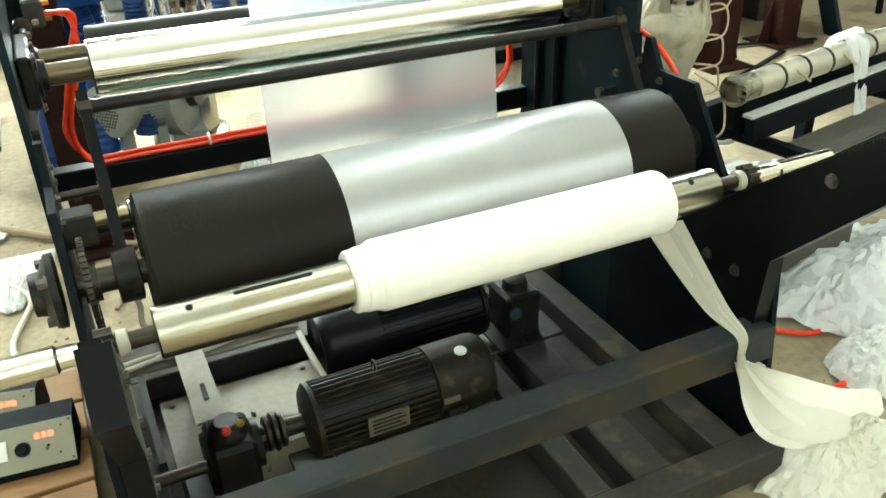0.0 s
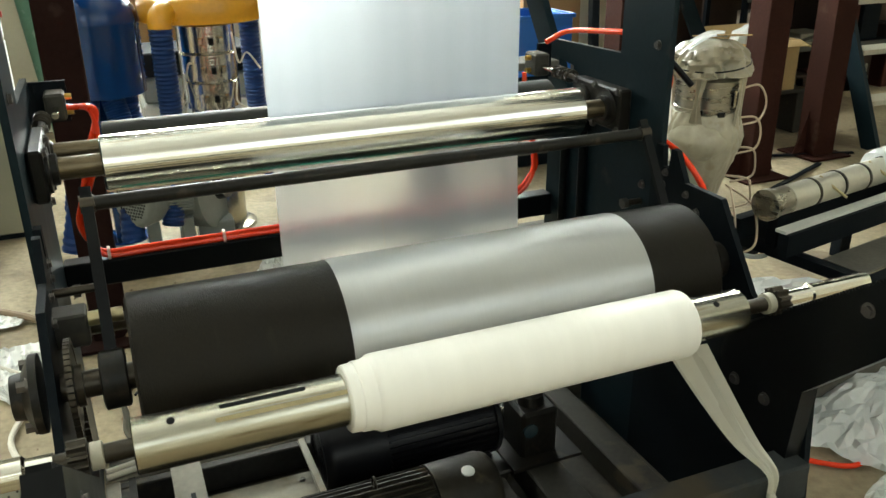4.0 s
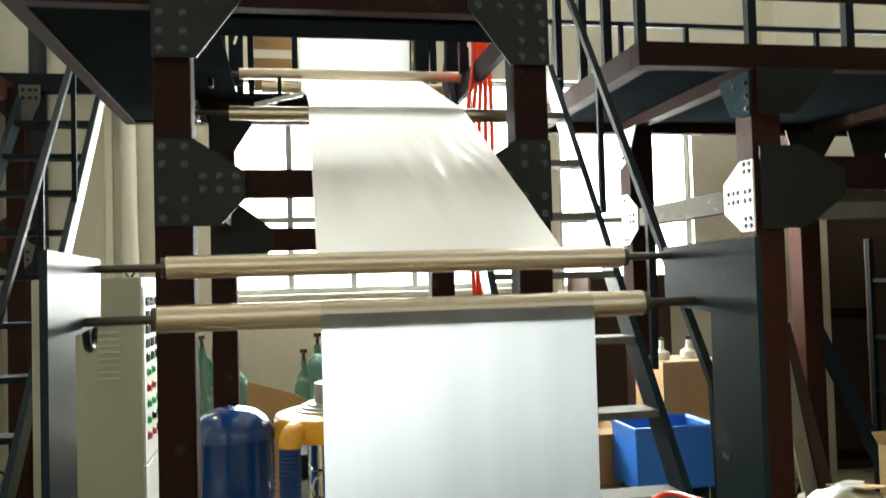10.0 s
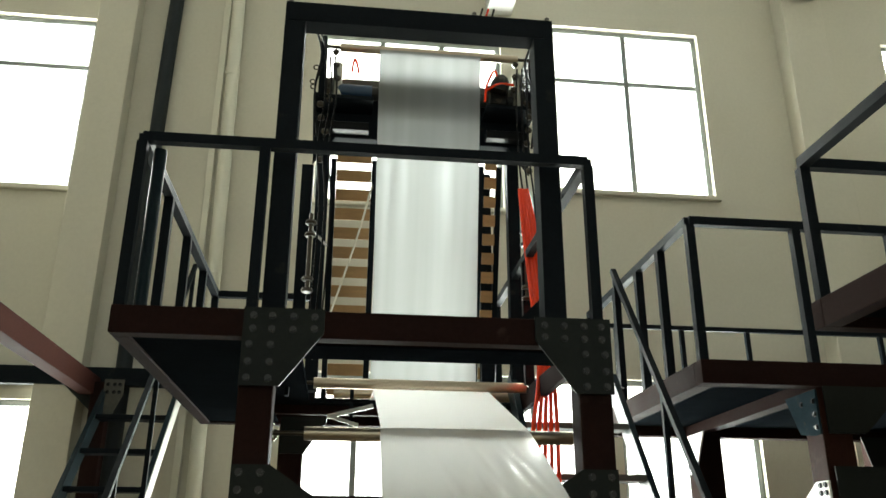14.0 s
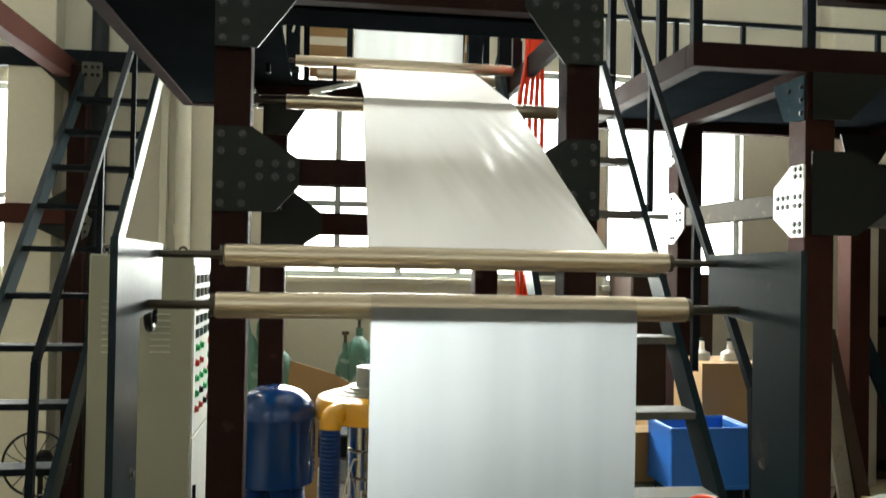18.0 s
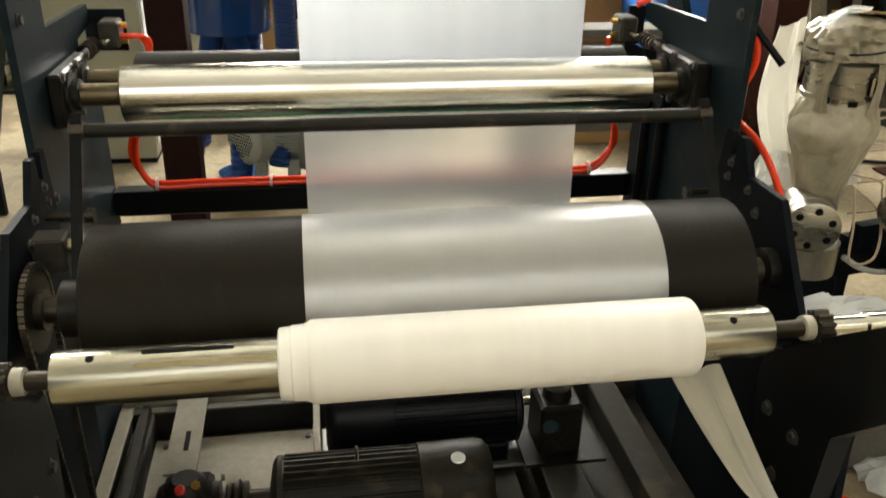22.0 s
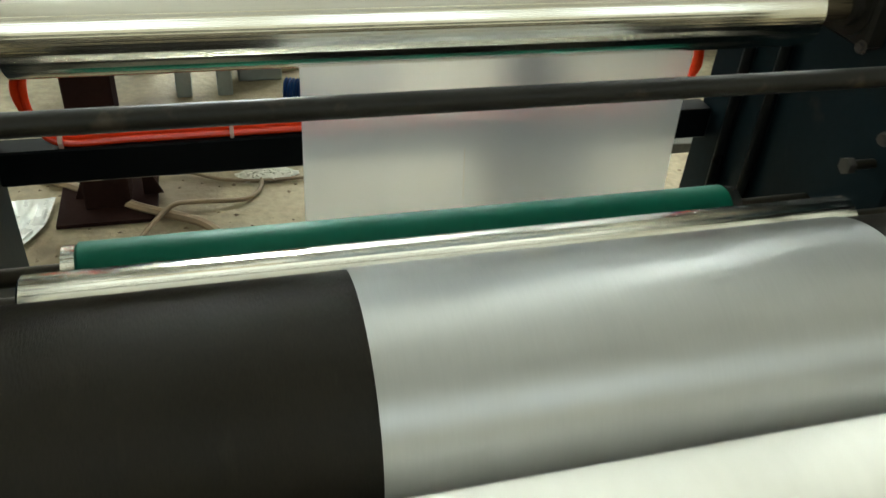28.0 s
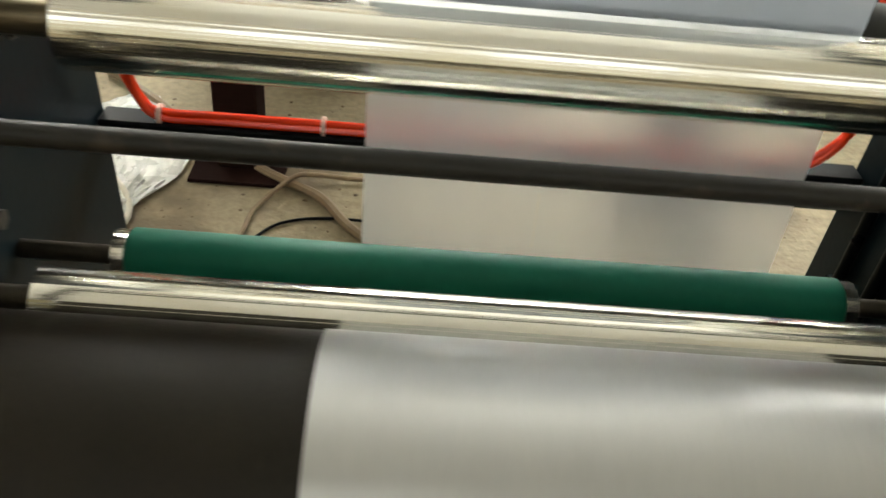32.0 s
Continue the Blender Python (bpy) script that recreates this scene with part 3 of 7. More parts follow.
for x, s in ((-0.036, 1), (1.274, -1)):
    lever = part("lever", bar(B(), (x, 1.712, 1.09), (x, 1.53, 0.80), 0.012, 0.022, (1, 0, 0)), M_BLACK, winder, "dark flat lever of the rest bar")
    part("lever_hub", lathe(B(), (x - 0.024, DRUM_Y, DRUM_Z), (1, 0, 0), [(0, 0.05), (0.003, 0.056), (0.045, 0.056), (0.048, 0.05)], 36), M_MOTOR, lever)
    part("pivot_boss", lathe(B(), (x - 0.014, 1.703, 1.058), (1, 0, 0), [(0, 0.018), (0.028, 0.018)], 20), M_SHAFT, lever)
part("wire_stub", tube(B(), [(-0.03, 1.50, 0.715), (-0.028, 1.495, 0.69), (-0.032, 1.48, 0.665), (-0.015, 1.455, 0.645)], 0.006, 8, 6), M_WHITECABLE, winder, "loose white wire end")
part("cross_pin", rod(B(), (XL, 1.72, 0.872), (-0.047, 1.72, 0.872), 0.009), M_SHAFT, winder)
part("pin_head", rod(B(), (-0.049, 1.72, 0.872), (-0.035, 1.72, 0.872), 0.016, seg=12), M_SHAFT, winder)
part("spacer_block", box(B(), XL + 0.001, XL + 0.08, 1.60, 1.66, 0.80, 0.87, 0.004), M_DARKPLATE, winder, "dull olive steel spacer block")
part("tie_rod", rod(B(), (XL + 0.08, 1.63, 0.845), (-0.004, 1.63, 0.845), 0.015), M_BRASS_STEEL, winder)
for y in (2.16, 2.27):
    part("guide_rod", rod(B(), (XR - 0.014, y, 0.30), (XR - 0.014, y, 1.02), 0.013, seg=16), M_BLACK, winder, "black upright guide rod")
for z in (0.45, 0.95):
    part("rod_clamp", box(B(), XR - 0.03, XR - 0.001, 2.135, 2.295, z, z + 0.03, 0.003), M_DARK, winder)


# bearing housings, air cylinders and springs beside the nip rolls
for x0, x1, s in ((XL + 0.002, XL + 0.034, 1), (XR - 0.045, XR - 0.002, -1)):
    housing = part("bearing_housing", box(B(), x0, x1, 1.935, 2.185, 0.995, 1.115, 0.006), M_MOTOR, winder, "oily black nip roll bearing housing")
    xi = x1 if s > 0 else x0
    for y, r in ((1.991, 0.052), (2.125, 0.05)):
        part("bearing_cap", lathe(B(), (xi - s * 0.001, y, 1.057), (s, 0, 0), [(0, r - 0.006), (0.008, r - 0.006), (0.010, r - 0.016), (0.016, 0.030)], 32), M_MOTOR, housing)
    for y, z in ((1.94, 1.11), (1.94, 1.0), (2.17, 1.11), (2.06, 1.112), (2.06, 0.998)):
        hex_bolt(housing, (xi, y, z), (s, 0, 0), 0.009)
    part("flange_bearing", lathe(B(), (xi + s * 0.002, 1.991, 1.057), (s, 0, 0), [(0, 0.052), (0.006, 0.052), (0.008, 0.036), (0.022, 0.036), (0.024, 0.030)], 28), M_MOTOR, winder)
    bm = B()
    tube(bm, [(xi - s * 0.008 + 0.018 * math.cos(k * 0.8), 2.20 + 0.0028 * k, 1.108 + 0.018 * math.sin(k * 0.8)) for k in range(40)], 0.0035, 6, 2)
    part("spring", bm, M_SHAFT, winder, "dark coil spring")
    part("spring_rod", rod(B(), (xi - s * 0.008, 2.18, 1.108), (xi - s * 0.008, 2.33, 1.108), 0.008, seg=12), M_SHAFT, winder)
    cyl = part("air_cylinder", box(B(), min(xi, xi + s * 0.05), max(xi, xi + s * 0.05), 2.33, 2.41, 1.09, 1.16, 0.006), M_DARKPLATE, winder, "dull olive air cylinder")
    part("cylinder_rod", rod(B(), (xi + s * 0.025, 2.26, 1.12), (xi + s * 0.025, 2.331, 1.12), 0.009, seg=14), M_CHROME, cyl)
    for z in (1.105, 1.145):
        part("hose_fitting", rod(B(), (xi + s * 0.05, 2.37, z), (xi + s * 0.066, 2.37, z), 0.008, seg=10), M_BRASS, cyl)
    part("cylinder_bracket", box(B(), min(xi - s * 0.05, xi), max(xi - s * 0.05, xi + s * 0.055), 2.412, 2.422, 1.07, 1.18), M_DARK, winder)

ring_pts = [(-0.19, 2.33 + 0.036 * math.cos(a), 1.76 + 0.036 * math.sin(a)) for a in np.linspace(0, 6.2, 22)]
part("end_ring", tube(B(), ring_pts, 0.012, 8, 2), M_BLACK, winder, "black ring outside the side plate")
part("ring_arm", rod(B(), (XL - 0.012, 2.25, 1.80), (-0.19, 2.30, 1.775), 0.010, seg=10), M_BLACK, winder)

# inclined rack arms with their teeth
ARM_A, ARM_B = Vector((0, 1.345, 0.669)), Vector((0, 0.90, 1.003))
ARM = [(1.40, 0.58), (1.385, 0.66), (1.345, 0.669), (0.90, 1.003), (0.83, 0.92), (1.14, 0.605), (1.16, 0.36), (1.36, 0.34)]
for x0 in (XL + 0.020, XR - 0.065):
    arm = part("rack_arm", plate(B(), ARM, x0, x0 + 0.045), M_BLACK, winder, "black inclined rack arm")
    d = (ARM_B - ARM_A).normalized()
    nrm = Vector((0, -d.z, d.y)) if -d.z * 0 + d.y > 0 else Vector((0, d.z, -d.y))
    pts = []
    n = 64
    for k in range(n):
        c = ARM_A.lerp(ARM_B, (k + 0.1) / n)
        e = ARM_A.lerp(ARM_B, (k + 0.6) / n)
        g = ARM_A.lerp(ARM_B, (k + 0.75) / n)
        pts += [c + nrm * 0.002, c.lerp(e, 0.25) + nrm * 0.008, e + nrm * 0.008, g + nrm * 0.002]
    pts += [ARM_B - nrm * 0.01, ARM_A - nrm * 0.01]
    part("rack", plate(B(), [(p.y, p.z) for p in pts], x0 + 0.006, x0 + 0.034), M_BLACK, arm, "black toothed rack")
    for y, z in ((1.02, 0.86), (1.34, 0.53), (1.24, 0.53), (1.28, 0.405)):
        hex_bolt(arm, (x0 + (0.045 if x0 < 0 else 0), y, z), (1 if x0 < 0 else -1, 0, 0), 0.012)

# flange bearing outside the near plate, sprocket and chain
flange = part("outer_flange", lathe(B(), (XL - 0.012, DRUM_Y, DRUM_Z), (-1, 0, 0), [(0, 0.075), (0.014, 0.075), (0.03, 0.045), (0.05, 0.042)], 32), M_MOTOR, winder, "oily cast flange bearing")
for k in range(4):
    a = k * math.tau / 4 + 0.78
    hex_bolt(flange, (XL - 0.026, DRUM_Y + 0.06 * math.cos(a), DRUM_Z + 0.06 * math.sin(a)), (-1, 0, 0), 0.011, 0.02)
pts = []
for k in range(68):
    a, r = k * math.tau / 68, 0.086 if k % 2 else 0.078
    pts.append((DRUM_Y + r * math.cos(a), DRUM_Z + r * math.sin(a)))
sprocket = part("sprocket", plate(B(), pts, -0.112, -0.104), M_MOTOR, winder, "dark chain sprocket")
part("sprocket_hub", lathe(B(), (-0.12, DRUM_Y, DRUM_Z), (1, 0, 0), [(0, 0.04), (0.03, 0.04)], 28), M_SHAFT, sprocket)
bm = B()
loop = [Vector((-0.108, DRUM_Y + 0.086 * math.cos(a), DRUM_Z + 0.086 * math.sin(a))) for a in np.linspace(math.pi * 1.05, -0.05 * math.pi, 26)]
low = [Vector((-0.108, 1.545 + 0.05 * math.cos(a), 0.19 + 0.05 * math.sin(a))) for a in np.linspace(0, -math.pi, 14)]
loop = loop + [loop[-1].lerp(low[0], k / 34) for k in range(1, 34)] + low + [low[-1].lerp(loop[0], k / 34) for k in range(1, 34)]
for p, q in zip(loop, loop[1:] + loop[:1]):
    bar(bm, p, p.lerp(q, 0.82), 0.012, 0.011, (1, 0, 0))
part("chain", bm, M_SHAFT, winder, "oily roller chain")
part("small_sprocket", lathe(B(), (-0.112, 1.545, 0.19), (1, 0, 0), [(0, 0.046), (0.008, 0.046)], 30), M_SHAFT, winder)

# base frame
base = part("base_pan", box(B(), XL + 0.02, XR - 0.02, 1.05, 2.40, 0.0, 0.03), M_PAN, winder, "dirty dark base pan")
for nm, r in (("base_rail", (XL + 0.021, XR - 0.021, 1.02, 1.10)), ("base_rail", (XL + 0.021, XR - 0.021, 2.07, 2.14)), ("base_rail", (0.97, 1.08, 1.101, 2.069)),
              ("base_rail", (1.215, 1.30, 1.101, 2.069)), ("base_rail", (0.83, 0.90, 1.101, 1.70)), ("base_rail", (-0.105, -0.06, 1.101, 2.069))):
    part(nm, box(B(), r[0], r[1], r[2], r[3], 0.031, 0.115, 0.004), M_DARKPLATE, winder, "dusty dark channel of the base")
part("mount_plate", box(B(), 0.24, 0.829, 1.42, 1.68, 0.075, 0.09, 0.003), M_DARKPLATE, winder)
part("mount_plate", box(B(), 0.405, 0.96, 1.76, 1.985, 0.071, 0.081, 0.003), M_PLATE, winder, "grey steel motor plate")
for y in (1.80, 1.94):
    part("mount_rail", box(B(), 0.41, 0.95, y - 0.02, y + 0.02, 0.031, 0.0705), M_DARKPLATE, winder)
for r in ((-0.125, 0.405, 1.99, 2.06), (0.385, 0.404, 1.70, 1.988), (-0.125, -0.09, 1.60, 1.988)):
    part("deck_plate", box(B(), r[0], r[1], r[2], r[3], 0.19, 0.20, 0.002), M_COVER, winder, "pale grey sheet deck of the base")
for y in (1.46, 1.64):
    part("mount_rail", box(B(), 0.24, 0.829, y - 0.02, y + 0.02, 0.031, 0.074), M_DARKPLATE, winder)
strap = part("strap", bar(B(), (0.075, 2.04, 0.252), (0.075, 1.64, 0.243), 0.075, 0.008), M_COVER, winder, "grey slotted strap")
part("strap_slot", bar(B(), (0.08, 1.79, 0.252), (0.08, 1.72, 0.250), 0.012, 0.003), M_BLACK, strap)
part("angle_bar", bar(B(), (-0.060, 2.0, 0.185), (-0.060, 1.63, 0.155), 0.018, 0.03), M_DARKPLATE, winder, "grey angle bar")

# gearbox, coupling and the two motors
gearbox = thing("gearbox", "oily dark worm gearbox with a red breather on the base frame", "gearbox", (0.08, 1.565, 0.03))
bm = B()
box(bm, 0.045, 0.155, 1.500, 1.645, 0.031, 0.25, 0.012)
part("case", bm, M_MOTOR, gearbox)
part("dome", lathe(B(), (0.10, 1.575, 0.249), (0, 0, 1), [(0, 0.05), (0.02, 0.045), (0.035, 0.03)], 28), M_MOTOR, gearbox)
part("flange", lathe(B(), (0.154, 1.575, 0.19), (1, 0, 0), [(0, 0.062), (0.016, 0.062), (0.018, 0.04), (0.03, 0.03)], 32), M_MOTOR, gearbox)
part("cover", lathe(B(), (0.046, 1.575, 0.19), (-1, 0, 0), [(0, 0.066), (0.012, 0.06)], 32), M_MOTOR, gearbox)
part("output_shaft", rod(B(), (-0.10, 1.545, 0.19), (0.04, 1.545, 0.19), 0.016), M_SHAFT, gearbox)
part("breather", lathe(B(), (0.092, 1.545, 0.27), (0, -0.5, 1), [(0, 0.011), (0.014, 0.012), (0.018, 0.008)], 16), M_REDCAP, gearbox, "red breather cap")
part("oil_plug", rod(B(), (0.122, 1.555, 0.265), (0.128, 1.535, 0.295), 0.011, seg=6), M_BRASS, gearbox, "brass oil plug")
for y, z in ((1.525, 0.14), (1.625, 0.14), (1.525, 0.235), (1.625, 0.235)):
    hex_bolt(gearbox, (0.170, y, z), (1, 0, 0), 0.008)
part("foot", box(B(), -0.03, 0.044, 1.505, 1.625, 0.031, 0.12, 0.01), M_MOTOR, gearbox)


def motor(name, label, x0, x1, y, z, r, cover_first, mat, plate_r=True):
    """A finned electric motor on feet, with fan cover, end shields and terminal plate."""
    m = thing(name, label, "motor", ((x0 + x1) / 2, y, z - r - 0.02))
    w = x1 - x0
    c = w * 0.33
    a0, a1 = (x0 + c, x1 - 0.03) if cover_first else (x0 + 0.03, x1 - c)
    part("body", rod(B(), (a0, y, z), (a1, y, z), r * 0.86, seg=48), mat, m)
    n = 34
    for k in range(n):
        a = k * math.tau / n
        if -2.2 < a - math.tau * (a > math.pi) < -0.95:
            continue
        ca, sa = math.cos(a), math.sin(a)
        bm = B()
        bar(bm, (a0 + 0.004, y + r * 0.92 * ca, z + r * 0.92 * sa), (a1 - 0.004, y + r * 0.92 * ca, z + r * 0.92 * sa), 0.0045, r * 0.17, (0, ca, sa))
        part("fin", bm, mat, m)
    xs, xd = (x1 - 0.03, 1) if cover_first else (x0 + 0.03, -1)
    part("end_shield", lathe(B(), (xs, y, z), (xd, 0, 0), [(0, r * 1.0), (0.012, r), (0.022, r * 0.85), (0.03, r * 0.4)], 40), mat, m)
    part("shaft", rod(B(), (xs + xd * 0.02, y, z), (xs + xd * 0.085, y, z), 0.013), M_STEEL, m)
    xc, xe = (a0, -1) if cover_first else (a1, 1)
    cover = part("fan_cover", lathe(B(), (xc, y, z), (xe, 0, 0), [(0, r * 1.02), (c - 0.03, r * 1.03), (c - 0.01, r * 0.97), (c, r * 0.86)], 48), mat, m)
    for k in range(5):
        rr = r * (0.2 + 0.14 * k)
        bm = B()
        lathe(bm, (xc + xe * (c + 0.0005), y, z), (xe, 0, 0), [(0, rr), (0.002, rr)], 28)
        bmesh.ops.delete(bm, geom=[f for f in bm.faces if len(f.verts) > 4], context="FACES")
        part("grille_ring", bm, M_BLACK, cover)
    for yy in (y - r * 0.8, y + r * 0.8):
        part("foot", box(B(), a0 + 0.02, a1 - 0.02, yy - 0.022, yy + 0.022, z - r - 0.012, z - r * 0.55, 0.005), mat, m)
    return m, a0, a1


m1, a0, a1 = motor("drive_motor", "dirty dark grey finned electric motor on the base frame", 0.285, 0.80, 1.575, 0.202, 0.098, False, M_DRIVEPAINT)
np_plate = part("name_plate", box(B(), 0.425, 0.535, 1.471, 1.475, 0.177, 0.237), M_SILVERPLATE, m1, "worn metal name plate")
for k in range(4):
    part("text_line", box(B(), 0.435, 0.525 - 0.012 * (k % 2), 1.4695, 1.4708, 0.186 + 0.012 * k, 0.190 + 0.012 * k), M_MOTOR, np_plate)
part("eye_bolt", tube(B(), [(0.485 + 0.0, 1.575 + 0.013 * math.cos(a), 0.314 + 0.013 * math.sin(a)) for a in np.linspace(0, math.tau * 0.98, 14)], 0.004, 8, 2), M_SHAFT, m1)
part("eye_stem", rod(B(), (0.485, 1.575, 0.282), (0.485, 1.575, 0.304), 0.005, seg=10), M_SHAFT, m1)
part("sticker", rod(B(), (0.718, 1.545, 0.2975), (0.718, 1.5445, 0.3005), 0.017, seg=24), M_WHITE, m1, "round worn pale sticker")
part("label", box(B(), 0.635, 0.68, 1.469, 1.477, 0.202, 0.217), M_SILVERPLATE, m1)
part("terminal_lid", box(B(), 0.645, 0.70, 1.463, 1.477, 0.122, 0.177, 0.004), M_DRIVEPAINT, m1)
coupling = thing("shaft_coupling", "ribbed steel shaft coupling between gearbox and motor", "coupling", (0.215, 1.578, 0.202))
for k, (d, r) in enumerate(((0.0, 0.045), (0.018, 0.05), (0.036, 0.045))):
    part("disc", lathe(B(), (0.185 + d, 1.578, 0.202), (1, 0, 0), [(0, r - 0.006), (0.004, r), (0.012, r), (0.015, r - 0.006)], 32), M_SHAFT, coupling)
part("hub", rod(B(), (0.17, 1.578, 0.202), (0.285, 1.578, 0.202), 0.024), M_SHAFT, coupling)
motor("rear_motor", "black finned electric motor on its plate under the drum", 0.42, 0.95, 1.88, 0.199, 0.105, True, M_BLACKMOTOR)
cover_line = [(1.60, 0.03), (1.604, 0.095), (1.62, 0.118), (1.66, 0.131), (1.75, 0.137), (1.91, 0.139), (1.91, 0.135), (1.75, 0.133), (1.665, 0.127), (1.625, 0.114), (1.609, 0.093), (1.605, 0.03)]
cover = part("cover_sheet", plate(B(), cover_line, -0.03, 0.402), M_COVER, winder, "dusty bare cover sheet bent down at its front edge")
for x in (0.0, 0.37):
    hex_bolt(cover, (x, 1.88, 0.139), (0, 0, 1), 0.007, 0.006)
pump = thing("gear_pump", "oily black gear pump with a round sight glass", "pump", (1.03, 1.8, 0.115))
part("body", box(B(), 0.975, 1.09, 1.74, 1.87, 0.116, 0.27, 0.01), M_MOTOR, pump)
part("sight_glass", rod(B(), (1.0, 1.735, 0.215), (1.0, 1.745, 0.215), 0.022), M_METER, pump, "dark sight glass")
part("head", lathe(B(), (1.03, 1.80, 0.269), (0, 0, 1), [(0, 0.04), (0.03, 0.036), (0.04, 0.02)], 24), M_MOTOR, pump)
part("foot_plate", box(B(), 0.93, 1.15, 1.70, 1.90, 0.1152, 0.1255), M_MOTOR, pump)

# ---- film on its way ----
FX0, FX1 = 0.40, 1.10


def sheet_grid(rows, n=28, thick=0.0):
    """A thin sheet through rows of (x0, x1, y, z)."""
    bm = B()
    lines = [[bm.verts.new((x0 + (x1 - x0) * i / n, y, z)) for i in range(n + 1)] for x0, x1, y, z in rows]
    for p, q in zip(lines, lines[1:]):
        for i in range(n):
            bm.faces.new((p[i], p[i + 1], q[i + 1], q[i]))
    if thick:
        bmesh.ops.solidify(bm, geom=bm.faces[:], thickness=thick)
        bmesh.ops.recalc_face_normals(bm, faces=bm.faces)
    return bm


def run(a, b, n):
    return [tuple(p + (q - p) * k / n for p, q in zip(a, b)) for k in range(n + 1)]


def arc(y, z, r, d0, d1, n, x0=FX0, x1=FX1):
    return [(x0, x1, y + r * math.cos(radians(d0 + (d1 - d0) * k / n)), z + r * math.sin(radians(d0 + (d1 - d0) * k / n))) for k in range(n + 1)]


web = thing("film_web", "milky translucent plastic film web running over the rolls", "film", (0.75, 2.06, 1.0))
r1, r2 = 0.0318, 0.0318
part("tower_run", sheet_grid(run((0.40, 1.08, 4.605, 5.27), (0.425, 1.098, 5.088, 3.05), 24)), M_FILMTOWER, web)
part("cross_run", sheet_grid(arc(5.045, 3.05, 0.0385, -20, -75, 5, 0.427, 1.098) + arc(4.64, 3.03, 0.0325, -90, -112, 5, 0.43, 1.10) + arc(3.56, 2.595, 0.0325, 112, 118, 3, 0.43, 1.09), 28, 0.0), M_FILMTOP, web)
bm = sheet_grid([(0.43, 1.09, 3.545, 2.6245)] + run((0.425, 1.09, 3.5, 2.604), (0.40, 1.10, 2.2505, 1.935), 20)[1:] + arc(2.219, 1.929, 0.0318, 0, -55, 5), 60, 0.0)
for v in bm.verts:
    if 2.35 < v.co.y < 3.45:
        f = math.sin(math.pi * (v.co.y - 2.35) / 1.1)
        v.co.z += 0.008 * f * (noise.noise((v.co.x * 16, v.co.y * 1.1, 3.0)) + 0.9 * noise.noise((v.co.x * 40 + v.co.y * 9, v.co.y * 0.9, 8.0)))
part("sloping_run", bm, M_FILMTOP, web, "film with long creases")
part("roll_wrap", sheet_grid(arc(2.092, 1.803, 0.0338, 72, 178, 14)), M_FILMWRAP, web, "film lying tight on the upper roller")
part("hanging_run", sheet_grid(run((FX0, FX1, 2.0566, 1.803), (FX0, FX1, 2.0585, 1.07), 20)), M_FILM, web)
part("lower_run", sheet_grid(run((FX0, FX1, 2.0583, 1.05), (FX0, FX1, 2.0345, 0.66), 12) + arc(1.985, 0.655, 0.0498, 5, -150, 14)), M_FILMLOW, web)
part("drum_run", sheet_grid(arc(DRUM_Y, DRUM_Z, DRUM_R + 0.0022, -35, 205, 80, 0.393, 1.079)), M_WRAP, web, "satin film stretched over the black drum")
part("scratch", bar(B(), (0.906, DRUM_Y + 0.158 * math.cos(radians(115)), DRUM_Z + 0.158 * math.sin(radians(115))), (0.91, DRUM_Y + 0.158 * math.cos(radians(134)), DRUM_Z + 0.158 * math.sin(radians(134))), 0.0015, 0.001), M_PAPER, web)

part("scratch", bar(B(), (0.683, 2.041, 0.80), (0.685, 2.030, 0.70), 0.0012, 0.001, (0, 1, 0)), M_PAPER, web)

# ---- winding shaft with its roll of film ----
SY, SZ = 1.267, 0.766
shaft = thing("winding_shaft", "ground steel winding shaft with pinions, resting on the rack arms", "shaft", (0.61, SY, SZ - 0.048))
tube_part = part("tube", lathe(B(), (-0.019, SY, SZ), (1, 0, 0), [(0, 0.02), (0.0008, 0.045), (0.003, 0.048), (1.257, 0.048), (1.2592, 0.045), (1.26, 0.02)], 72), M_STEEL, shaft)
for x, a in ((0.045, 70), (1.16, 60), (1.13, 160)):
    c = Vector((x, SY - 0.0478 * math.cos(radians(a)), SZ + 0.0478 * math.sin(radians(a))))
    part("hole", lathe(B(), c - Vector((0, -math.cos(radians(a)), math.sin(radians(a)))) * 0.002, (0, -math.cos(radians(a)), math.sin(radians(a))), [(0, 0.007), (0.0028, 0.007)], 18), M_BLACK, tube_part)
def on_shaft(name, x0, x1, deg, w, mat, label):
    """A long strip let into the shaft at an angle round its axis."""
    pts = [(x0, 0.0)] + [(x0 + w * 0.5 - w * 0.5 * math.cos(a), w * 0.5 * math.sin(a)) for a in (0.5, 1.0, 1.57)] + [(x1 - w * 0.5 + w * 0.5 * math.sin(a), w * 0.5 * math.cos(a)) for a in (0.0, 0.57, 1.07)] + [(x1, 0.0)]
    pts = pts + [(x, -z) for x, z in reversed(pts[1:-1])]
    bm = plate(B(), pts, -0.0487, -0.044, "y")
    bm.transform(pose(0, SY, SZ, deg, 0, 0))
    part(name, bm, mat, tube_part, label)


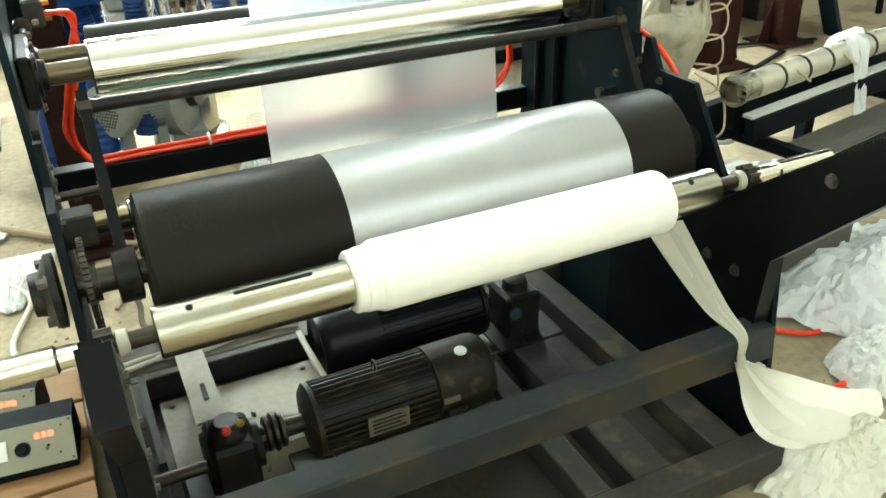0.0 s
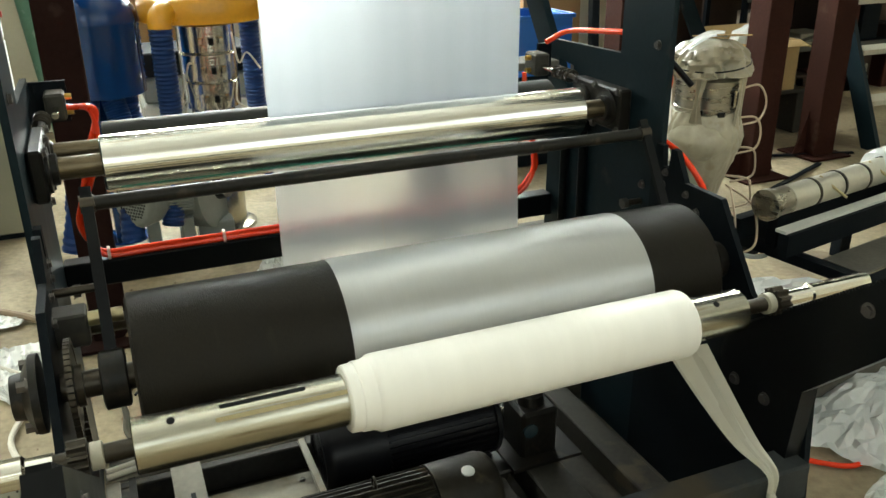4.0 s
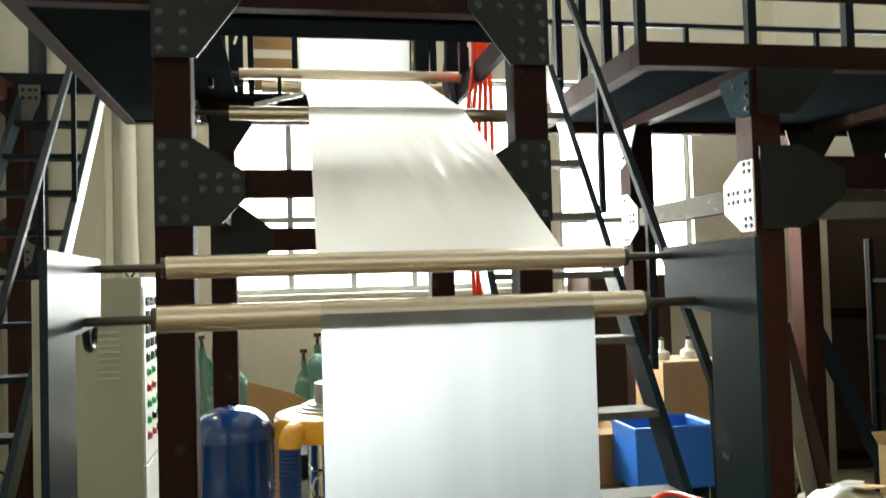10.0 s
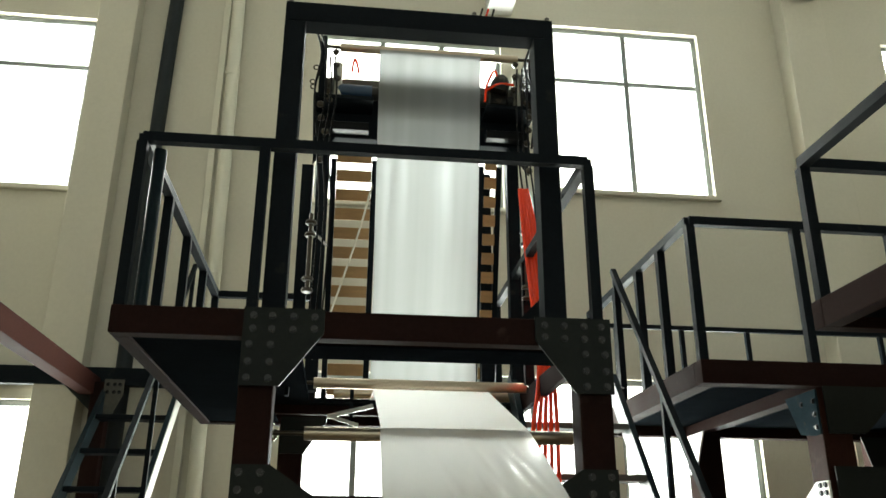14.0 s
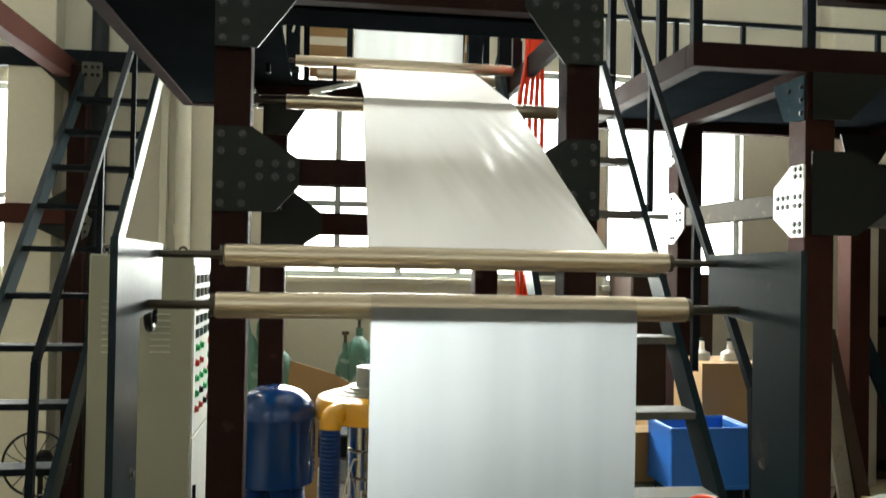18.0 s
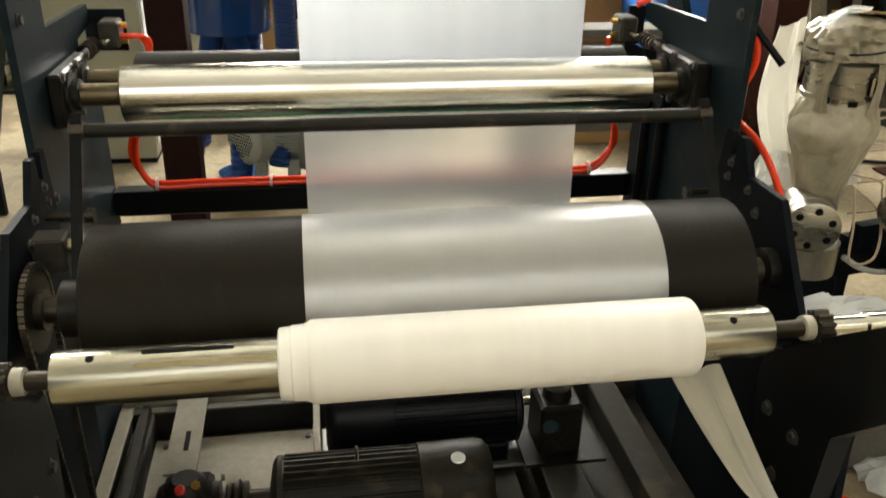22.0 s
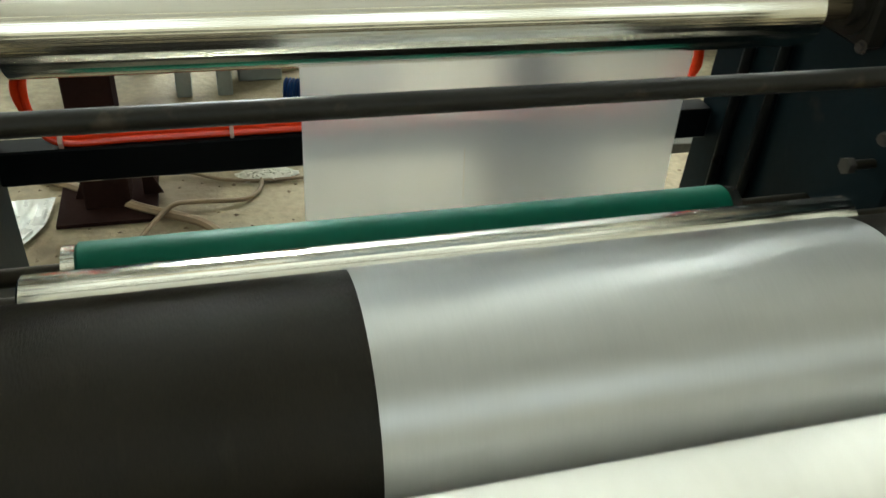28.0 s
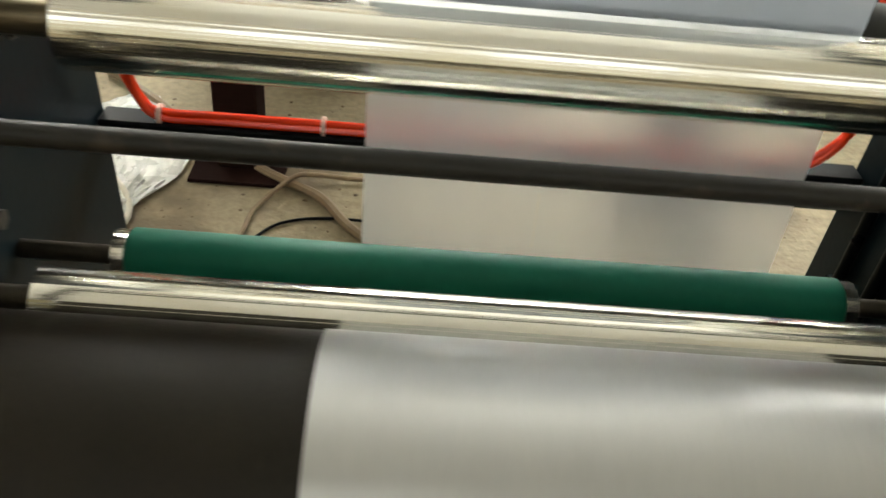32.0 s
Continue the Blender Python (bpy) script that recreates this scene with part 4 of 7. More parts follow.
on_shaft("key_slot", 0.125, 0.275, -78, 0.009, M_BLACK, "dark key slot")
on_shaft("key_strip", 0.115, 0.345, -48, 0.008, M_BRASS_STEEL, "worn brass key strip")
for x0, x1 in ((XL - 0.02, -0.018), (1.24, XR + 0.01)):
    part("journal", rod(B(), (x0, SY, SZ), (x1, SY, SZ), 0.0165), M_SHAFT, shaft, "oily dark journal")
part("end_rod", lathe(B(), (XR - 0.03, SY, SZ), (1, 0, 0), [(0, 0.02), (0.07, 0.02), (0.075, 0.024), (0.247, 0.021), (0.25, 0.016)], 32), M_CHROME, shaft, "bright end rod")
part("end_rod", lathe(B(), (XL + 0.01, SY, SZ), (-1, 0, 0), [(0, 0.02), (0.04, 0.02), (0.045, 0.026), (0.34, 0.026), (0.343, 0.02)], 32), M_CHROME, shaft, "bright end rod")
for x in (XL + 0.032, XR - 0.062):
    pts = []
    for k in range(44):
        a, r = k * math.tau / 44, 0.034 if k % 4 in (1, 2) else 0.027
        pts.append((SY + r * math.cos(a), SZ + r * math.sin(a)))
    part("pinion", plate(B(), pts, x, x + 0.03), M_SHAFT, shaft, "toothed dark pinion")
for x in (XL + 0.064, XR - 0.085):
    part("collar", lathe(B(), (x, SY, SZ), (1, 0, 0), [(0, 0.02), (0.002, 0.0235), (0.02, 0.0235), (0.022, 0.02)], 32), M_LIGHTPLATE, shaft, "pale collar")
RR = 0.073
froll = thing("film_roll", "white wound roll of plastic film on the winding shaft", "film roll", (0.72, SY, SZ - RR))
part("core_wrap", lathe(B(), (0.345, SY, SZ), (1, 0, 0), [(0, 0.0485), (0.001, 0.0595), (0.004, 0.0625), (0.022, 0.0635), (0.024, 0.0655), (0.044, 0.066), (0.047, 0.068), (0.062, 0.068), (0.063, 0.0485)], 96), M_PAPER, froll, "loose inner wraps of film")
part("wound_film", lathe(B(), (0.392, SY, SZ), (1, 0, 0), [(0, 0.0485), (0.0005, 0.066), (0.008, RR - 0.001), (0.014, RR), (0.692, RR), (0.6975, RR - 0.002), (0.6995, RR - 0.006), (0.70, 0.0485)], 96), M_PAPER, froll)


def ribbon(rows, wave=0.010):
    """A soft band through rows of (point, point)."""
    bm = B()
    n = 8
    left, right = smooth_path([r[0] for r in rows], 6), smooth_path([r[1] for r in rows], 6)
    lines = [[bm.verts.new(a.lerp(b, i / n) + Vector((0, wave * math.sin(i * 1.3 + k * 0.06), wave * 0.4 * math.cos(i * 1.7)))) for i in range(n + 1)] for k, (a, b) in enumerate(zip(left, right))]
    for p, q in zip(lines, lines[1:]):
        for i in range(n):
            bm.faces.new((p[i], p[i + 1], q[i + 1], q[i]))
    return bm


tail = thing("film_tail", "twisted off-white film tail hanging over the front beam", "film", (1.25, 1.1, 0.3))
V = Vector
part("tail_band", ribbon([(V((1.051, 1.235, 0.70)), V((1.151, 1.25, 0.712))), (V((1.111, 1.20, 0.60)), V((1.201, 1.21, 0.60))), (V((1.186, 1.16, 0.49)), V((1.251, 1.165, 0.49))), (V((1.244, 1.112, 0.428)), V((1.274, 1.116, 0.432))), (V((1.248, 1.103, 0.375)), V((1.264, 1.103, 0.375)))], 0.005), M_TAIL, tail)
part("tail_knot", lathe(B(), (1.256, 1.103, 0.385), (0, -0.1, -1), [(0, 0.007), (0.008, 0.011), (0.02, 0.009), (0.03, 0.013)], 14), M_TAIL, tail)
part("tail_band", ribbon([(V((1.248, 1.10, 0.36)), V((1.261, 1.10, 0.37))), (V((1.248, 1.06, 0.26)), V((1.376, 1.06, 0.32))), (V((1.286, 1.02, 0.17)), V((1.506, 1.02, 0.26))), (V((1.386, 1.0, 0.10)), V((1.626, 1.0, 0.22))), (V((1.526, 0.98, 0.06)), V((1.686, 1.0, 0.13)))], 0.016), M_TAILWHITE, tail, "wide white bunched end")
part("tail_band", ribbon([(V((1.258, 1.10, 0.36)), V((1.268, 1.11, 0.36))), (V((1.326, 1.10, 0.30)), V((1.356, 1.14, 0.31))), (V((1.416, 1.07, 0.21)), V((1.456, 1.13, 0.22))), (V((1.516, 1.02, 0.14)), V((1.566, 1.09, 0.15))), (V((1.606, 0.98, 0.09)), V((1.646, 1.03, 0.09)))]), M_TAILWHITE, tail)


# ---- air hoses of the winder ----
def hoses(label, paths, r=0.0065, ties=()):
    h = thing("air_hose", label, "hose", paths[0][0])
    for p in paths:
        part("hose", tube(B(), p, r, 10, 8), M_RED, h)
    for at, axis in ties:
        part("cable_tie", lathe(B(), Vector(at) - Vector(axis) * 0.004, axis, [(0, 0.0205), (0.008, 0.0205)], 20), M_REDTIE, h, "pale cable tie")
    return h


bundle = []
for k, (dy, dz) in enumerate(((0, 0), (0.013, 0.001), (0.006, 0.011))):
    zz = 0.688 + dz
    yy = 2.37 + dy
    bundle.append([(-0.075 + 0.006 * k, 2.36, 1.12), (-0.01 + 0.006 * k, 2.38, 1.10), (-0.01 - 0.012 * k, yy, 0.99), (-0.055 - 0.006 * k, yy, 0.87), (-0.072 - 0.008 * k, yy, 0.79), (-0.06, yy, 0.722), (-0.02, yy, zz),
                   (0.10, yy, zz), (0.29, yy, zz), (0.62, yy, zz), (0.95, yy, zz), (1.20, yy, zz), (1.275, yy, zz + 0.008), (1.318, yy, zz + 0.05), (1.33 + 0.006 * k, yy, 0.79), (1.318, yy, 0.90), (1.29, 2.37, 1.02), (1.285, 2.37, 1.10)])
hoses("orange-red air hose bundle tied along the rear beam", bundle, 0.0075, (((-0.026, 2.376, 0.693), (1, 0, 0)), ((0.295, 2.376, 0.693), (1, 0, 0)), ((1.262, 2.376, 0.698), (1, 0, 0.1))))
hoses("orange-red air hose looping outside the side plate", [[(1.36, 2.37, 1.19), (1.43, 2.36, 1.22), (1.44, 2.2, 1.24), (1.46, 2.0, 1.25), (1.475, 1.90, 1.19), (1.475, 1.88, 1.12), (1.462, 1.93, 1.03), (1.43, 1.96, 1.0)],
                                                            [(1.43, 1.96, 1.0), (1.46, 1.90, 0.985), (1.48, 1.80, 0.95), (1.49, 1.70, 0.87), (1.50, 1.66, 0.75), (1.52, 1.63, 0.4), (1.56, 1.7, 0.02)]], 0.0085)
hoses("orange-red air hose lying on the floor beside the winder", [[(1.56, 1.72, 0.012), (1.75, 1.62, 0.01), (1.95, 1.45, 0.01), (2.1, 1.52, 0.012), (2.3, 1.7, 0.01)]], 0.0085)
clamp = thing("hose_clip", "black steel clip with a pin on the side plate", "clip", (1.45, 1.93, 1.25))
part("clip_body", box(B(), XR + 0.0165, XR + 0.06, 1.91, 1.95, 1.235, 1.275, 0.005), M_DARK, clamp)
part("pin", rod(B(), (1.44, 1.92, 1.25), (1.53, 1.85, 1.13), 0.009, seg=12), M_BLACK, clamp)

# ---- tower ----
tower = thing("tower", "dark brown steel tower frame with bolted gusset plates", "tower", (0.62, 4.2, 0))
TX0, TX1, TY0, TY1 = -0.13, 1.385, 3.21, 5.25
DECK_Y = 3.62


def column(parent, x, y, w, z1, mat, z0=0.012, base=True, label=""):
    """A hollow box column with a base plate."""
    c = part("column", box(B(), x, x + w, y, y + w, z0, z1, 0.005), mat, parent, label)
    if base:
        part("base_plate", box(B(), x - 0.08, x + w + 0.08, y - 0.08, y + w + 0.08, 0, 0.012), mat, c)
    return c


for x in (TX0, TX1 - 0.15):
    for y in (TY0, TY1):
        col = column(tower, x - (0.024 if x < 0 and y < 4 else 0), y, 0.15 if y > 4 else 0.137, 2.924, M_BROWN)
        for s in (-1, 1):
            bm = B()
            cx = x + (0 if s < 0 else 0.15)
            plate(bm, [(cx, 0.012), (cx + s * 0.06, 0.012), (cx, 0.16)], y + 0.07, y + 0.08, "y")
            part("stiffener", bm, M_BROWN, col)
part("platform_beam", box(B(), -0.677, 1.372, TY0 - 0.02, TY0 + 0.06, 2.925, 3.04, 0.003), M_BROWN, tower)
part("platform_beam", box(B(), -0.677, -0.61, TY0 + 0.061, 5.62, 2.925, 3.04, 0.003), M_BROWN, tower)
part("platform_beam", box(B(), TX1 - 0.05, 1.372, TY0 + 0.061, 5.62, 2.925, 3.04, 0.003), M_BROWN, tower)
part("platform_beam", box(B(), -0.609, TX1 - 0.051, 5.54, 5.62, 2.925, 3.04, 0.003), M_BROWN, tower)
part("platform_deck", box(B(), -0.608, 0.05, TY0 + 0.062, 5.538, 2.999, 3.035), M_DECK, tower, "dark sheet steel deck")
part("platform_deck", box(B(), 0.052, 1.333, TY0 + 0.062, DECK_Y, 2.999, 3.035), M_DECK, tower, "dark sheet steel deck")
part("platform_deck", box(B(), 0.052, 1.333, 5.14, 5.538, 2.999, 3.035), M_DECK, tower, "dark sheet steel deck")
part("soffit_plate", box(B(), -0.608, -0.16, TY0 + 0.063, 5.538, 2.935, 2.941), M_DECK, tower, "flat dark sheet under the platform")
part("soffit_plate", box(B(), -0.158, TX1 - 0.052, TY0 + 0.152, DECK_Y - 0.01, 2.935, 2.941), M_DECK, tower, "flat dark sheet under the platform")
for y in (DECK_Y - 0.08, 5.2):
    part("deck_joist", box(B(), -0.608, TX1 - 0.052, y, y + 0.06, 2.942, 2.998), M_BROWN, tower)
part("tie_beam", box(B(), TX0 + 0.151, TX1 - 0.151, TY0 + 0.02, TY0 + 0.13, 2.213, 2.315, 0.003), M_BROWN, tower)
part("tie_beam", box(B(), TX0 + 0.151, TX1 - 0.151, TY1 + 0.02, TY1 + 0.13, 2.08, 2.22, 0.003), M_BROWN, tower)
for x in (TX0 + 0.02, TX1 - 0.13):
    part("tie_beam", box(B(), x, x + 0.11, TY0 + 0.151, TY1 - 0.001, 2.22, 2.35, 0.003), M_BROWN, tower)
part("diagonal_brace", bar(B(), (1.27, 5.1, 2.92), (1.27, 3.8, 2.36), 0.07, 0.07), M_BROWN, tower)


def gusset(pts, y0, bolts, mat, parent=None):
    g = part("gusset_plate", plate(B(), pts, y0 - 0.013, y0, "y"), mat, parent or tower, "bolted dark gusset plate")
    for x, z in bolts:
        hex_bolt(g, (x, y0 - 0.013, z), (0, -1, 0), 0.0115, 0.012, M_BOLTGREY)
    return g


for x0, s in ((-0.152, 1), (1.374, -1)):
    X = lambda d: x0 + s * d
    gusset([(X(0), 3.045), (X(0.325), 3.045), (X(0.325), 2.945), (X(0.16), 2.725), (X(0), 2.725)], TY0 - 0.0205,
           [(X(d), z) for d, z in ((0.04, 3.01), (0.04, 2.955), (0.03, 2.89), (0.03, 2.82), (0.03, 2.755), (0.115, 2.89), (0.115, 2.82), (0.115, 2.755), (0.115, 3.01), (0.115, 2.955), (0.20, 3.01), (0.20, 2.955), (0.285, 3.01), (0.285, 2.96))], M_GUSSET)
    gusset([(X(0), 2.425), (X(0.145), 2.425), (X(0.325), 2.305), (X(0.325), 2.20), (X(0.235), 2.10), (X(0), 2.10)], TY0 - 0.0005,
           [(X(d), z) for d, z in ((0.03, 2.395), (0.11, 2.395), (0.03, 2.33), (0.11, 2.33), (0.03, 2.20), (0.11, 2.20), (0.03, 2.13), (0.11, 2.13), (0.175, 2.285), (0.175, 2.235), (0.235, 2.285), (0.235, 2.235), (0.295, 2.285), (0.295, 2.235))], M_GUSSET)
    gusset([(X(0.03), 2.38), (X(0.18), 2.38), (X(0.40), 2.21), (X(0.40), 2.09), (X(0.2), 1.95), (X(0.03), 1.95)], TY1 - 0.0005, [], M_GUSSET)
    gusset([(X(0.03), 2.929), (X(0.33), 2.929), (X(0.18), 2.70), (X(0.03), 2.70)], TY1 - 0.0005, [], M_GUSSET)

# guide rolls below the platform
for y, z, x0, x1, mat in ((4.64, 3.03, 0.09, 1.325, M_ALU), (3.56, 2.595, 0.10, 1.29, M_ALU)):
    gr = part("guide_roll", rod(B(), (x0, y, z), (x1, y, z), 0.03, seg=40), mat, tower, "matt aluminium guide roll")
    part("journal", rod(B(), (-0.06, y, z), (x0 + 0.001, y, z), 0.011, seg=16), M_SHAFT, gr)
    part("journal", rod(B(), (x1 - 0.001, y, z), (1.362, y, z), 0.011, seg=16), M_SHAFT, gr)
for x in (-0.06, 1.362):
    part("roll_hanger", box(B(), x - 0.012, x + 0.012, 3.53, 3.59, 2.40, 2.929, 0.003), M_PLATE, tower, "pale flat hanger of the guide roll")
    part("roll_hanger", box(B(), x - 0.012, x + 0.012, 4.61, 4.67, 2.95, 3.2, 0.003), M_DARK, tower)

part("guide_roll", rod(B(), (0.20, 5.045, 3.05), (1.32, 5.045, 3.05), 0.034, seg=24), M_ALU, tower, "matt aluminium guide roll")

fork = part("fork_bracket", bar(B(), (0.18, 4.3, 2.785), (0.42, 4.3, 2.846), 0.02, 0.022), M_LIGHT, tower, "pale forked bracket")
part("fork_arm", bar(B(), (0.20, 4.29, 2.785), (0.344, 4.29, 2.741), 0.016, 0.02), M_LIGHT, fork)
part("fork_stay", box(B(), 0.296, 0.316, 4.30, 4.32, 2.72, 2.934), M_DARK, fork)
# hooks that hold the lower guide roll
for x in (-0.035, 1.335):
    part("roll_hook", tube(B(), [(x, 3.56, 2.64), (x - 0.01, 3.54, 2.60), (x, 3.56, 2.565), (x + 0.012, 3.58, 2.58), (x + 0.01, 3.57, 2.61)], 0.007, 8, 5), M_STEEL, tower, "bent steel hook")

# portal, nip head and wooden guide boards on the platform
gx0, gx1, gy = -0.105, 1.24, 3.36
for x in (gx0, gx1 - 0.10):
    part("portal_post", box(B(), x, x + 0.10, gy, gy + 0.11, 3.036, 4.569, 0.003), M_DARK, tower, "blue-black portal post")
    part("portal_post", box(B(), x + 0.01, x + 0.09, 5.15, 5.23, 3.036, 4.66, 0.003), M_DARK, tower, "blue-black portal post")
part("portal_head", box(B(), gx0, gx1, gy, gy + 0.11, 4.57, 4.68, 0.003), M_DARK, tower, "blue-black portal head beam")
for x in (gx0 + 0.02, 0.84, gx1 - 0.02):
    hex_bolt(tower, (x, gy + 0.03, 4.68), (0, 0, 1), 0.013, 0.03)
head = thing("nip_head", "dark haul-off nip unit with pneumatic parts on the tower", "machine", (0.7, 4.7, 3.05))
part("beam", box(B(), -0.02, 1.45, 4.84, 4.98, 4.72, 5.06, 0.006), M_DARK, head)
for x in (0.06, 1.34):
    part("upright", box(B(), x - 0.04, x + 0.04, 4.90, 4.98, 3.036, 4.719, 0.003), M_DARK, head)
for x0, x1 in ((-0.02, 0.37), (1.12, 1.45)):
    part("shelf", box(B(), x0, x1, 4.64, 4.839, 4.90, 4.93, 0.003), M_DARK, head)
    part("channel", box(B(), x0 + 0.02, x1 - 0.02, 4.76, 4.838, 4.74, 4.80, 0.003), M_BLACK, head)
part("top_roll", rod(B(), (0.14, 4.645, 5.29), (1.34, 4.645, 5.29), 0.028, seg=32), M_ALU, head, "matt aluminium top roll")
for x in (0.03, 1.44):
    part("bearing_arm", box(B(), x - 0.02, x + 0.02, 4.62, 4.86, 4.90, 5.36, 0.004), M_DARK, head)
    part("top_axle", rod(B(), (min(x, 0.7), 4.645, 5.29), (min(x, 0.7) + 0.11 if x < 1 else x, 4.645, 5.29), 0.011, seg=12), M_SHAFT, head) if x < 1 else part("top_axle", rod(B(), (1.34, 4.645, 5.29), (1.44, 4.645, 5.29), 0.011, seg=12), M_SHAFT, head)
    part("cylinder", rod(B(), (x + (0.1 if x < 1 else -0.1), 4.68, 4.931), (x + (0.1 if x < 1 else -0.1), 4.68, 5.18), 0.032, seg=20), M_ALUBOX, head, "air cylinder")
part("blue_motor", rod(B(), (0.13, 4.70, 4.985), (0.36, 4.70, 4.985), 0.052, seg=24), M_BLUEDARK, head, "small blue gear motor")
part("motor_block", box(B(), 1.13, 1.28, 4.66, 4.78, 4.931, 5.10, 0.02), M_MOTOR, head)
part("nip_roll", rod(B(), (0.10, 4.712, 4.99), (1.38, 4.712, 4.99), 0.045, seg=32), M_GREYRUB, head)
for pts in ([(1.11, 4.64, 4.94), (1.12, 4.6, 5.05), (1.17, 4.58, 5.15), (1.20, 4.62, 5.08)], [(1.12, 4.62, 5.02), (1.2, 4.58, 5.05), (1.3, 4.6, 5.06)], [(0.22, 4.64, 5.1), (0.24, 4.6, 5.18), (0.27, 4.64, 5.1)]):
    part("hose", tube(B(), pts, 0.008, 8, 6), M_RED, head, "red air hose")
random.seed(4)
for x, s in ((0.02, 1), (1.42, -1)):
    for k in range(9):
        z = 4.45 + 0.10 * k
        part("valve_fitting", lathe(B(), (x + s * random.uniform(0, 0.12), 4.66, z), (0, -1, 0), [(0, 0.018), (0.02, 0.024), (0.03, 0.012)], 10), M_SHAFT, head)
    for k in range(3):
        xx = x + s * (0.02 + 0.035 * k)
        part("cable", tube(B(), [(xx, 4.62, 5.2), (xx + 0.02 * s, 4.58, 4.9), (xx - 0.01, 4.60, 4.5), (xx + 0.02, 4.62, 4.1), (xx, 4.66, 3.3)], 0.006, 6, 5), M_BLACK, head)

part("cross_bar", box(B(), 0.03, 1.42, 4.80, 4.85, 5.05, 5.15, 0.003), M_DUSTY, head, "dusty channel across the nip unit")
random.seed(9)
for x, s in ((-0.03, 1), (1.46, -1)):
    for k in range(8):
        xx, z = x + s * random.uniform(0, 0.13), random.uniform(4.86, 5.16)
        part("pipe_clip", tube(B(), [(xx + 0.016 * math.cos(a), 4.64, z + 0.016 * math.sin(a)) for a in np.linspace(0, 6.1, 12)], 0.005, 6, 2), M_SHAFT, head)
    for k in range(2):
        part("cable", tube(B(), [(x + s * 0.02 * k, 4.62, 5.42), (x + s * (0.05 + 0.03 * k), 4.60, 5.2), (x + s * 0.02, 4.60, 4.95), (x + s * (0.03 + 0.02 * k), 4.62, 4.6)], 0.007, 6, 6), M_BLACK, head)
    part("bracket", plate(B(), [(x + s * 0.02, 4.719), (x + s * 0.16, 4.719), (x + s * 0.02, 4.52)], 4.845, 4.865, "y"), M_DARK, head)
for k, mat in enumerate((M_BLACK, M_RED, M_BLACK)):
    part("hose", tube(B(), [(1.16 - 0.04 * k, 4.60, 5.36), (1.13 - 0.04 * k, 4.62, 5.46), (1.17 - 0.04 * k, 4.55, 5.62)], 0.007, 6, 6), mat, head)
part("side_gearbox", lathe(B(), (1.20, 4.64, 5.02), (0.25, -0.1, 1), [(0, 0.06), (0.06, 0.065), (0.11, 0.045), (0.13, 0.02)], 20), M_MOTOR, head, "rounded black gearbox")

board = thing("guide_board", "brown wooden slat guide board between dark posts behind the film", "guide board", (0.65, 4.9, 3.05))
lean = lambda z: 4.80 + (4.75 - z) * 0.3
for x in (0.13, 0.40, 1.12, 1.24):
    part("post", bar(B(), (x, lean(3.036) + 0.03, 3.036), (x, lean(4.58) + 0.03, 4.58), 0.036, 0.036, (0, 1, 0.3)), M_DARK, board)
for k in range(13):
    z = 3.12 + 0.122 * k
    for x0, x1 in ((0.15, 0.38), (1.14, 1.22)):
        part("slat", bar(B(), (x0, lean(z), z), (x1, lean(z), z), 0.018, 0.076, (0, -0.3, 1)), M_WOOD, board)
for x in (0.02, 1.34):
    adj = part("adjuster", rod(B(), (x, 4.58, 3.55), (x, 4.58, 4.05), 0.013, seg=14), M_SHAFT, board, "dark screw adjuster")
    for z in (3.55, 3.62, 3.9, 3.98):
        part("knob", lathe(B(), (x, 4.58, z), (0, 0, 1), [(0, 0.03), (0.012, 0.036), (0.024, 0.03)], 16), M_SHAFT, adj)
    part("adjuster_arm", rod(B(), (x, 4.58, 3.95), (x + 0.1, 4.87, 3.95), 0.009, seg=10), M_SHAFT, adj)
part("rope", tube(B(), [(0.38, 4.55, 4.25), (0.31, 4.45, 3.9), (0.20, 4.3, 3.45), (0.09, 4.2, 3.07)], 0.006, 8, 8), M_WHITECABLE, board, "pale hanging rope")
part("tilted_strut", bar(B(), (1.03, 3.58, 3.045), (1.215, 3.50, 3.23), 0.066, 0.066), M_DARK, board, "slanting dark box strut")
red = thing("tower_hoses", "bunch of orange-red air hoses hanging down the tower", "hose", (1.2, 4.4, 0.8))
for k in range(5):
    x = 1.30 + 0.02 * k
    part("hose", tube(B(), [(x - 0.008 * k, 4.52, 4.26), (x + 0.01, 4.49, 3.95), (x + 0.03, 4.45, 3.6), (x + 0.04, 4.35, 3.1), (x - 0.02 + 0.014 * k, 4.3, 2.7), (x + 0.015 * (k - 2), 4.3, 2.3), (x + 0.02, 4.35, 1.6)], 0.012, 8, 6), M_RED, red)


def railing(name, label, base, corners, top, posts, w=0.04, mids=(), lower=True):
    """A square-tube railing along corners at the given height; posts: points (x, y)."""
    r = thing(name, label, "railing", base)
    for a, b in zip(corners, corners[1:]):
        part("handrail", bar(B(), (*a, top), (*b, top), w, w), M_DARK, r)
        for z in mids:
            part("mid_rail", bar(B(), (*a, z), (*b, z), w * 0.7, w * 0.7), M_DARK, r)
    for x, y in posts:
        part("post", box(B(), x - w / 2, x + w / 2, y - w / 2, y + w / 2, base[2], top - w / 2 - 0.0005), M_DARK, r)
    return r


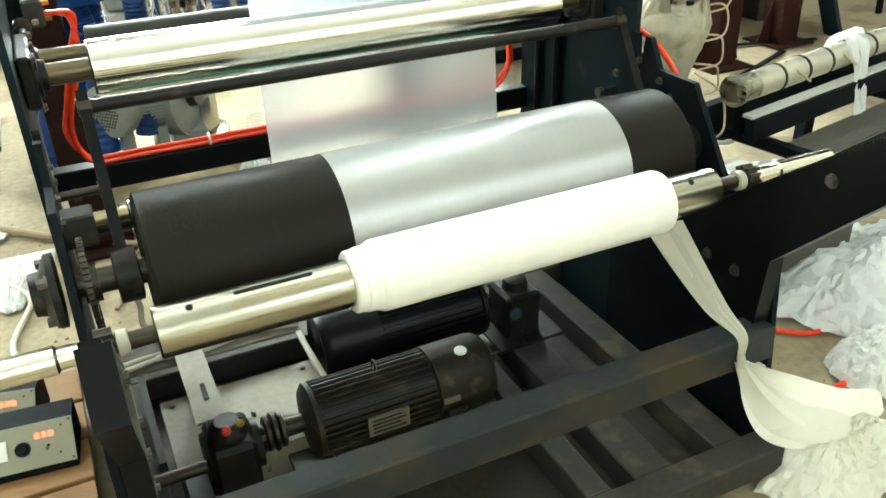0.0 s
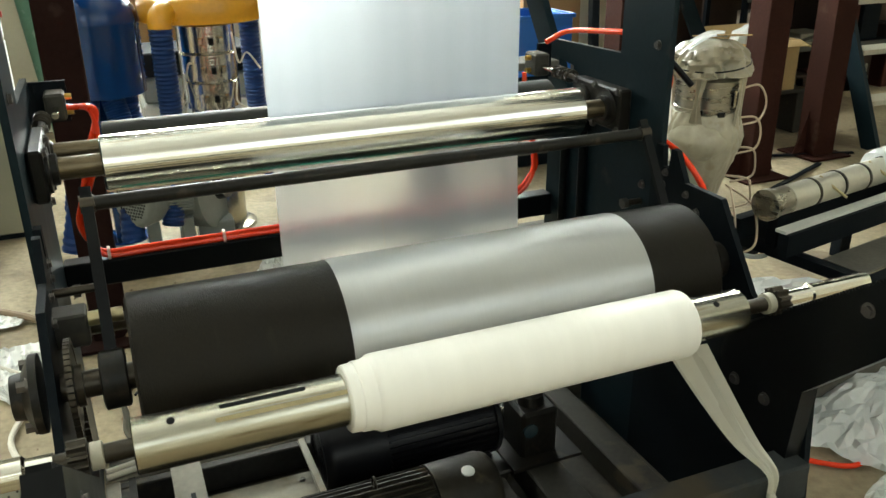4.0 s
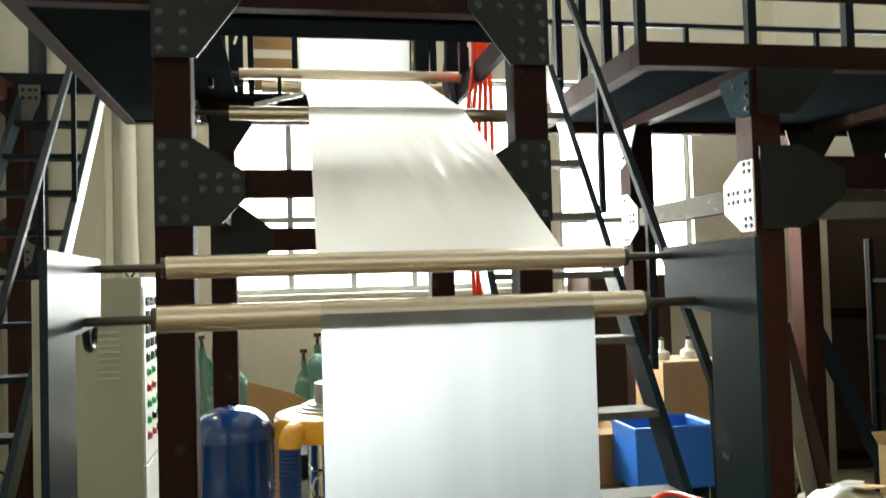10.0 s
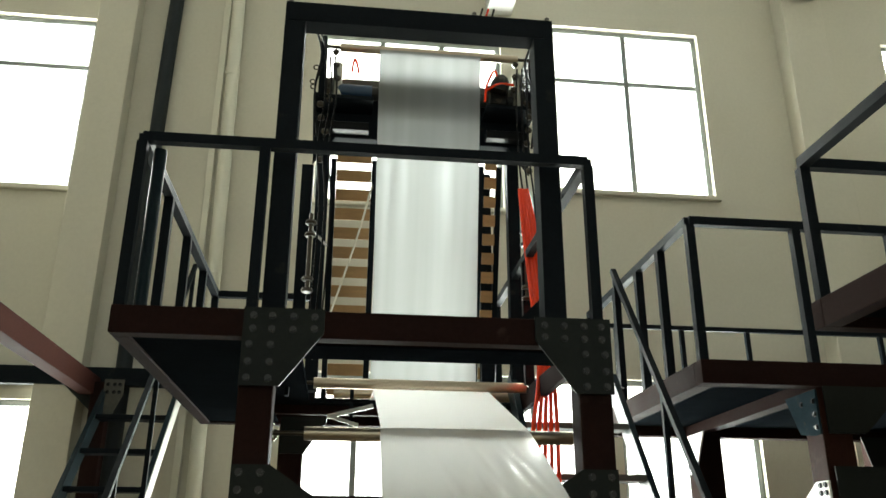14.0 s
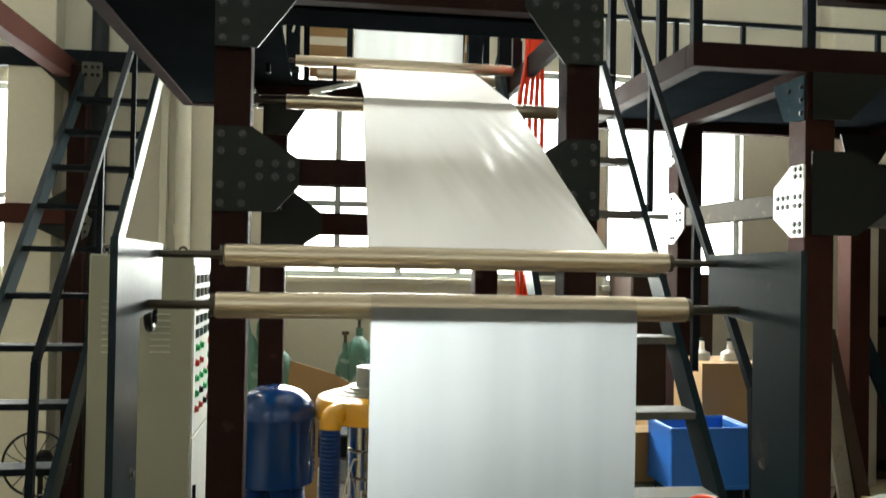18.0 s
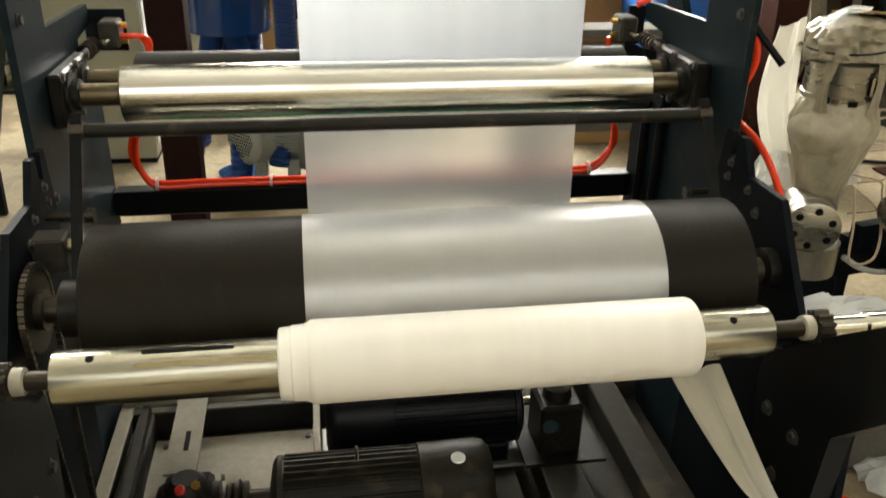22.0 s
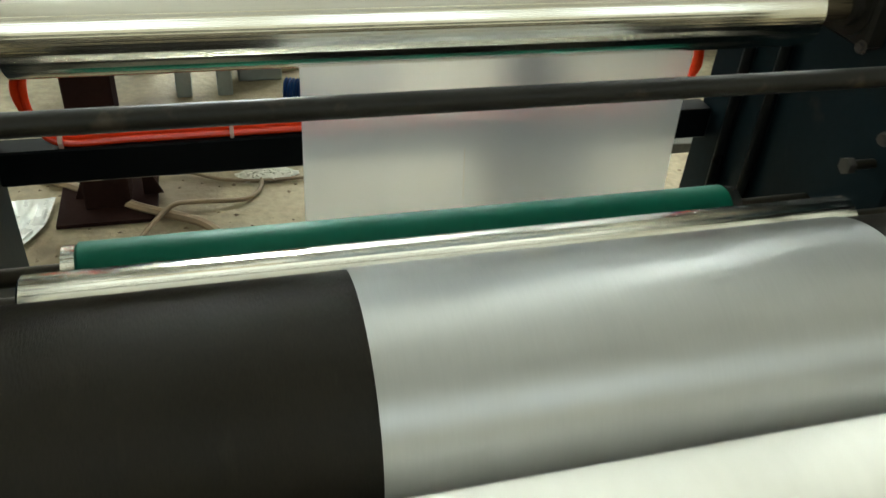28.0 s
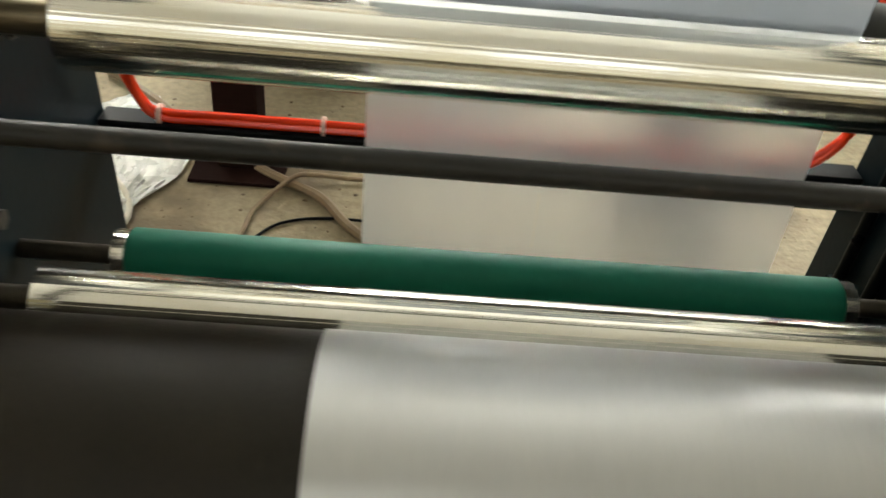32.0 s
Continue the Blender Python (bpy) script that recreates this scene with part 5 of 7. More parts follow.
railing("railing", "dark square-tube railing round the tower platform", (0.35, 3.23, 3.04), [(1.335, 5.55), (1.335, 3.235), (-0.655, 3.235), (-0.655, 5.55), (0.05, 5.55)], 3.812,
        [(-0.655, 3.235), (-0.13, 3.235), (1.335, 3.235), (-0.655, 3.85), (-0.655, 4.4), (-0.655, 5.0), (-0.655, 5.55), (-0.3, 5.55), (0.05, 5.55), (1.335, 3.9), (1.335, 4.6), (1.335, 5.55)], 0.045)
pole = thing("platform_pole", "thick slate blue standing pole on the platform corner", "pole", (-0.62, 3.3, 3.05))
part("pole_tube", rod(B(), (-0.60, 3.33, 3.036), (-0.60, 3.33, 3.80), 0.028, seg=20), M_SLATE, pole)

# ---- stairs ----
def stair(label, x0, x1, y0, y1, z1, steps, tread, rail_x, rail_h, rail_y, mat_tread, mat_right=None):
    """A steep steel stair rising along y: channel stringers, plate treads and a tube handrail with an upright foot at rail_y."""
    s = thing("stairs", label, "stairs", ((x0 + x1) / 2, y0, 0))
    slope = z1 / (y1 - y0)
    for x, mat in ((x0, M_SLATE), (x1, mat_right or M_SLATE)):
        part("stringer", bar(B(), (x, y0, 0.0), (x, y1, z1), 0.035, 0.13, (0, -z1, y1 - y0)), mat, s, "channel stringer")
    for k in range(1, steps + 1):
        t = k / (steps + 1)
        y, z = y0 + (y1 - y0) * t, z1 * t
        part("tread", box(B(), x0 + 0.018, x1 - 0.018, y - tread / 2, y + tread / 2, z - 0.035, z, 0.003), mat_tread, s)
    low = (rail_y - y0) * slope + rail_h
    part("handrail", bar(B(), (rail_x, rail_y, low), (rail_x, y1, z1 + rail_h), 0.035, 0.035), M_DARK, s)
    part("rail_foot", bar(B(), (rail_x, rail_y, low), (rail_x, rail_y - 0.1, 0.0), 0.035, 0.035, (0, 1, 0)), M_DARK, s)
    for t in (0.45, 0.70, 0.985):
        y, z = y0 + (y1 - y0) * t, z1 * t
        part("rail_post", bar(B(), (rail_x, y, z), (rail_x, y, z + rail_h - 0.02), 0.03, 0.03, (0, 1, 0)), M_DARK, s)
    return s


stair("steep dark steel stairs with dusty plate treads beside the tower", 1.31, 1.97, 2.68, 5.0, 3.16, 9, 0.17, 2.03, 0.755, 3.17, M_DUSTY)
stair("steep dark steel stairs with a bent handrail beside the cabinet", -1.60, -1.05, 3.68, 6.75, 3.385, 11, 0.16, -1.04, 1.04, 4.03, M_DARK)
# Thin pale strip: daylight on the stringer's side, put into its colour.
part("sunlit_strip", bar(B(), (-1.028, 4.95, 1.40), (-1.028, 6.74, 3.375), 0.006, 0.12, (0, -3.385, 3.07)), M_LIGHT, bpy.data.objects["stairs.001"], "pale strip painted as the sunlit face of the stringer")
stair("slate blue steel stairs in the far bay", 4.90, 5.62, 4.03, 5.40, 2.9, 8, 0.18, 5.67, 0.8, 4.4, M_LIGHTPLATE)

# ---- second machine frame with its platform ----
frame2 = thing("machine_frame", "dark brown steel platform frame of a second machine", "frame", (3.4, 5.0, 0))
for x, y, mat in ((2.82, 4.1, M_BROWNGLOSS), (2.87, 5.85, M_BROWN), (3.65, 3.83, M_BROWNGLOSS), (4.38, 4.03, M_BROWNGLOSS), (4.34, 5.95, M_BROWNGLOSS)):
    w = 0.17 if mat is M_BROWNGLOSS else 0.19
    c = column(frame2, x, y, w, 2.97, mat)
    for sx in (-1, 1):
        cx = x + (0 if sx < 0 else w)
        part("stiffener", plate(B(), [(cx, 0.012), (cx + sx * 0.10, 0.012), (cx, 0.30)], y + 0.09, y + 0.10, "y"), mat, c)
for r in ((2.17, 8.0, 4.08, 4.18), (2.17, 8.0, 6.10, 6.20)):
    part("platform_beam", box(B(), r[0], r[1], r[2], r[3], 2.975, 3.105, 0.003), M_BROWN, frame2)
part("platform_beam", box(B(), 2.17, 2.27, 4.181, 6.099, 2.975, 3.105, 0.003), M_BROWN, frame2)
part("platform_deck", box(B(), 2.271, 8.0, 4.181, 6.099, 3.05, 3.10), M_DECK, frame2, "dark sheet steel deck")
for x in (2.9, 4.6):
    part("deck_joist", box(B(), x, x + 0.1, 4.182, 6.098, 2.97, 3.049), M_BROWN, frame2)
part("side_beam", box(B(), 2.87, 2.97, 4.30, 5.849, 2.22, 2.35, 0.003), M_DUSTBEAM, frame2, "dusty brown side beam")
for y, z0, z1 in ((4.1, 2.32, 2.50), (4.05, 2.15, 2.24)):
    part("front_beam", box(B(), 3.041, 8.0, y + 0.03, y + 0.15, z0, z1, 0.003), M_BROWN if z1 > 2.3 else M_DUSTY, frame2)


def side_gusset(x, pts, bolts, mat):
    g = part("gusset_plate", plate(B(), pts, x - 0.012, x - 0.0005), mat, frame2, "white painted bolted gusset plate" if mat is M_WHITE else "bolted gusset plate")
    for y, z in bolts:
        hex_bolt(g, (x - 0.012, y, z), (-1, 0, 0), 0.012, 0.010, M_BLACK)


bolts = [(y, z) for y in (4.13, 4.18) for z in (2.12, 2.16, 2.26, 2.31, 2.42, 2.46)] + [(y, z) for y in (4.25, 4.30, 4.35) for z in (2.26, 2.31)]
side_gusset(2.82, [(4.10, 2.09), (4.22, 2.09), (4.40, 2.20), (4.40, 2.37), (4.22, 2.48), (4.10, 2.48)], bolts, M_WHITE)
side_gusset(2.82, [(4.10, 2.96), (4.42, 2.96), (4.30, 2.74), (4.18, 2.72), (4.10, 2.72)], [(4.13, 2.76), (4.13, 2.83), (4.13, 2.9), (4.25, 2.9)], M_BLUEGREY)
side_gusset(2.87, [(5.99, 2.09), (5.90, 2.09), (5.72, 2.20), (5.72, 2.36), (5.90, 2.47), (5.99, 2.47)], [(y, z) for y in (5.78, 5.84) for z in (2.26, 2.31)] + [(5.94, 2.13), (5.94, 2.43), (5.89, 2.13)], M_WHITE)
side_gusset(2.87, [(5.99, 2.96), (5.70, 2.96), (5.86, 2.72), (5.99, 2.68)], [(5.94, 2.75), (5.94, 2.85)], M_WHITE)
for pts in ([(2.84, 2.974), (3.32, 2.974), (3.05, 2.72), (2.84, 2.72)], [(2.84, 2.55), (3.10, 2.55), (3.35, 2.42), (3.35, 2.28), (3.10, 2.10), (2.84, 2.10)]):
    part("gusset_plate", plate(B(), pts, 4.066, 4.079, "y"), M_GUSSET, frame2, "bolted dark gusset plate")
for x in (4.35, 4.9):
    part("gusset_plate", plate(B(), [(x - 0.12, 2.974), (x + 0.35, 2.974), (x + 0.1, 2.6), (x - 0.02, 2.6)], 5.93, 5.942, "y"), M_GUSSET, frame2)
railing("railing", "dark square-tube railing on the second platform", (3.5, 4.12, 3.105), [(2.205, 6.15), (2.205, 4.13), (8.0, 4.13)], 3.93,
        [(2.205, 4.13), (2.85, 4.13), (3.45, 4.13), (4.05, 4.13), (4.65, 4.13), (2.205, 4.6), (2.205, 5.0), (2.205, 5.47), (2.205, 6.15)], 0.05)
railing("low_railing", "dark square-tube railing along the back of the second platform", (3.5, 6.15, 3.105), [(2.27, 6.16), (8.0, 6.16)], 3.855, [(2.42, 6.16), (2.97, 6.16), (3.53, 6.16), (4.1, 6.16), (4.7, 6.16)], 0.035)
plat3 = thing("high_platform", "dark brown steel platform corner above the second machine", "platform", (3.4, 3.3, 0))
part("edge_beam", box(B(), 2.35, 5.5, 3.18, 3.26, 3.05, 3.18, 0.003), M_BROWN, plat3)
part("edge_beam", box(B(), 2.35, 2.43, 1.6, 3.179, 3.05, 3.18, 0.003), M_BROWN, plat3)
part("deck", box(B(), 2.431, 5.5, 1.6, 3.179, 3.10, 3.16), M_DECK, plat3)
column(plat3, 5.2, 2.9, 0.16, 3.049, M_BROWN)
column(plat3, 5.2, 1.65, 0.16, 3.049, M_BROWN)
railing("railing", "dark square-tube railing on the high platform corner", (2.5, 3.1, 3.18), [(2.39, 1.65), (2.39, 3.22), (5.4, 3.22)], 3.865, [(2.39, 3.22), (2.39, 2.45), (2.39, 1.65), (3.3, 3.22), (4.2, 3.22)], 0.05)

# ---- platform on the other side ----
left = thing("side_platform", "dark brown steel platform with bolted brackets beside the stairs", "platform", (-2.5, 6.6, 0))
part("edge_beam", box(B(), -6.9, -0.95, 6.76, 6.84, 3.385, 3.53, 0.003), M_DARK, left)
part("deck", box(B(), -6.9, -1.66, 6.841, 6.98, 3.45, 3.50), M_DECK, left)
part("side_beam", box(B(), -1.80, -1.68, 3.4, 6.759, 3.29, 3.44, 0.003), M_PINK, left, "dusty red side beam")
part("low_beam", box(B(), -6.9, -1.701, 6.63, 6.72, 2.16, 2.31, 0.003), M_PINK, left, "dusty red low beam")
column(left, -1.70, 6.61, 0.13, 3.384, M_BROWN)
column(left, -1.84, 3.42, 0.14, 3.289, M_BROWN)
column(left, -3.6, 6.60, 0.13, 3.384, M_BROWN)
part("gusset_plate", plate(B(), [(-1.70, 2.311), (-1.90, 2.311), (-1.70, 2.43)], 6.66, 6.67, "y"), M_GUSSET, left)
part("gusset_plate", plate(B(), [(-1.70, 2.159), (-2.0, 2.159), (-1.70, 2.02)], 6.66, 6.67, "y"), M_GUSSET, left)
part("gusset_plate", plate(B(), [(-1.70, 3.384), (-1.95, 3.384), (-1.70, 3.16)], 6.66, 6.67, "y"), M_GUSSET, left)
pale = part("bracket", plate(B(), [(-1.60, 3.40), (-1.45, 3.40), (-1.45, 3.28), (-1.53, 3.10), (-1.57, 3.10), (-1.60, 3.2)], 6.59, 6.60, "y"), M_DUSTY, left, "pale bolted bracket")
for x, z in ((-1.57, 3.36), (-1.52, 3.36), (-1.48, 3.36), (-1.57, 3.30), (-1.52, 3.30), (-1.48, 3.30)):
    hex_bolt(pale, (x, 6.59, z), (0, -1, 0), 0.011, 0.009, M_BLACK)
low_pale = part("bracket", plate(B(), [(-1.575, 2.25), (-1.50, 2.20), (-1.53, 2.08), (-1.575, 2.04)], 6.60, 6.609, "y"), M_DUSTY, left, "pale bolted bracket")
for z in (2.10, 2.16):
    hex_bolt(low_pale, (-1.55, 6.60, z), (0, -1, 0), 0.010, 0.009, M_BLACK)

# ---- control cabinet ----
cab = thing("control_cabinet", "tall cream steel control cabinet with louvres and a button panel", "cabinet", (-0.7, 4.9, 0))
part("body", box(B(), -0.97, -0.43, 4.6, 5.30, 0.03, 1.93, 0.008), M_CREAM, cab)
part("plinth", box(B(), -0.96, -0.44, 4.62, 5.29, 0, 0.029), M_DARK, cab)
for x0, x1 in ((-0.90, -0.79), (-0.65, -0.545)):
    for k in range(9):
        z = 1.40 + 0.034 * k
        part("louvre", plate(B(), [(4.6, z), (4.592, z + 0.004), (4.5995, z + 0.012)], x0, x1), M_CREAMDARK, cab)
panel = part("button_panel", box(B(), -0.4295, -0.424, 4.63, 5.27, 0.95, 1.88, 0.002), M_LIGHT, cab, "pale grey button panel")
part("door", box(B(), -0.4295, -0.422, 4.63, 5.27, 0.10, 0.935, 0.003), M_LIGHT, cab, "pale grey lower door")
part("handle", box(B(), -0.4215, -0.405, 4.67, 4.69, 0.55, 0.67, 0.003), M_DARK, cab)
for j in range(5):
    for i in range(4):
        y, z = 4.72 + 0.15 * i, 1.50 + 0.075 * j
        part("meter", box(B(), -0.4235, -0.415, y - 0.04, y + 0.04, z - 0.024, z + 0.024, 0.002), M_METER, panel, "dark digital meter")
for j, row in enumerate(("gg.r", "rr.g", "gggr", "gbgg", "rrbr")):
    for i, ch in enumerate(row):
        if ch != ".":
            y, z = 4.72 + 0.15 * i, 1.42 - 0.085 * j
            part("push_button", lathe(B(), (-0.4238, y, z), (1, 0, 0), [(0, 0.022), (0.006, 0.022), (0.007, 0.016), (0.02, 0.016)], 16), {"g": M_GREENCAP, "r": M_REDCAP, "b": M_BLACK}[ch], panel)
for x in (-0.9, -0.5):
    part("lifting_eye", tube(B(), [(x + 0.02 * math.cos(a), 4.68, 1.956 + 0.02 * math.sin(a)) for a in np.linspace(-1.4, 4.5, 12)], 0.006, 8, 2), M_SHAFT, cab)

# ---- air tank, air ring and blower ----
tank = thing("air_tank", "glossy blue domed air tank standing on ribbed hoses", "tank", (0.03, 4.38, 0))
shell = part("shell", lathe(B(), (0.036, 4.38, 0.765), (0, 0, 1), [(0, 0.15), (0.001, 0.200), (0.004, 0.204), (0.33, 0.206), (0.335, 0.209), (0.345, 0.209)] + [(0.345 + 0.152 * math.sin(a), 0.208 * math.cos(a) ** 0.8) for a in (0.2, 0.4, 0.6, 0.8, 1.0, 1.2, 1.35, 1.5)], 56), M_BLUE, tank)
for k in range(9):
    a = 2.4 + k * 0.12
    part("weld_stud", lathe(B(), (0.036 + 0.205 * math.cos(-0.15), 4.38 + 0.205 * math.sin(-0.15), 0.83 + 0.032 * k), (1, -0.15, 0), [(0, 0.006), (0.005, 0.004)], 8), M_BLUE, shell)
part("stand", lathe(B(), (0.03, 4.40, 0.0), (0, 0, 1), [(0, 0.12), (0.01, 0.12), (0.012, 0.05), (0.766, 0.05)], 24), M_BLUE, tank)
for a, r0, end in ((-2.2, 0.12, (-0.22, 4.15, 0.05)), (-1.2, 0.11, (0.06, 4.05, 0.10)), (-0.5, 0.11, (0.52, 4.05, 0.42)), (0.5, 0.11, (0.55, 4.75, 0.45)), (2.4, 0.11, (-0.2, 4.65, 0.1))):
    p0 = (0.03 + r0 * math.cos(a), 4.38 + r0 * math.sin(a), 0.766)
    mid = (0.03 + (r0 + 0.07) * math.cos(a), 4.38 + (r0 + 0.07) * math.sin(a), 0.55)
    part("hose", tube(B(), [p0, mid, end], 0.055, 14, 30, 0.003), M_BLUEHOSE, tank, "ribbed blue air hose")
ring = thing("air_ring", "orange-yellow air ring on a polished die head", "air ring", (0.55, 4.38, 0))
part("ring_body", lathe(B(), (0.55, 4.38, 1.09), (0, 0, 1), [(0, 0.22), (0.002, 0.298), (0.006, 0.304), (0.09, 0.31), (0.115, 0.298), (0.128, 0.26), (0.132, 0.15)], 56), M_YELLOW, ring)
for a in (-2.28, -0.50, 0.75):
    def out(d, z):
        return (0.55 + d * math.cos(a), 4.38 + d * math.sin(a), z)
    part("elbow", tube(B(), [out(0.26, 1.15), out(0.31, 1.15), out(0.34, 1.14), out(0.352, 1.115), out(0.355, 1.085)], 0.055, 18, 6), M_YELLOW, ring, "round yellow outlet elbow")
    part("hose", tube(B(), [out(0.355, 1.09), out(0.355, 0.85), out(0.36, 0.62), out(0.40, 0.40), out(0.46, 0.16)], 0.052, 14, 24, 0.003), M_BLUEHOSE, ring, "ribbed blue air hose")
for z, r in ((1.218, 0.20), (1.232, 0.17), (1.246, 0.14)):
    part("lip_ring", lathe(B(), (0.55, 4.38, z), (0, 0, 1), [(0, r), (0.012, r), (0.013, r - 0.03)], 48), M_ALUBOX, ring, "pale stepped lip ring")
part("lip_cup", lathe(B(), (0.55, 4.38, 1.259), (0, 0, 1), [(0, 0.10), (0.10, 0.10), (0.101, 0.09)], 40), M_GREYMOTOR, ring)
for k, z in enumerate((0.66, 0.80, 0.94)):
    part("heater_band", lathe(B(), (0.55, 4.38, z), (0, 0, 1), [(0, 0.138), (0.003, 0.142), (0.127, 0.142), (0.13, 0.138)], 40), M_CHROME, ring, "shiny die heater band")
    for j in range(3):
        a = -1.9 + 0.35 * j
        part("terminal", box(B(), 0.55 + 0.144 * math.cos(a) - 0.012, 0.55 + 0.144 * math.cos(a) + 0.012, 4.38 + 0.144 * math.sin(a) - 0.02, 4.38 + 0.144 * math.sin(a), z + 0.04, z + 0.075, 0.003), (M_STEEL, M_BLACK, M_STEEL)[j], ring)
part("die_stem", lathe(B(), (0.55, 4.38, 0.0), (0, 0, 1), [(0, 0.16), (0.02, 0.16), (0.03, 0.11), (1.09, 0.11)], 32), M_STEEL, ring)
random.seed(7)
for k in range(7):
    a = random.uniform(-2.9, -0.3)
    p = [V((0.55 + 0.15 * math.cos(a), 4.38 + 0.15 * math.sin(a), random.uniform(0.68, 1.05)))]
    for j in range(3):
        p.append(p[-1] + V((random.uniform(-0.05, 0.05) + 0.03 * math.cos(a), random.uniform(-0.04, 0.0), random.uniform(-0.16, 0.05))))
    part("wire", tube(B(), p, 0.005, 6, 6), M_WHITECABLE, ring, "pale heater wire")

blower = thing("blower", "grey centrifugal blower with a grilled motor on the floor", "blower", (0.3, 4.2, 0))
part("motor_body", rod(B(), (0.14, 4.12, 0.30), (0.36, 4.12, 0.30), 0.12, seg=40), M_GREYMOTOR, blower)
part("fan_cover", lathe(B(), (0.16, 4.10, 0.30), (-0.75, -0.66, 0), [(0, 0.13), (0.09, 0.13), (0.11, 0.115), (0.115, 0.10)], 40), M_GREYMOTOR, blower)
g0 = V((0.16, 4.10, 0.30)) + V((-0.75, -0.66, 0)).normalized() * 0.1152
gd = V((-0.75, -0.66, 0)).normalized()
gs, gu = gd.cross(V((0, 0, 1))).normalized(), V((0, 0, 1))
bm = B()
for i in range(-5, 6):
    for j in range(-5, 6):
        if i * i + j * j < 27:
            c = g0 + gs * (i * 0.017 + (j % 2) * 0.0085) + gu * (j * 0.016)
            rod(bm, c, c + gd * 0.0015, 0.0058, seg=8)
tagged(part("grille_holes", bm, M_BLACK, blower), kind="stuff")
part("volute", lathe(B(), (0.38, 4.30, 0.32), (0.85, -0.5, 0), [(0, 0.24), (0.01, 0.26), (0.15, 0.26), (0.16, 0.24)], 48), M_GREYMOTOR, blower)
part("inlet", lathe(B(), (0.52, 4.2, 0.32), (0.85, -0.5, 0), [(0, 0.11), (0.04, 0.10), (0.041, 0.085)], 32), M_BLACK, blower)
for x in (0.16, 0.32):
    part("foot", box(B(), x - 0.03, x + 0.03, 4.02, 4.22, 0.0, 0.19, 0.005), M_GREYMOTOR, blower)
part("volute_foot", box(B(), 0.38, 0.56, 4.15, 4.32, 0.0, 0.10, 0.005), M_GREYMOTOR, blower)
for k in range(8):
    z = 0.24 + 0.017 * k
    part("fin", box(B(), 0.17, 0.35, 3.985 + abs(k - 3.5) * 0.006, 4.02, z, z + 0.005), M_GREYMOTOR, blower)
coil = thing("hose_coil", "length of ribbed dark blue hose lying on the floor", "hose", (0.75, 4.0, 0))
part("hose", tube(B(), [(0.55, 3.95, 0.05), (0.72, 3.9, 0.05), (0.9, 3.98, 0.05), (1.05, 4.15, 0.05)], 0.045, 14, 26, 0.004), M_BLUEHOSE, coil)

# ---- extruder with the wrapped die head ----
ext = thing("wrapped_die_head", "steel die head wrapped in dusty clear plastic, tied with cord", "die head", (2.2, 2.58, 0))
HX, HY = 2.20, 2.58


def crumple(center, rings, seg, amount, seed, scale=7.0):
    """A loose wrapping: a turned shape whose skin is pushed in and out in folds."""
    bm = B()
    lathe(bm, center, (0, 0, 1), rings, seg)
    c = Vector(center)
    for v in bm.verts:
        d = Vector((v.co.x - c.x, v.co.y - c.y, 0))
        if d.length > 1e-3:
            k = 0.7 * noise.noise((v.co.x * scale + seed, v.co.y * scale, v.co.z * scale)) + 0.6 - 1.5 * abs(noise.noise((v.co.x * scale * 1.6, v.co.y * scale * 1.6 + seed, v.co.z * scale * 1.6))) - 0.5 * abs(noise.noise((v.co.x * scale * 4, v.co.y * scale * 4 + seed, v.co.z * scale * 4)))
            v.co += d.normalized() * amount * k + Vector((0, 0, amount * 0.6 * noise.noise((v.co.x * 9, v.co.y * 9, seed))))
    return bm


part("wrapped_body", crumple((HX, HY, 0.50), [(0.0, 0.078), (0.03, 0.084), (0.07, 0.098), (0.11, 0.112), (0.15, 0.125), (0.19, 0.140), (0.22, 0.147), (0.25, 0.149), (0.28, 0.145), (0.31, 0.136), (0.335, 0.127), (0.35, 0.118)], 120, 0.013, 1.0, 13.0), M_BAGGED, ext, "body bagged in yellowed plastic")
bulge = crumple((HX - 0.055, HY - 0.045, 0.66), [(0.0, 0.05)] + [(0.01 * k, 0.05 + 0.066 * math.sin(math.pi * k / 17)) for k in range(1, 17)] + [(0.17, 0.05)], 80, 0.006, 5.0, 7.0)
part("bulging_bag", bulge, M_BAGGED, ext, "milky bulge of the plastic bag")
band = part("steel_band", lathe(B(), (HX, HY, 0.835), (0, 0, 1), [(0, 0.112), (0.004, 0.118), (0.02, 0.118), (0.022, 0.122), (0.032, 0.122), (0.034, 0.118), (0.118, 0.118), (0.120, 0.123), (0.138, 0.123), (0.142, 0.118), (0.15, 0.112)], 56), M_STEELBAND, ext, "shiny steel heater band")
for a, z, w, h in ((-1.25, 0.905, 0.026, 0.05), (-1.02, 0.90, 0.02, 0.044), (-0.45, 0.925, 0.03, 0.04), (-0.25, 0.88, 0.026, 0.034), (-2.45, 0.858, 0.03, 0.022), (-1.75, 0.852, 0.03, 0.02)):
    c = V((HX + 0.121 * math.cos(a), HY + 0.121 * math.sin(a), z))
    bm = box(B(), -w / 2, w / 2, -0.008, 0.008, -h / 2, h / 2, 0.003)
    bm.transform(Matrix.Translation(c) @ Matrix.Rotation(a + math.pi / 2, 4, "Z"))
    part("clamp_lug", bm, M_BLACK, band, "dark clamp block")
for a in (-1.32, -0.95):
    c = V((HX + 0.13 * math.cos(a), HY + 0.13 * math.sin(a), 0.91))
    part("clamp_screw", rod(B(), c - V((0, 0, 0.03)), c + V((0, 0, 0.03)), 0.005, seg=8), M_STEEL, band)
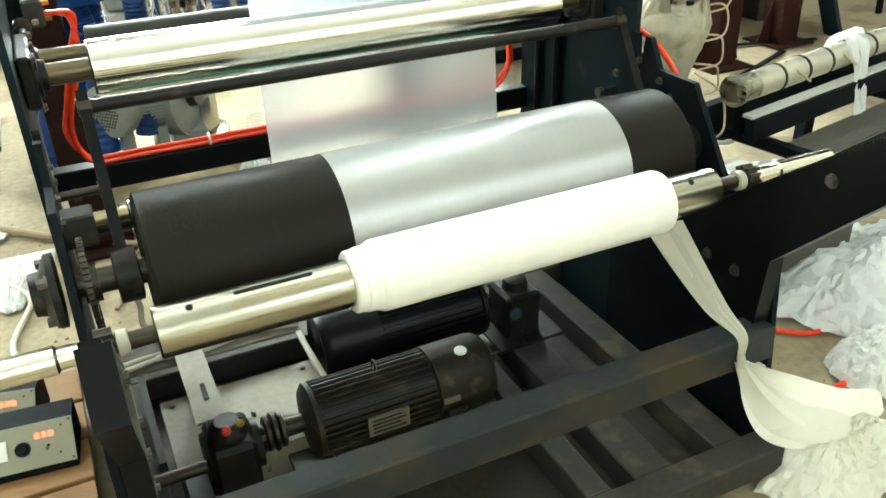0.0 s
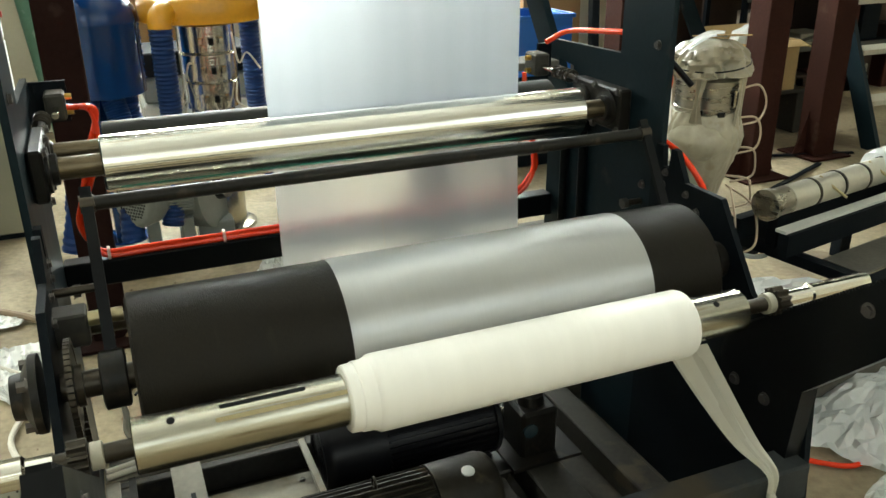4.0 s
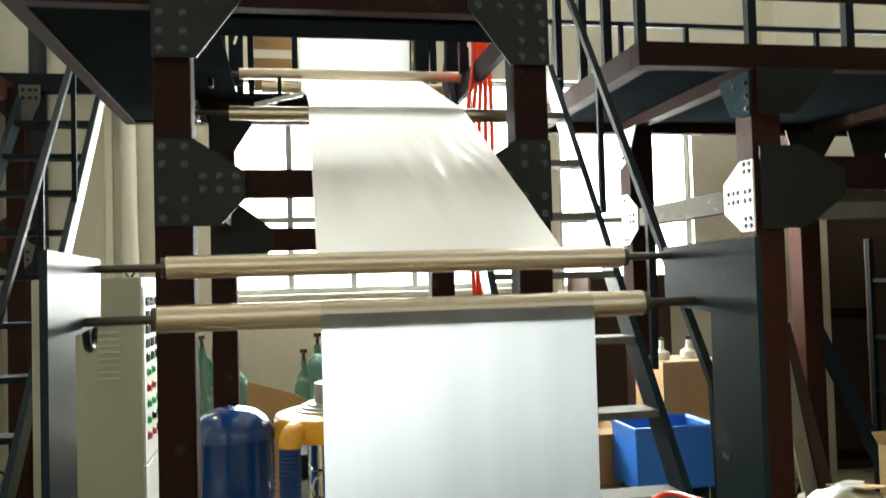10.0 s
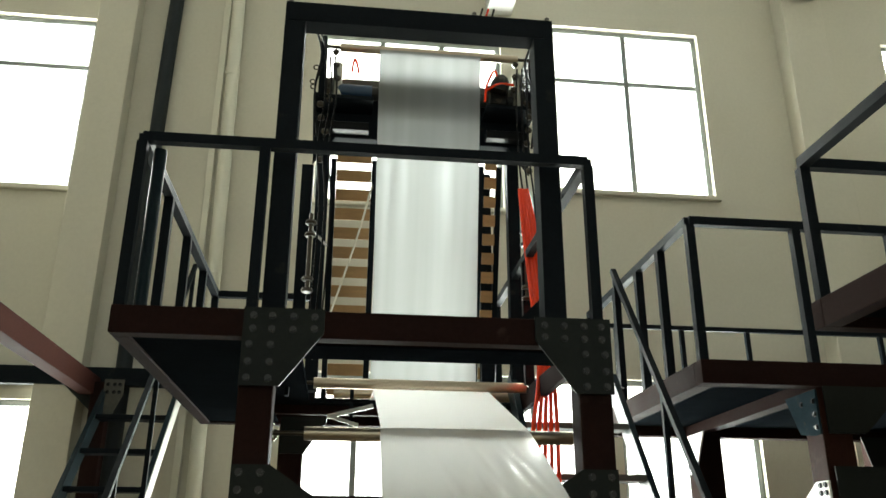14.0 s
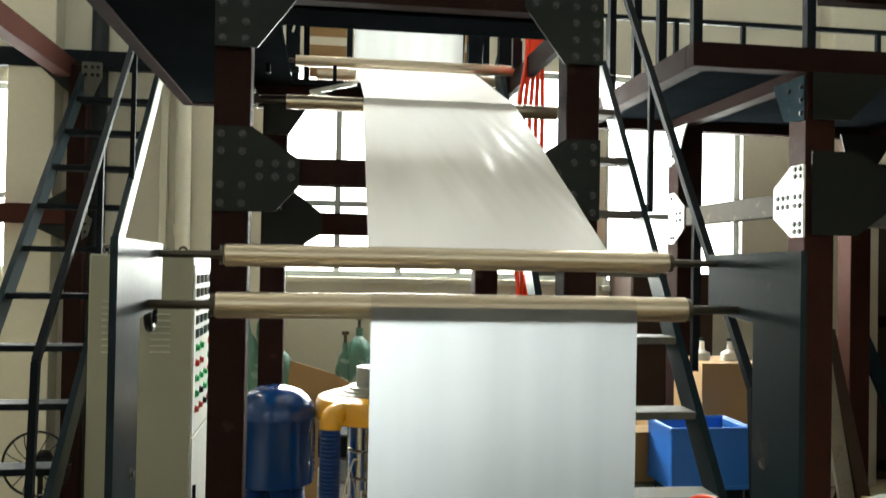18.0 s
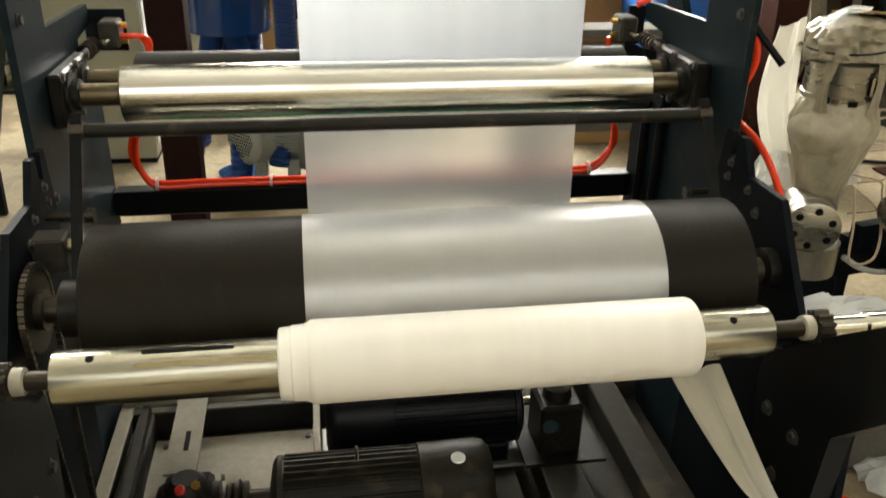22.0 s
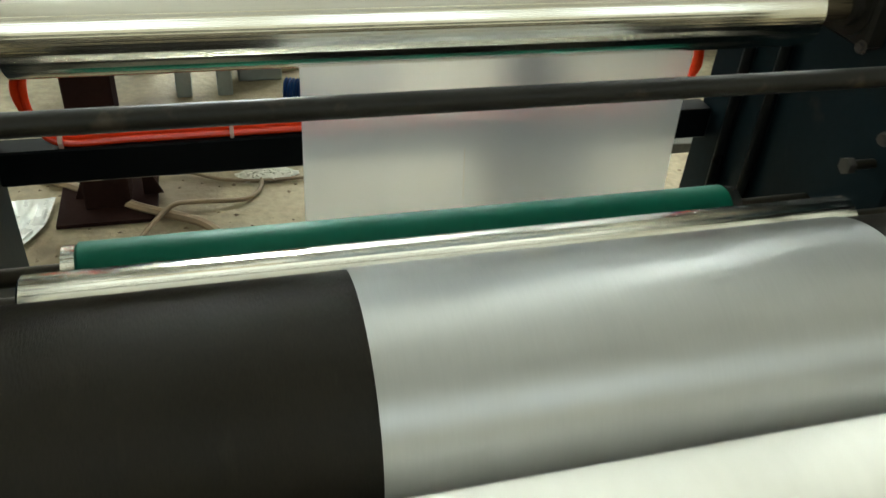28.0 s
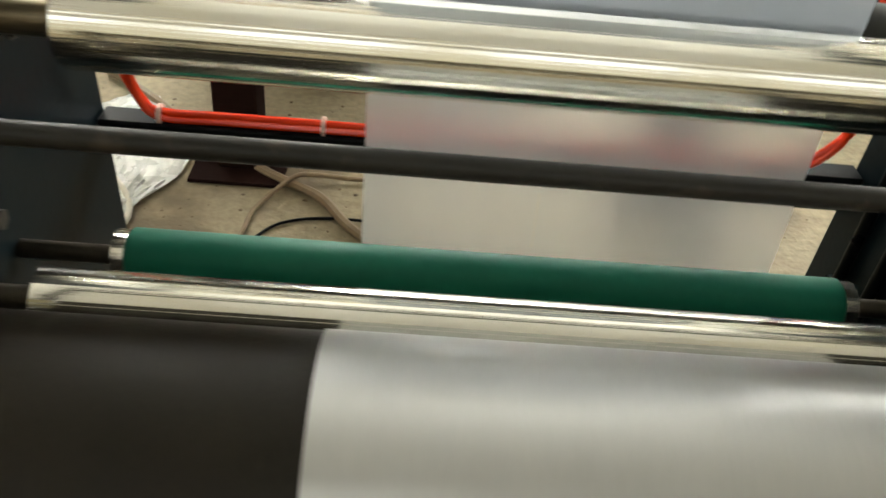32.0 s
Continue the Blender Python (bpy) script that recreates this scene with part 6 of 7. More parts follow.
part("plastic_strap", ribbon([(V((HX - 0.115, HY - 0.07, 0.985)), V((HX - 0.09, HY - 0.10, 0.985))), (V((HX - 0.12, HY - 0.078, 0.90)), V((HX - 0.105, HY - 0.092, 0.90))), (V((HX - 0.128, HY - 0.07, 0.82)), V((HX - 0.10, HY - 0.108, 0.82)))], 0.003), M_FOIL, ext, "torn strip of clear plastic")
part("plastic_strap", ribbon([(V((HX + 0.03, HY - 0.135, 0.99)), V((HX + 0.085, HY - 0.115, 0.99))), (V((HX + 0.045, HY - 0.128, 0.90)), V((HX + 0.08, HY - 0.112, 0.90))), (V((HX + 0.02, HY - 0.135, 0.80)), V((HX + 0.07, HY - 0.122, 0.80)))], 0.004), M_FOIL, ext, "torn strip of clear plastic")
part("top_bag", crumple((HX, HY, 0.985), [(0, 0.118)] + [(0.0092 * k, 0.142 * math.sqrt(max(0.0, 1 - (k / 15) ** 3.2)) + 0.004) for k in range(1, 15)] + [(0.135, 0.01)], 130, 0.026, 3.0, 13.0), M_FOIL, ext, "bunched plastic cap")
part("bag_fold", ribbon([(V((HX - 0.13, HY - 0.03, 1.085)), V((HX - 0.06, HY + 0.05, 1.115))), (V((HX - 0.06, HY - 0.06, 1.13)), V((HX + 0.0, HY + 0.03, 1.145))), (V((HX + 0.03, HY - 0.05, 1.125)), V((HX + 0.07, HY + 0.02, 1.14)))], 0.008), M_SHEET, ext, "loose fold of clear plastic")
part("card_scrap", bar(B(), (HX - 0.02, HY + 0.0, 1.132), (HX + 0.13, HY + 0.03, 1.118), 0.16, 0.005, (0.05, 0.15, 1)), M_CARDPALE, ext, "scrap of beige cardboard on the bag")
part("side_bag", ribbon([(V((HX - 0.13, HY + 0.06, 1.10)), V((HX - 0.21, HY + 0.10, 1.06))), (V((HX - 0.14, HY + 0.03, 0.95)), V((HX - 0.25, HY + 0.08, 0.94))), (V((HX - 0.13, HY + 0.02, 0.80)), V((HX - 0.27, HY + 0.05, 0.80))), (V((HX - 0.10, HY + 0.0, 0.66)), V((HX - 0.22, HY + 0.04, 0.64)))], 0.02), M_TAILWHITE, ext, "milky loose bag at the side")
part("cord", tube(B(), [(HX + 0.126 * math.cos(a), HY + 0.126 * math.sin(a), 0.992 + 0.006 * math.sin(3 * a)) for a in np.linspace(0, 6.2, 24)], 0.005, 6, 3), M_WHITECABLE, ext, "tied cord")
part("cord", tube(B(), [(HX + 0.15 * math.cos(a), HY + 0.15 * math.sin(a), 1.035 + 0.02 * math.sin(a + 1)) for a in np.linspace(0, 6.2, 24)], 0.003, 6, 3), M_BLACK, ext, "thin dark tie")
part("neck", lathe(B(), (HX, HY, 0.20), (0, 0, 1), [(0, 0.12), (0.12, 0.12), (0.13, 0.085), (0.32, 0.08)], 36), M_ALUBOX, ext)
FC, bd = V((HX - 0.14, HY - 0.23, 0.46)), V((0.35, 0.94, 0)).normalized()
block = part("adapter_block", lathe(B(), FC, bd, [(0, 0.084), (0.004, 0.09), (0.05, 0.09), (0.052, 0.083), (0.058, 0.083), (0.06, 0.09), (0.10, 0.09), (0.104, 0.07), (0.24, 0.065)], 44), M_STEELBAND, ext, "round steel adapter with bolt holes")
bs = bd.cross(V((0, 0, 1))).normalized()
for k in range(6):
    a = k * math.tau / 6 + 0.4
    c = FC + bs * 0.062 * math.cos(a) + V((0, 0, 0.062 * math.sin(a)))
    part("bolt_hole", rod(B(), c - bd * 0.0015, c + bd * 0.003, 0.0125, seg=16), M_BLACK, block)
part("pedestal", box(B(), HX - 0.10, HX + 0.10, HY - 0.10, HY + 0.10, 0.0, 0.201, 0.01), M_DARK, ext)
for k in range(4):
    z = 0.90 - 0.115 * k
    part("cord_loop", tube(B(), [(HX + 0.115 - 0.012 * k, HY - 0.06, z + 0.03), (HX + 0.165, HY - 0.10, z + 0.045 - 0.01 * k), (HX + 0.20 - 0.008 * k, HY - 0.11, z - 0.02), (HX + 0.185, HY - 0.10, z - 0.09), (HX + 0.12 - 0.012 * k, HY - 0.08, z - 0.11)], 0.0042, 8, 8), M_TANWIRE, ext, "tan wire loop")
part("cord_loop", tube(B(), [(HX + 0.06, HY - 0.10, 0.56), (HX + 0.10, HY - 0.22, 0.50), (HX + 0.06, HY - 0.30, 0.38), (HX - 0.02, HY - 0.29, 0.36), (HX - 0.01, HY - 0.25, 0.48), (HX + 0.03, HY - 0.16, 0.57)], 0.0045, 8, 8), M_TANWIRE, ext, "tan wire loop")
part("cord_loop", tube(B(), [(HX - 0.02, HY - 0.25, 0.36), (HX + 0.05, HY - 0.27, 0.32), (HX + 0.16, HY - 0.26, 0.30), (HX + 0.30, HY - 0.20, 0.33)], 0.010, 8, 8), M_LIGHT, ext, "pale plug cable")
barrel = thing("extruder_barrel", "pale steel extruder barrel with heater rings on a dark frame", "extruder", (3.2, 2.5, 0))
b0, b1 = V((2.28, 2.281, 0.531)), V((4.34, 2.66, 0.55))
bd = (b1 - b0).normalized()
for k in range(12):
    a = b0 + bd * (0.12 + 0.166 * k)
    part("heater_shell", lathe(B(), a, bd, [(0, 0.051), (0.003, 0.055), (0.146, 0.055), (0.149, 0.051)], 36), M_BARREL, barrel)
    part("clamp_ring", lathe(B(), a + bd * 0.150, bd, [(0, 0.058), (0.010, 0.058)], 32), M_DARKPLATE, barrel)
    if k % 2 == 1:
        part("probe", rod(B(), a + V((0, 0, 0.056)) + bd * 0.04, a + bd * 0.085 + V((0.02, -0.10, -0.015)), 0.006, seg=10), M_BRASS_STEEL, barrel, "thin temperature probe")
part("barrel_flange", lathe(B(), b0, bd, [(0, 0.05), (0.004, 0.062), (0.03, 0.062), (0.032, 0.055), (0.12, 0.054)], 36), M_STEELBAND, barrel)
part("barrel_core", rod(B(), b0, b1, 0.046), M_STEEL, barrel)
sd = bd.cross(V((0, 0, 1))).normalized()
for off, z, w, h, mat in ((0.10, 0.40, 0.045, 0.09, M_DARK), (-0.12, 0.40, 0.045, 0.09, M_DARK), (0.085, 0.4515, 0.045, 0.012, M_LIGHT), (0.35, 0.24, 0.06, 0.12, M_DARK), (-0.25, 0.24, 0.06, 0.12, M_DARK)):
    part("frame_rail", bar(B(), b0 + sd * off + V((0, 0, z - 0.53)), b1 + sd * off + V((0, 0, z - 0.53)), w, h), mat, barrel)
part("frame_top", bar(B(), b0 + sd * 0.235 + bd * 0.2 + V((0, 0, -0.222)), b1 + sd * 0.235 + V((0, 0, -0.222)), 0.17, 0.012), M_DUSTY, barrel, "dusty frame cover")
for t in (0.1, 1.0, 2.0):
    for off in (0.35, -0.25):
        c = b0 + bd * t + sd * off
        part("frame_leg", box(B(), c.x - 0.03, c.x + 0.03, c.y - 0.03, c.y + 0.03, 0.0, 0.20), M_DARK, barrel)
    c = b0 + bd * t
    part("saddle", bar(B(), c + sd * 0.35 + V((0, 0, -0.205)), c - sd * 0.25 + V((0, 0, -0.205)), 0.05, 0.042), M_DARK, barrel)
    part("saddle_post", bar(B(), c + V((0, 0, -0.19)), c + V((0, 0, -0.05)), 0.05, 0.05, (1, 0, 0)), M_DARK, barrel)


def drape(name, label, rows, mat, folds, seed, n=18):
    """A thin crumpled sheet hung or laid through rows of (left point, right point)."""
    bm = B()
    L, R = smooth_path([r[0] for r in rows], 6), smooth_path([r[1] for r in rows], 6)
    lines = []
    for k, (a, b) in enumerate(zip(L, R)):
        row = []
        for i in range(n + 1):
            p = a.lerp(b, i / n)
            q = noise.noise((i * 0.5 + seed, k * 0.35, seed)) + 0.6 * abs(noise.noise((i * 1.1, k * 0.8 + seed, 2.0)))
            row.append(bm.verts.new(p + V((0.3, -0.4, 0.9)) * folds * q))
        lines.append(row)
    for p, q in zip(lines, lines[1:]):
        for i in range(n):
            bm.faces.new((p[i], p[i + 1], q[i + 1], q[i]))
    return whole(name, bm, mat, label, "plastic sheet")


drape("plastic_strip", "crumpled clear plastic strip draped over the barrel", [(V((3.02, 2.54, 0.44)), V((3.18, 2.58, 0.44))), (V((3.00, 2.48, 0.60)), V((3.19, 2.52, 0.61))), (V((2.98, 2.36, 0.585)), V((3.13, 2.39, 0.59))), (V((2.98, 2.29, 0.43)), V((3.08, 2.31, 0.43))), (V((2.95, 2.22, 0.25)), V((3.04, 2.24, 0.25)))], M_SHEET, 0.02, 2.0, 14)
drape("plastic_sheet", "crumpled clear plastic sheet lying over a crate", [(V((1.52, 1.72, 0.34)), V((1.75, 2.02, 0.40))), (V((1.72, 1.65, 0.36)), V((1.98, 1.95, 0.42))), (V((1.95, 1.65, 0.33)), V((2.2, 1.9, 0.37))), (V((2.15, 1.62, 0.30)), V((2.45, 1.84, 0.34)))], M_SHEET, 0.06, 5.0, 26)
crate = thing("side_crate", "low grey crate under the crumpled plastic sheet", "crate", (1.95, 1.8, 0))
part("box_body", box(B(), 1.58, 2.38, 1.70, 1.92, 0.0, 0.30, 0.01), M_DUSTY, crate)


def heap(name, label, cx, cy, rx, ry, h, mat, seed, n=44, rough=1.0, waves=3.0):
    """A heap of crumpled sheet on the floor: flat facets between sharp folds."""
    bm = B()
    rnd = random.Random(int(seed * 7))
    folds = [(math.cos(a), math.sin(a), waves * rnd.uniform(0.6, 2.2) * (1 + k * 0.35), rnd.random(), 0.5 / (1 + k * 0.55)) for k, a in enumerate(rnd.uniform(0, math.pi) for _ in range(7))]
    spokes, rings = int(n * 1.1), max(9, n // 4)
    verts = []
    for j in range(rings + 1):
        row = []
        for i in range(spokes):
            a, r = i * math.tau / spokes, j / rings
            wob = 1 + 0.30 * noise.noise((math.cos(a) * 1.5, math.sin(a) * 1.5, seed)) + 0.10 * abs(noise.noise((math.cos(a) * 5, math.sin(a) * 5, seed)))
            x, y = cx + rx * r * wob * math.cos(a), cy + ry * r * wob * math.sin(a)
            f = max(0.0, 1 - r ** 2.0)
            wx, wy = x + 0.05 * noise.noise((x * 5, y * 5, seed)), y + 0.05 * noise.noise((y * 5, x * 5, seed + 3))
            c = sum(w * abs(2 * ((wx * p + wy * q) * s + o - math.floor((wx * p + wy * q) * s + o)) - 1) for p, q, s, o, w in folds) / 1.6
            row.append(bm.verts.new((x, y, max(0.004, h * (0.05 + 0.95 * f) * (0.30 + 0.75 * c * rough)))))
        verts.append(row)
    for j in range(rings):
        for i in range(spokes):
            k = (i + 1) % spokes
            bm.faces.new((verts[j][i], verts[j][k], verts[j + 1][k], verts[j + 1][i]))
    bmesh.ops.remove_doubles(bm, verts=verts[0], dist=1e-5)
    for v in bm.verts:
        v.co += Vector((rnd.uniform(-1, 1) * 0.006, rnd.uniform(-1, 1) * 0.006, rnd.uniform(0, 1) * 0.10 * h))
    bmesh.ops.triangulate(bm, faces=bm.faces[:])
    ob = whole(name, bm, mat, label, "plastic heap")
    for poly in ob.data.polygons:
        poly.use_smooth = False
    return ob


heap("film_scrap", "heap of crumpled white plastic film on the floor", 1.56, 0.99, 0.25, 0.14, 0.16, M_TAILWHITE, 1.0, 60)
heap("film_scrap", "heap of crumpled white plastic film beside a red hose", 2.02, 1.22, 0.20, 0.16, 0.17, M_SHEETWHITE, 4.0, 60)
heap("film_scrap", "wide crumpled clear plastic film spread on the floor", 2.42, 1.62, 0.55, 0.34, 0.20, M_SHEET, 9.0, 80, waves=2.0)
heap("film_scrap", "heap of crumpled white and clear plastic film on the floor", 2.55, 1.15, 0.45, 0.3, 0.22, M_SHEETWHITE, 6.0, 70)
heap("film_scrap", "small crumpled clear plastic film on the floor", 1.75, 0.62, 0.25, 0.2, 0.10, M_SHEET, 31.0, 50)
drape("floor_plastic", "flat crinkled silvery plastic sheet on the floor", [(V((-0.66, 3.30, 0.012)), V((-0.25, 3.30, 0.012))), (V((-0.61, 3.14, 0.012)), V((-0.27, 3.13, 0.012))), (V((-0.53, 3.0, 0.012)), V((-0.34, 3.0, 0.012))), (V((-0.44, 2.86, 0.008)), V((-0.385, 2.86, 0.008)))], M_CRINKLE, 0.016, 12.0, 44)
drape("floor_plastic", "small crinkled silvery plastic scrap on the floor", [(V((-0.68, 3.50, 0.01)), V((-0.44, 3.49, 0.01))), (V((-0.62, 3.58, 0.01)), V((-0.42, 3.56, 0.01))), (V((-0.56, 3.65, 0.01)), V((-0.46, 3.64, 0.01)))], M_CRINKLE, 0.012, 17.0, 24)
heap("floor_plastic", "flat crumpled white plastic sheet on the floor", -1.15, 2.55, 0.55, 0.40, 0.08, M_SHEETWHITE, 15.0, 60)
heap("plastic_bag", "small crumpled clear plastic bag on the floor", 0.66, 3.6, 0.10, 0.09, 0.16, M_SHEET, 21.0, 40, waves=9)
heap("white_scrap", "crumpled white scrap on the floor", 0.42, 3.36, 0.10, 0.05, 0.04, M_TAIL, 25.0, 30, waves=9)
heap("white_scrap", "crumpled white plastic bag on the floor beside the stairs", 2.25, 3.2, 0.12, 0.10, 0.5, M_TAIL, 27.0, 40, waves=8)
heap("plastic_bag", "crumpled clear plastic heap behind the die head", 3.0, 3.85, 0.25, 0.2, 0.62, M_SHEETWHITE, 29.0, 50, waves=6)
floor_hose = thing("red_hose", "thin orange-red air hose lying on the floor", "hose", (1.7, 1.25, 0.0))
part("hose_run", tube(B(), [(1.36, 1.30, 0.012), (1.55, 1.31, 0.012), (1.70, 1.22, 0.012), (1.86, 1.22, 0.012), (1.98, 1.27, 0.012), (2.1, 1.4, 0.012)], 0.009, 10, 10), M_RED, floor_hose)

# ---- boxes, bin and bottles by the stairs ----
def carton(name, label, x0, x1, y0, y1, z0, z1, flaps=True, mat=None):
    c = thing(name, label, "box", ((x0 + x1) / 2, (y0 + y1) / 2, z0))
    t = 0.006
    mat = mat or M_CARD
    for nm, r in (("bottom", (x0, x1, y0, y1, z0, z0 + t)), ("side", (x0, x0 + t, y0, y1, z0 + t, z1)), ("side", (x1 - t, x1, y0, y1, z0 + t, z1)), ("side", (x0 + t, x1 - t, y0, y0 + t, z0 + t, z1)), ("side", (x0 + t, x1 - t, y1 - t, y1, z0 + t, z1))):
        part(nm, box(B(), *r), mat, c)
    if flaps:
        part("flap", bar(B(), ((x0 + x1) / 2, y0, z1), ((x0 + x1) / 2, y0 - 0.08, z1 - 0.03), x1 - x0, 0.005), mat, c)
        part("flap", bar(B(), (x1, (y0 + y1) / 2, z1), (x1 + 0.12, (y0 + y1) / 2, z1 - 0.06), y1 - y0, 0.005), mat, c)
        part("flap", bar(B(), ((x0 + x1) / 2, y1, z1), ((x0 + x1) / 2, y1 + 0.06, z1 + 0.07), x1 - x0, 0.005), mat, c)
    return c


pallet = thing("pallet", "low dark pallet under a carton", "pallet", (4.5, 4.8, 0))
for k in range(4):
    part("board", box(B(), 4.15, 4.85, 4.60 + 0.12 * k, 4.70 + 0.12 * k, 0.30, 0.325, 0.003), M_DARKPLATE, pallet)
for x in (4.18, 4.46, 4.74):
    part("bearer", box(B(), x, x + 0.08, 4.60, 5.06, 0.0, 0.299, 0.004), M_DARKPLATE, pallet)
carton("carton", "open beige cardboard carton stuffed with plastic on a pallet", 4.22, 4.72, 4.63, 5.02, 0.3255, 0.68, True, M_CARDPALE)
heap_at = thing("plastic_wad", "crumpled clear plastic stuffed into the carton", "plastic sheet", (4.47, 4.82, 0.34))
part("wad", crumple((4.47, 4.82, 0.335), [(0, 0.10), (0.02, 0.17), (0.30, 0.175), (0.38, 0.15), (0.43, 0.08), (0.45, 0.01)], 60, 0.04, 8.0, 9.0), M_SHEETWHITE, heap_at)
rack = thing("side_table", "low dark steel table under the cartons", "table", (2.7, 5.4, 0))
part("top", box(B(), 2.05, 3.45, 5.0, 5.8, 0.50, 0.54, 0.004), M_DUSTY, rack)
for x in (2.1, 3.38):
    for y in (5.04, 5.74):
        part("leg", box(B(), x, x + 0.05, y - 0.025, y + 0.025, 0, 0.499), M_DARK, rack)
carton("carton", "open brown cardboard carton on the table", 2.0, 2.40, 5.05, 5.45, 0.5405, 0.90)
carton("carton", "closed brown cardboard carton on the floor", 1.95, 2.40, 4.7, 4.98, 0.0, 0.48, False)
part("lid", box(B(), 1.95, 2.40, 4.7, 4.98, 0.481, 0.487), M_CARD, bpy.data.objects["carton.002"])
carton("carton", "large brown cardboard carton standing behind the bin", 2.77, 3.22, 5.2, 5.65, 0.5405, 1.27, False)
part("lid", box(B(), 2.77, 3.22, 5.2, 5.65, 1.2705, 1.277), M_CARD, bpy.data.objects["carton.003"])
for x in (2.86, 3.06):
    bt = thing("bottle", "clear glass bottle with a thin neck on the carton", "bottle", (x, 5.4, 1.2775), group="bottles on the carton")
    part("glass", lathe(B(), (x, 5.4, 1.2775), (0, 0, 1), [(0, 0.05), (0.004, 0.055), (0.05, 0.055), (0.07, 0.018), (0.13, 0.016)], 20), M_GLASS, bt)
    part("cap", lathe(B(), (x, 5.4, 1.4077), (0, 0, 1), [(0, 0.018), (0.02, 0.018)], 14), M_DARK, bt)
blue = thing("blue_bin", "open blue plastic bin on a stand beside the stairs", "bin", (2.535, 4.75, 0))
for r in ((2.315, 2.815, 4.62, 4.632, 0.62, 0.96), (2.315, 2.815, 4.98, 4.992, 0.62, 0.96), (2.315, 2.327, 4.633, 4.979, 0.62, 0.96), (2.803, 2.815, 4.633, 4.979, 0.62, 0.96)):
    part("side", box(B(), *r, 0.003), M_BIN, blue)
part("bottom", box(B(), 2.315, 2.815, 4.62, 4.992, 0.60, 0.619), M_BIN, blue)
for r in ((2.300, 2.830, 4.605, 4.622), (2.300, 2.830, 4.99, 5.007), (2.300, 2.317, 4.6225, 4.9895), (2.813, 2.830, 4.6225, 4.9895)):
    part("rim", box(B(), *r, 0.945, 0.97, 0.003), M_BIN, blue)
part("stand", box(B(), 2.345, 2.785, 4.65, 4.96, 0.0, 0.599, 0.01), M_DARK, blue, "dark stand")

# ---- along the back wall ----
for i, (x, lean, h, r) in enumerate(((-0.36, 0.10, 1.55, 0.07), (-0.27, 0.14, 1.45, 0.07), (-0.12, 0.20, 1.6, 0.075), (-0.02, 0.26, 1.35, 0.075), (0.44, 0.0, 1.30, 0.075), (0.55, 0.0, 1.42, 0.10))):
    c = thing("gas_cylinder", "dull green gas cylinder leaning at the back wall", "gas cylinder", (x, 6.6, 0), group="cylinders at the back wall")
    ax = V((-lean, 0.10, 1)).normalized()
    base_pt = V((x + lean, 6.60 - 0.10, 0.02))
    part("bottle", lathe(B(), base_pt, ax, [(0, r * 0.8), (0.01, r), (h - 0.25, r), (h - 0.17, r * 0.75), (h - 0.12, r * 0.3), (h - 0.05, r * 0.28)], 24), M_BOTTLE, c)
    part("valve", lathe(B(), base_pt + ax * (h - 0.05), ax, [(0, 0.015), (0.06, 0.014), (0.061, 0.03), (0.09, 0.03)], 12), M_SHAFT, c)
cb = thing("cardboard_sheet", "brown cardboard sheet leaning at the back wall", "cardboard", (0.3, 6.4, 0))
part("sheet", plate(B(), [(-0.05, 0.0), (0.75, 0.0), (0.72, 0.85), (0.35, 1.05), (0.02, 1.15)], 6.38, 6.39, "y"), M_CARD, cb)
lowbox = thing("stacked_boxes", "stack of low grey crates behind the air ring", "crate", (0.6, 5.6, 0))
for k in range(5):
    part("crate", box(B(), 0.25 + 0.02 * (k % 2), 0.95, 5.4, 5.9, 0.16 * k, 0.16 * k + 0.145, 0.01), (M_GREYMOTOR, M_DARK, M_LIGHT)[k % 3], lowbox)
dk = thing("dark_cupboard", "tall dark brown cupboard at the back wall", "cupboard", (3.0, 6.7, 0))
part("carcass", box(B(), 2.74, 3.45, 6.45, 6.98, 0.03, 1.86, 0.006), M_DARKROOM, dk)
part("door", box(B(), 2.75, 3.09, 6.435, 6.449, 0.06, 1.84, 0.003), M_DARKROOM, dk)
part("door", box(B(), 3.10, 3.44, 6.435, 6.449, 0.06, 1.84, 0.003), M_DARKROOM, dk)
part("plinth", box(B(), 2.76, 3.43, 6.47, 6.97, 0, 0.029), M_BLACK, dk)
for x0, x1, z1 in ((4.9, 5.9, 2.85), (5.95, 6.95, 2.85), (7.0, 8.0, 2.85)):
    dr = thing("sliding_door", "dark stained tall sliding door panel", "door", (x0, 6.9, 0))
    part("leaf", box(B(), x0, x1, 6.90, 6.95, 0.02, z1, 0.004), M_DARKROOM, dr)
    for z in (0.1, 1.4, 2.7):
        part("rail", box(B(), x0 + 0.02, x1 - 0.02, 6.885, 6.899, z, z + 0.1, 0.003), M_BROWN, dr)
bench = thing("scrap_rack", "dark steel rack crowded with scrap parts", "rack", (5.9, 5.75, 0))
for z in (0.42, 0.86, 1.30, 1.75):
    part("shelf", box(B(), 4.97, 7.3, 5.50, 6.0, z, z + 0.03), M_DARK, bench)
    part("shelf_edge", box(B(), 4.97, 7.3, 5.488, 5.499, z - 0.015, z + 0.03, 0.002), M_DUSTY, bench, "dusty tan shelf edge")
for x in (4.95, 5.9, 7.3):
    for y in (5.52, 5.98):
        part("upright", box(B(), x, x + 0.04, y - 0.02, y + 0.019, 0, 2.1), M_DARK, bench)
part("back_panel", box(B(), 4.95, 7.3, 6.005, 6.02, 0.0, 2.1), M_DARKROOM, bench)
random.seed(11)
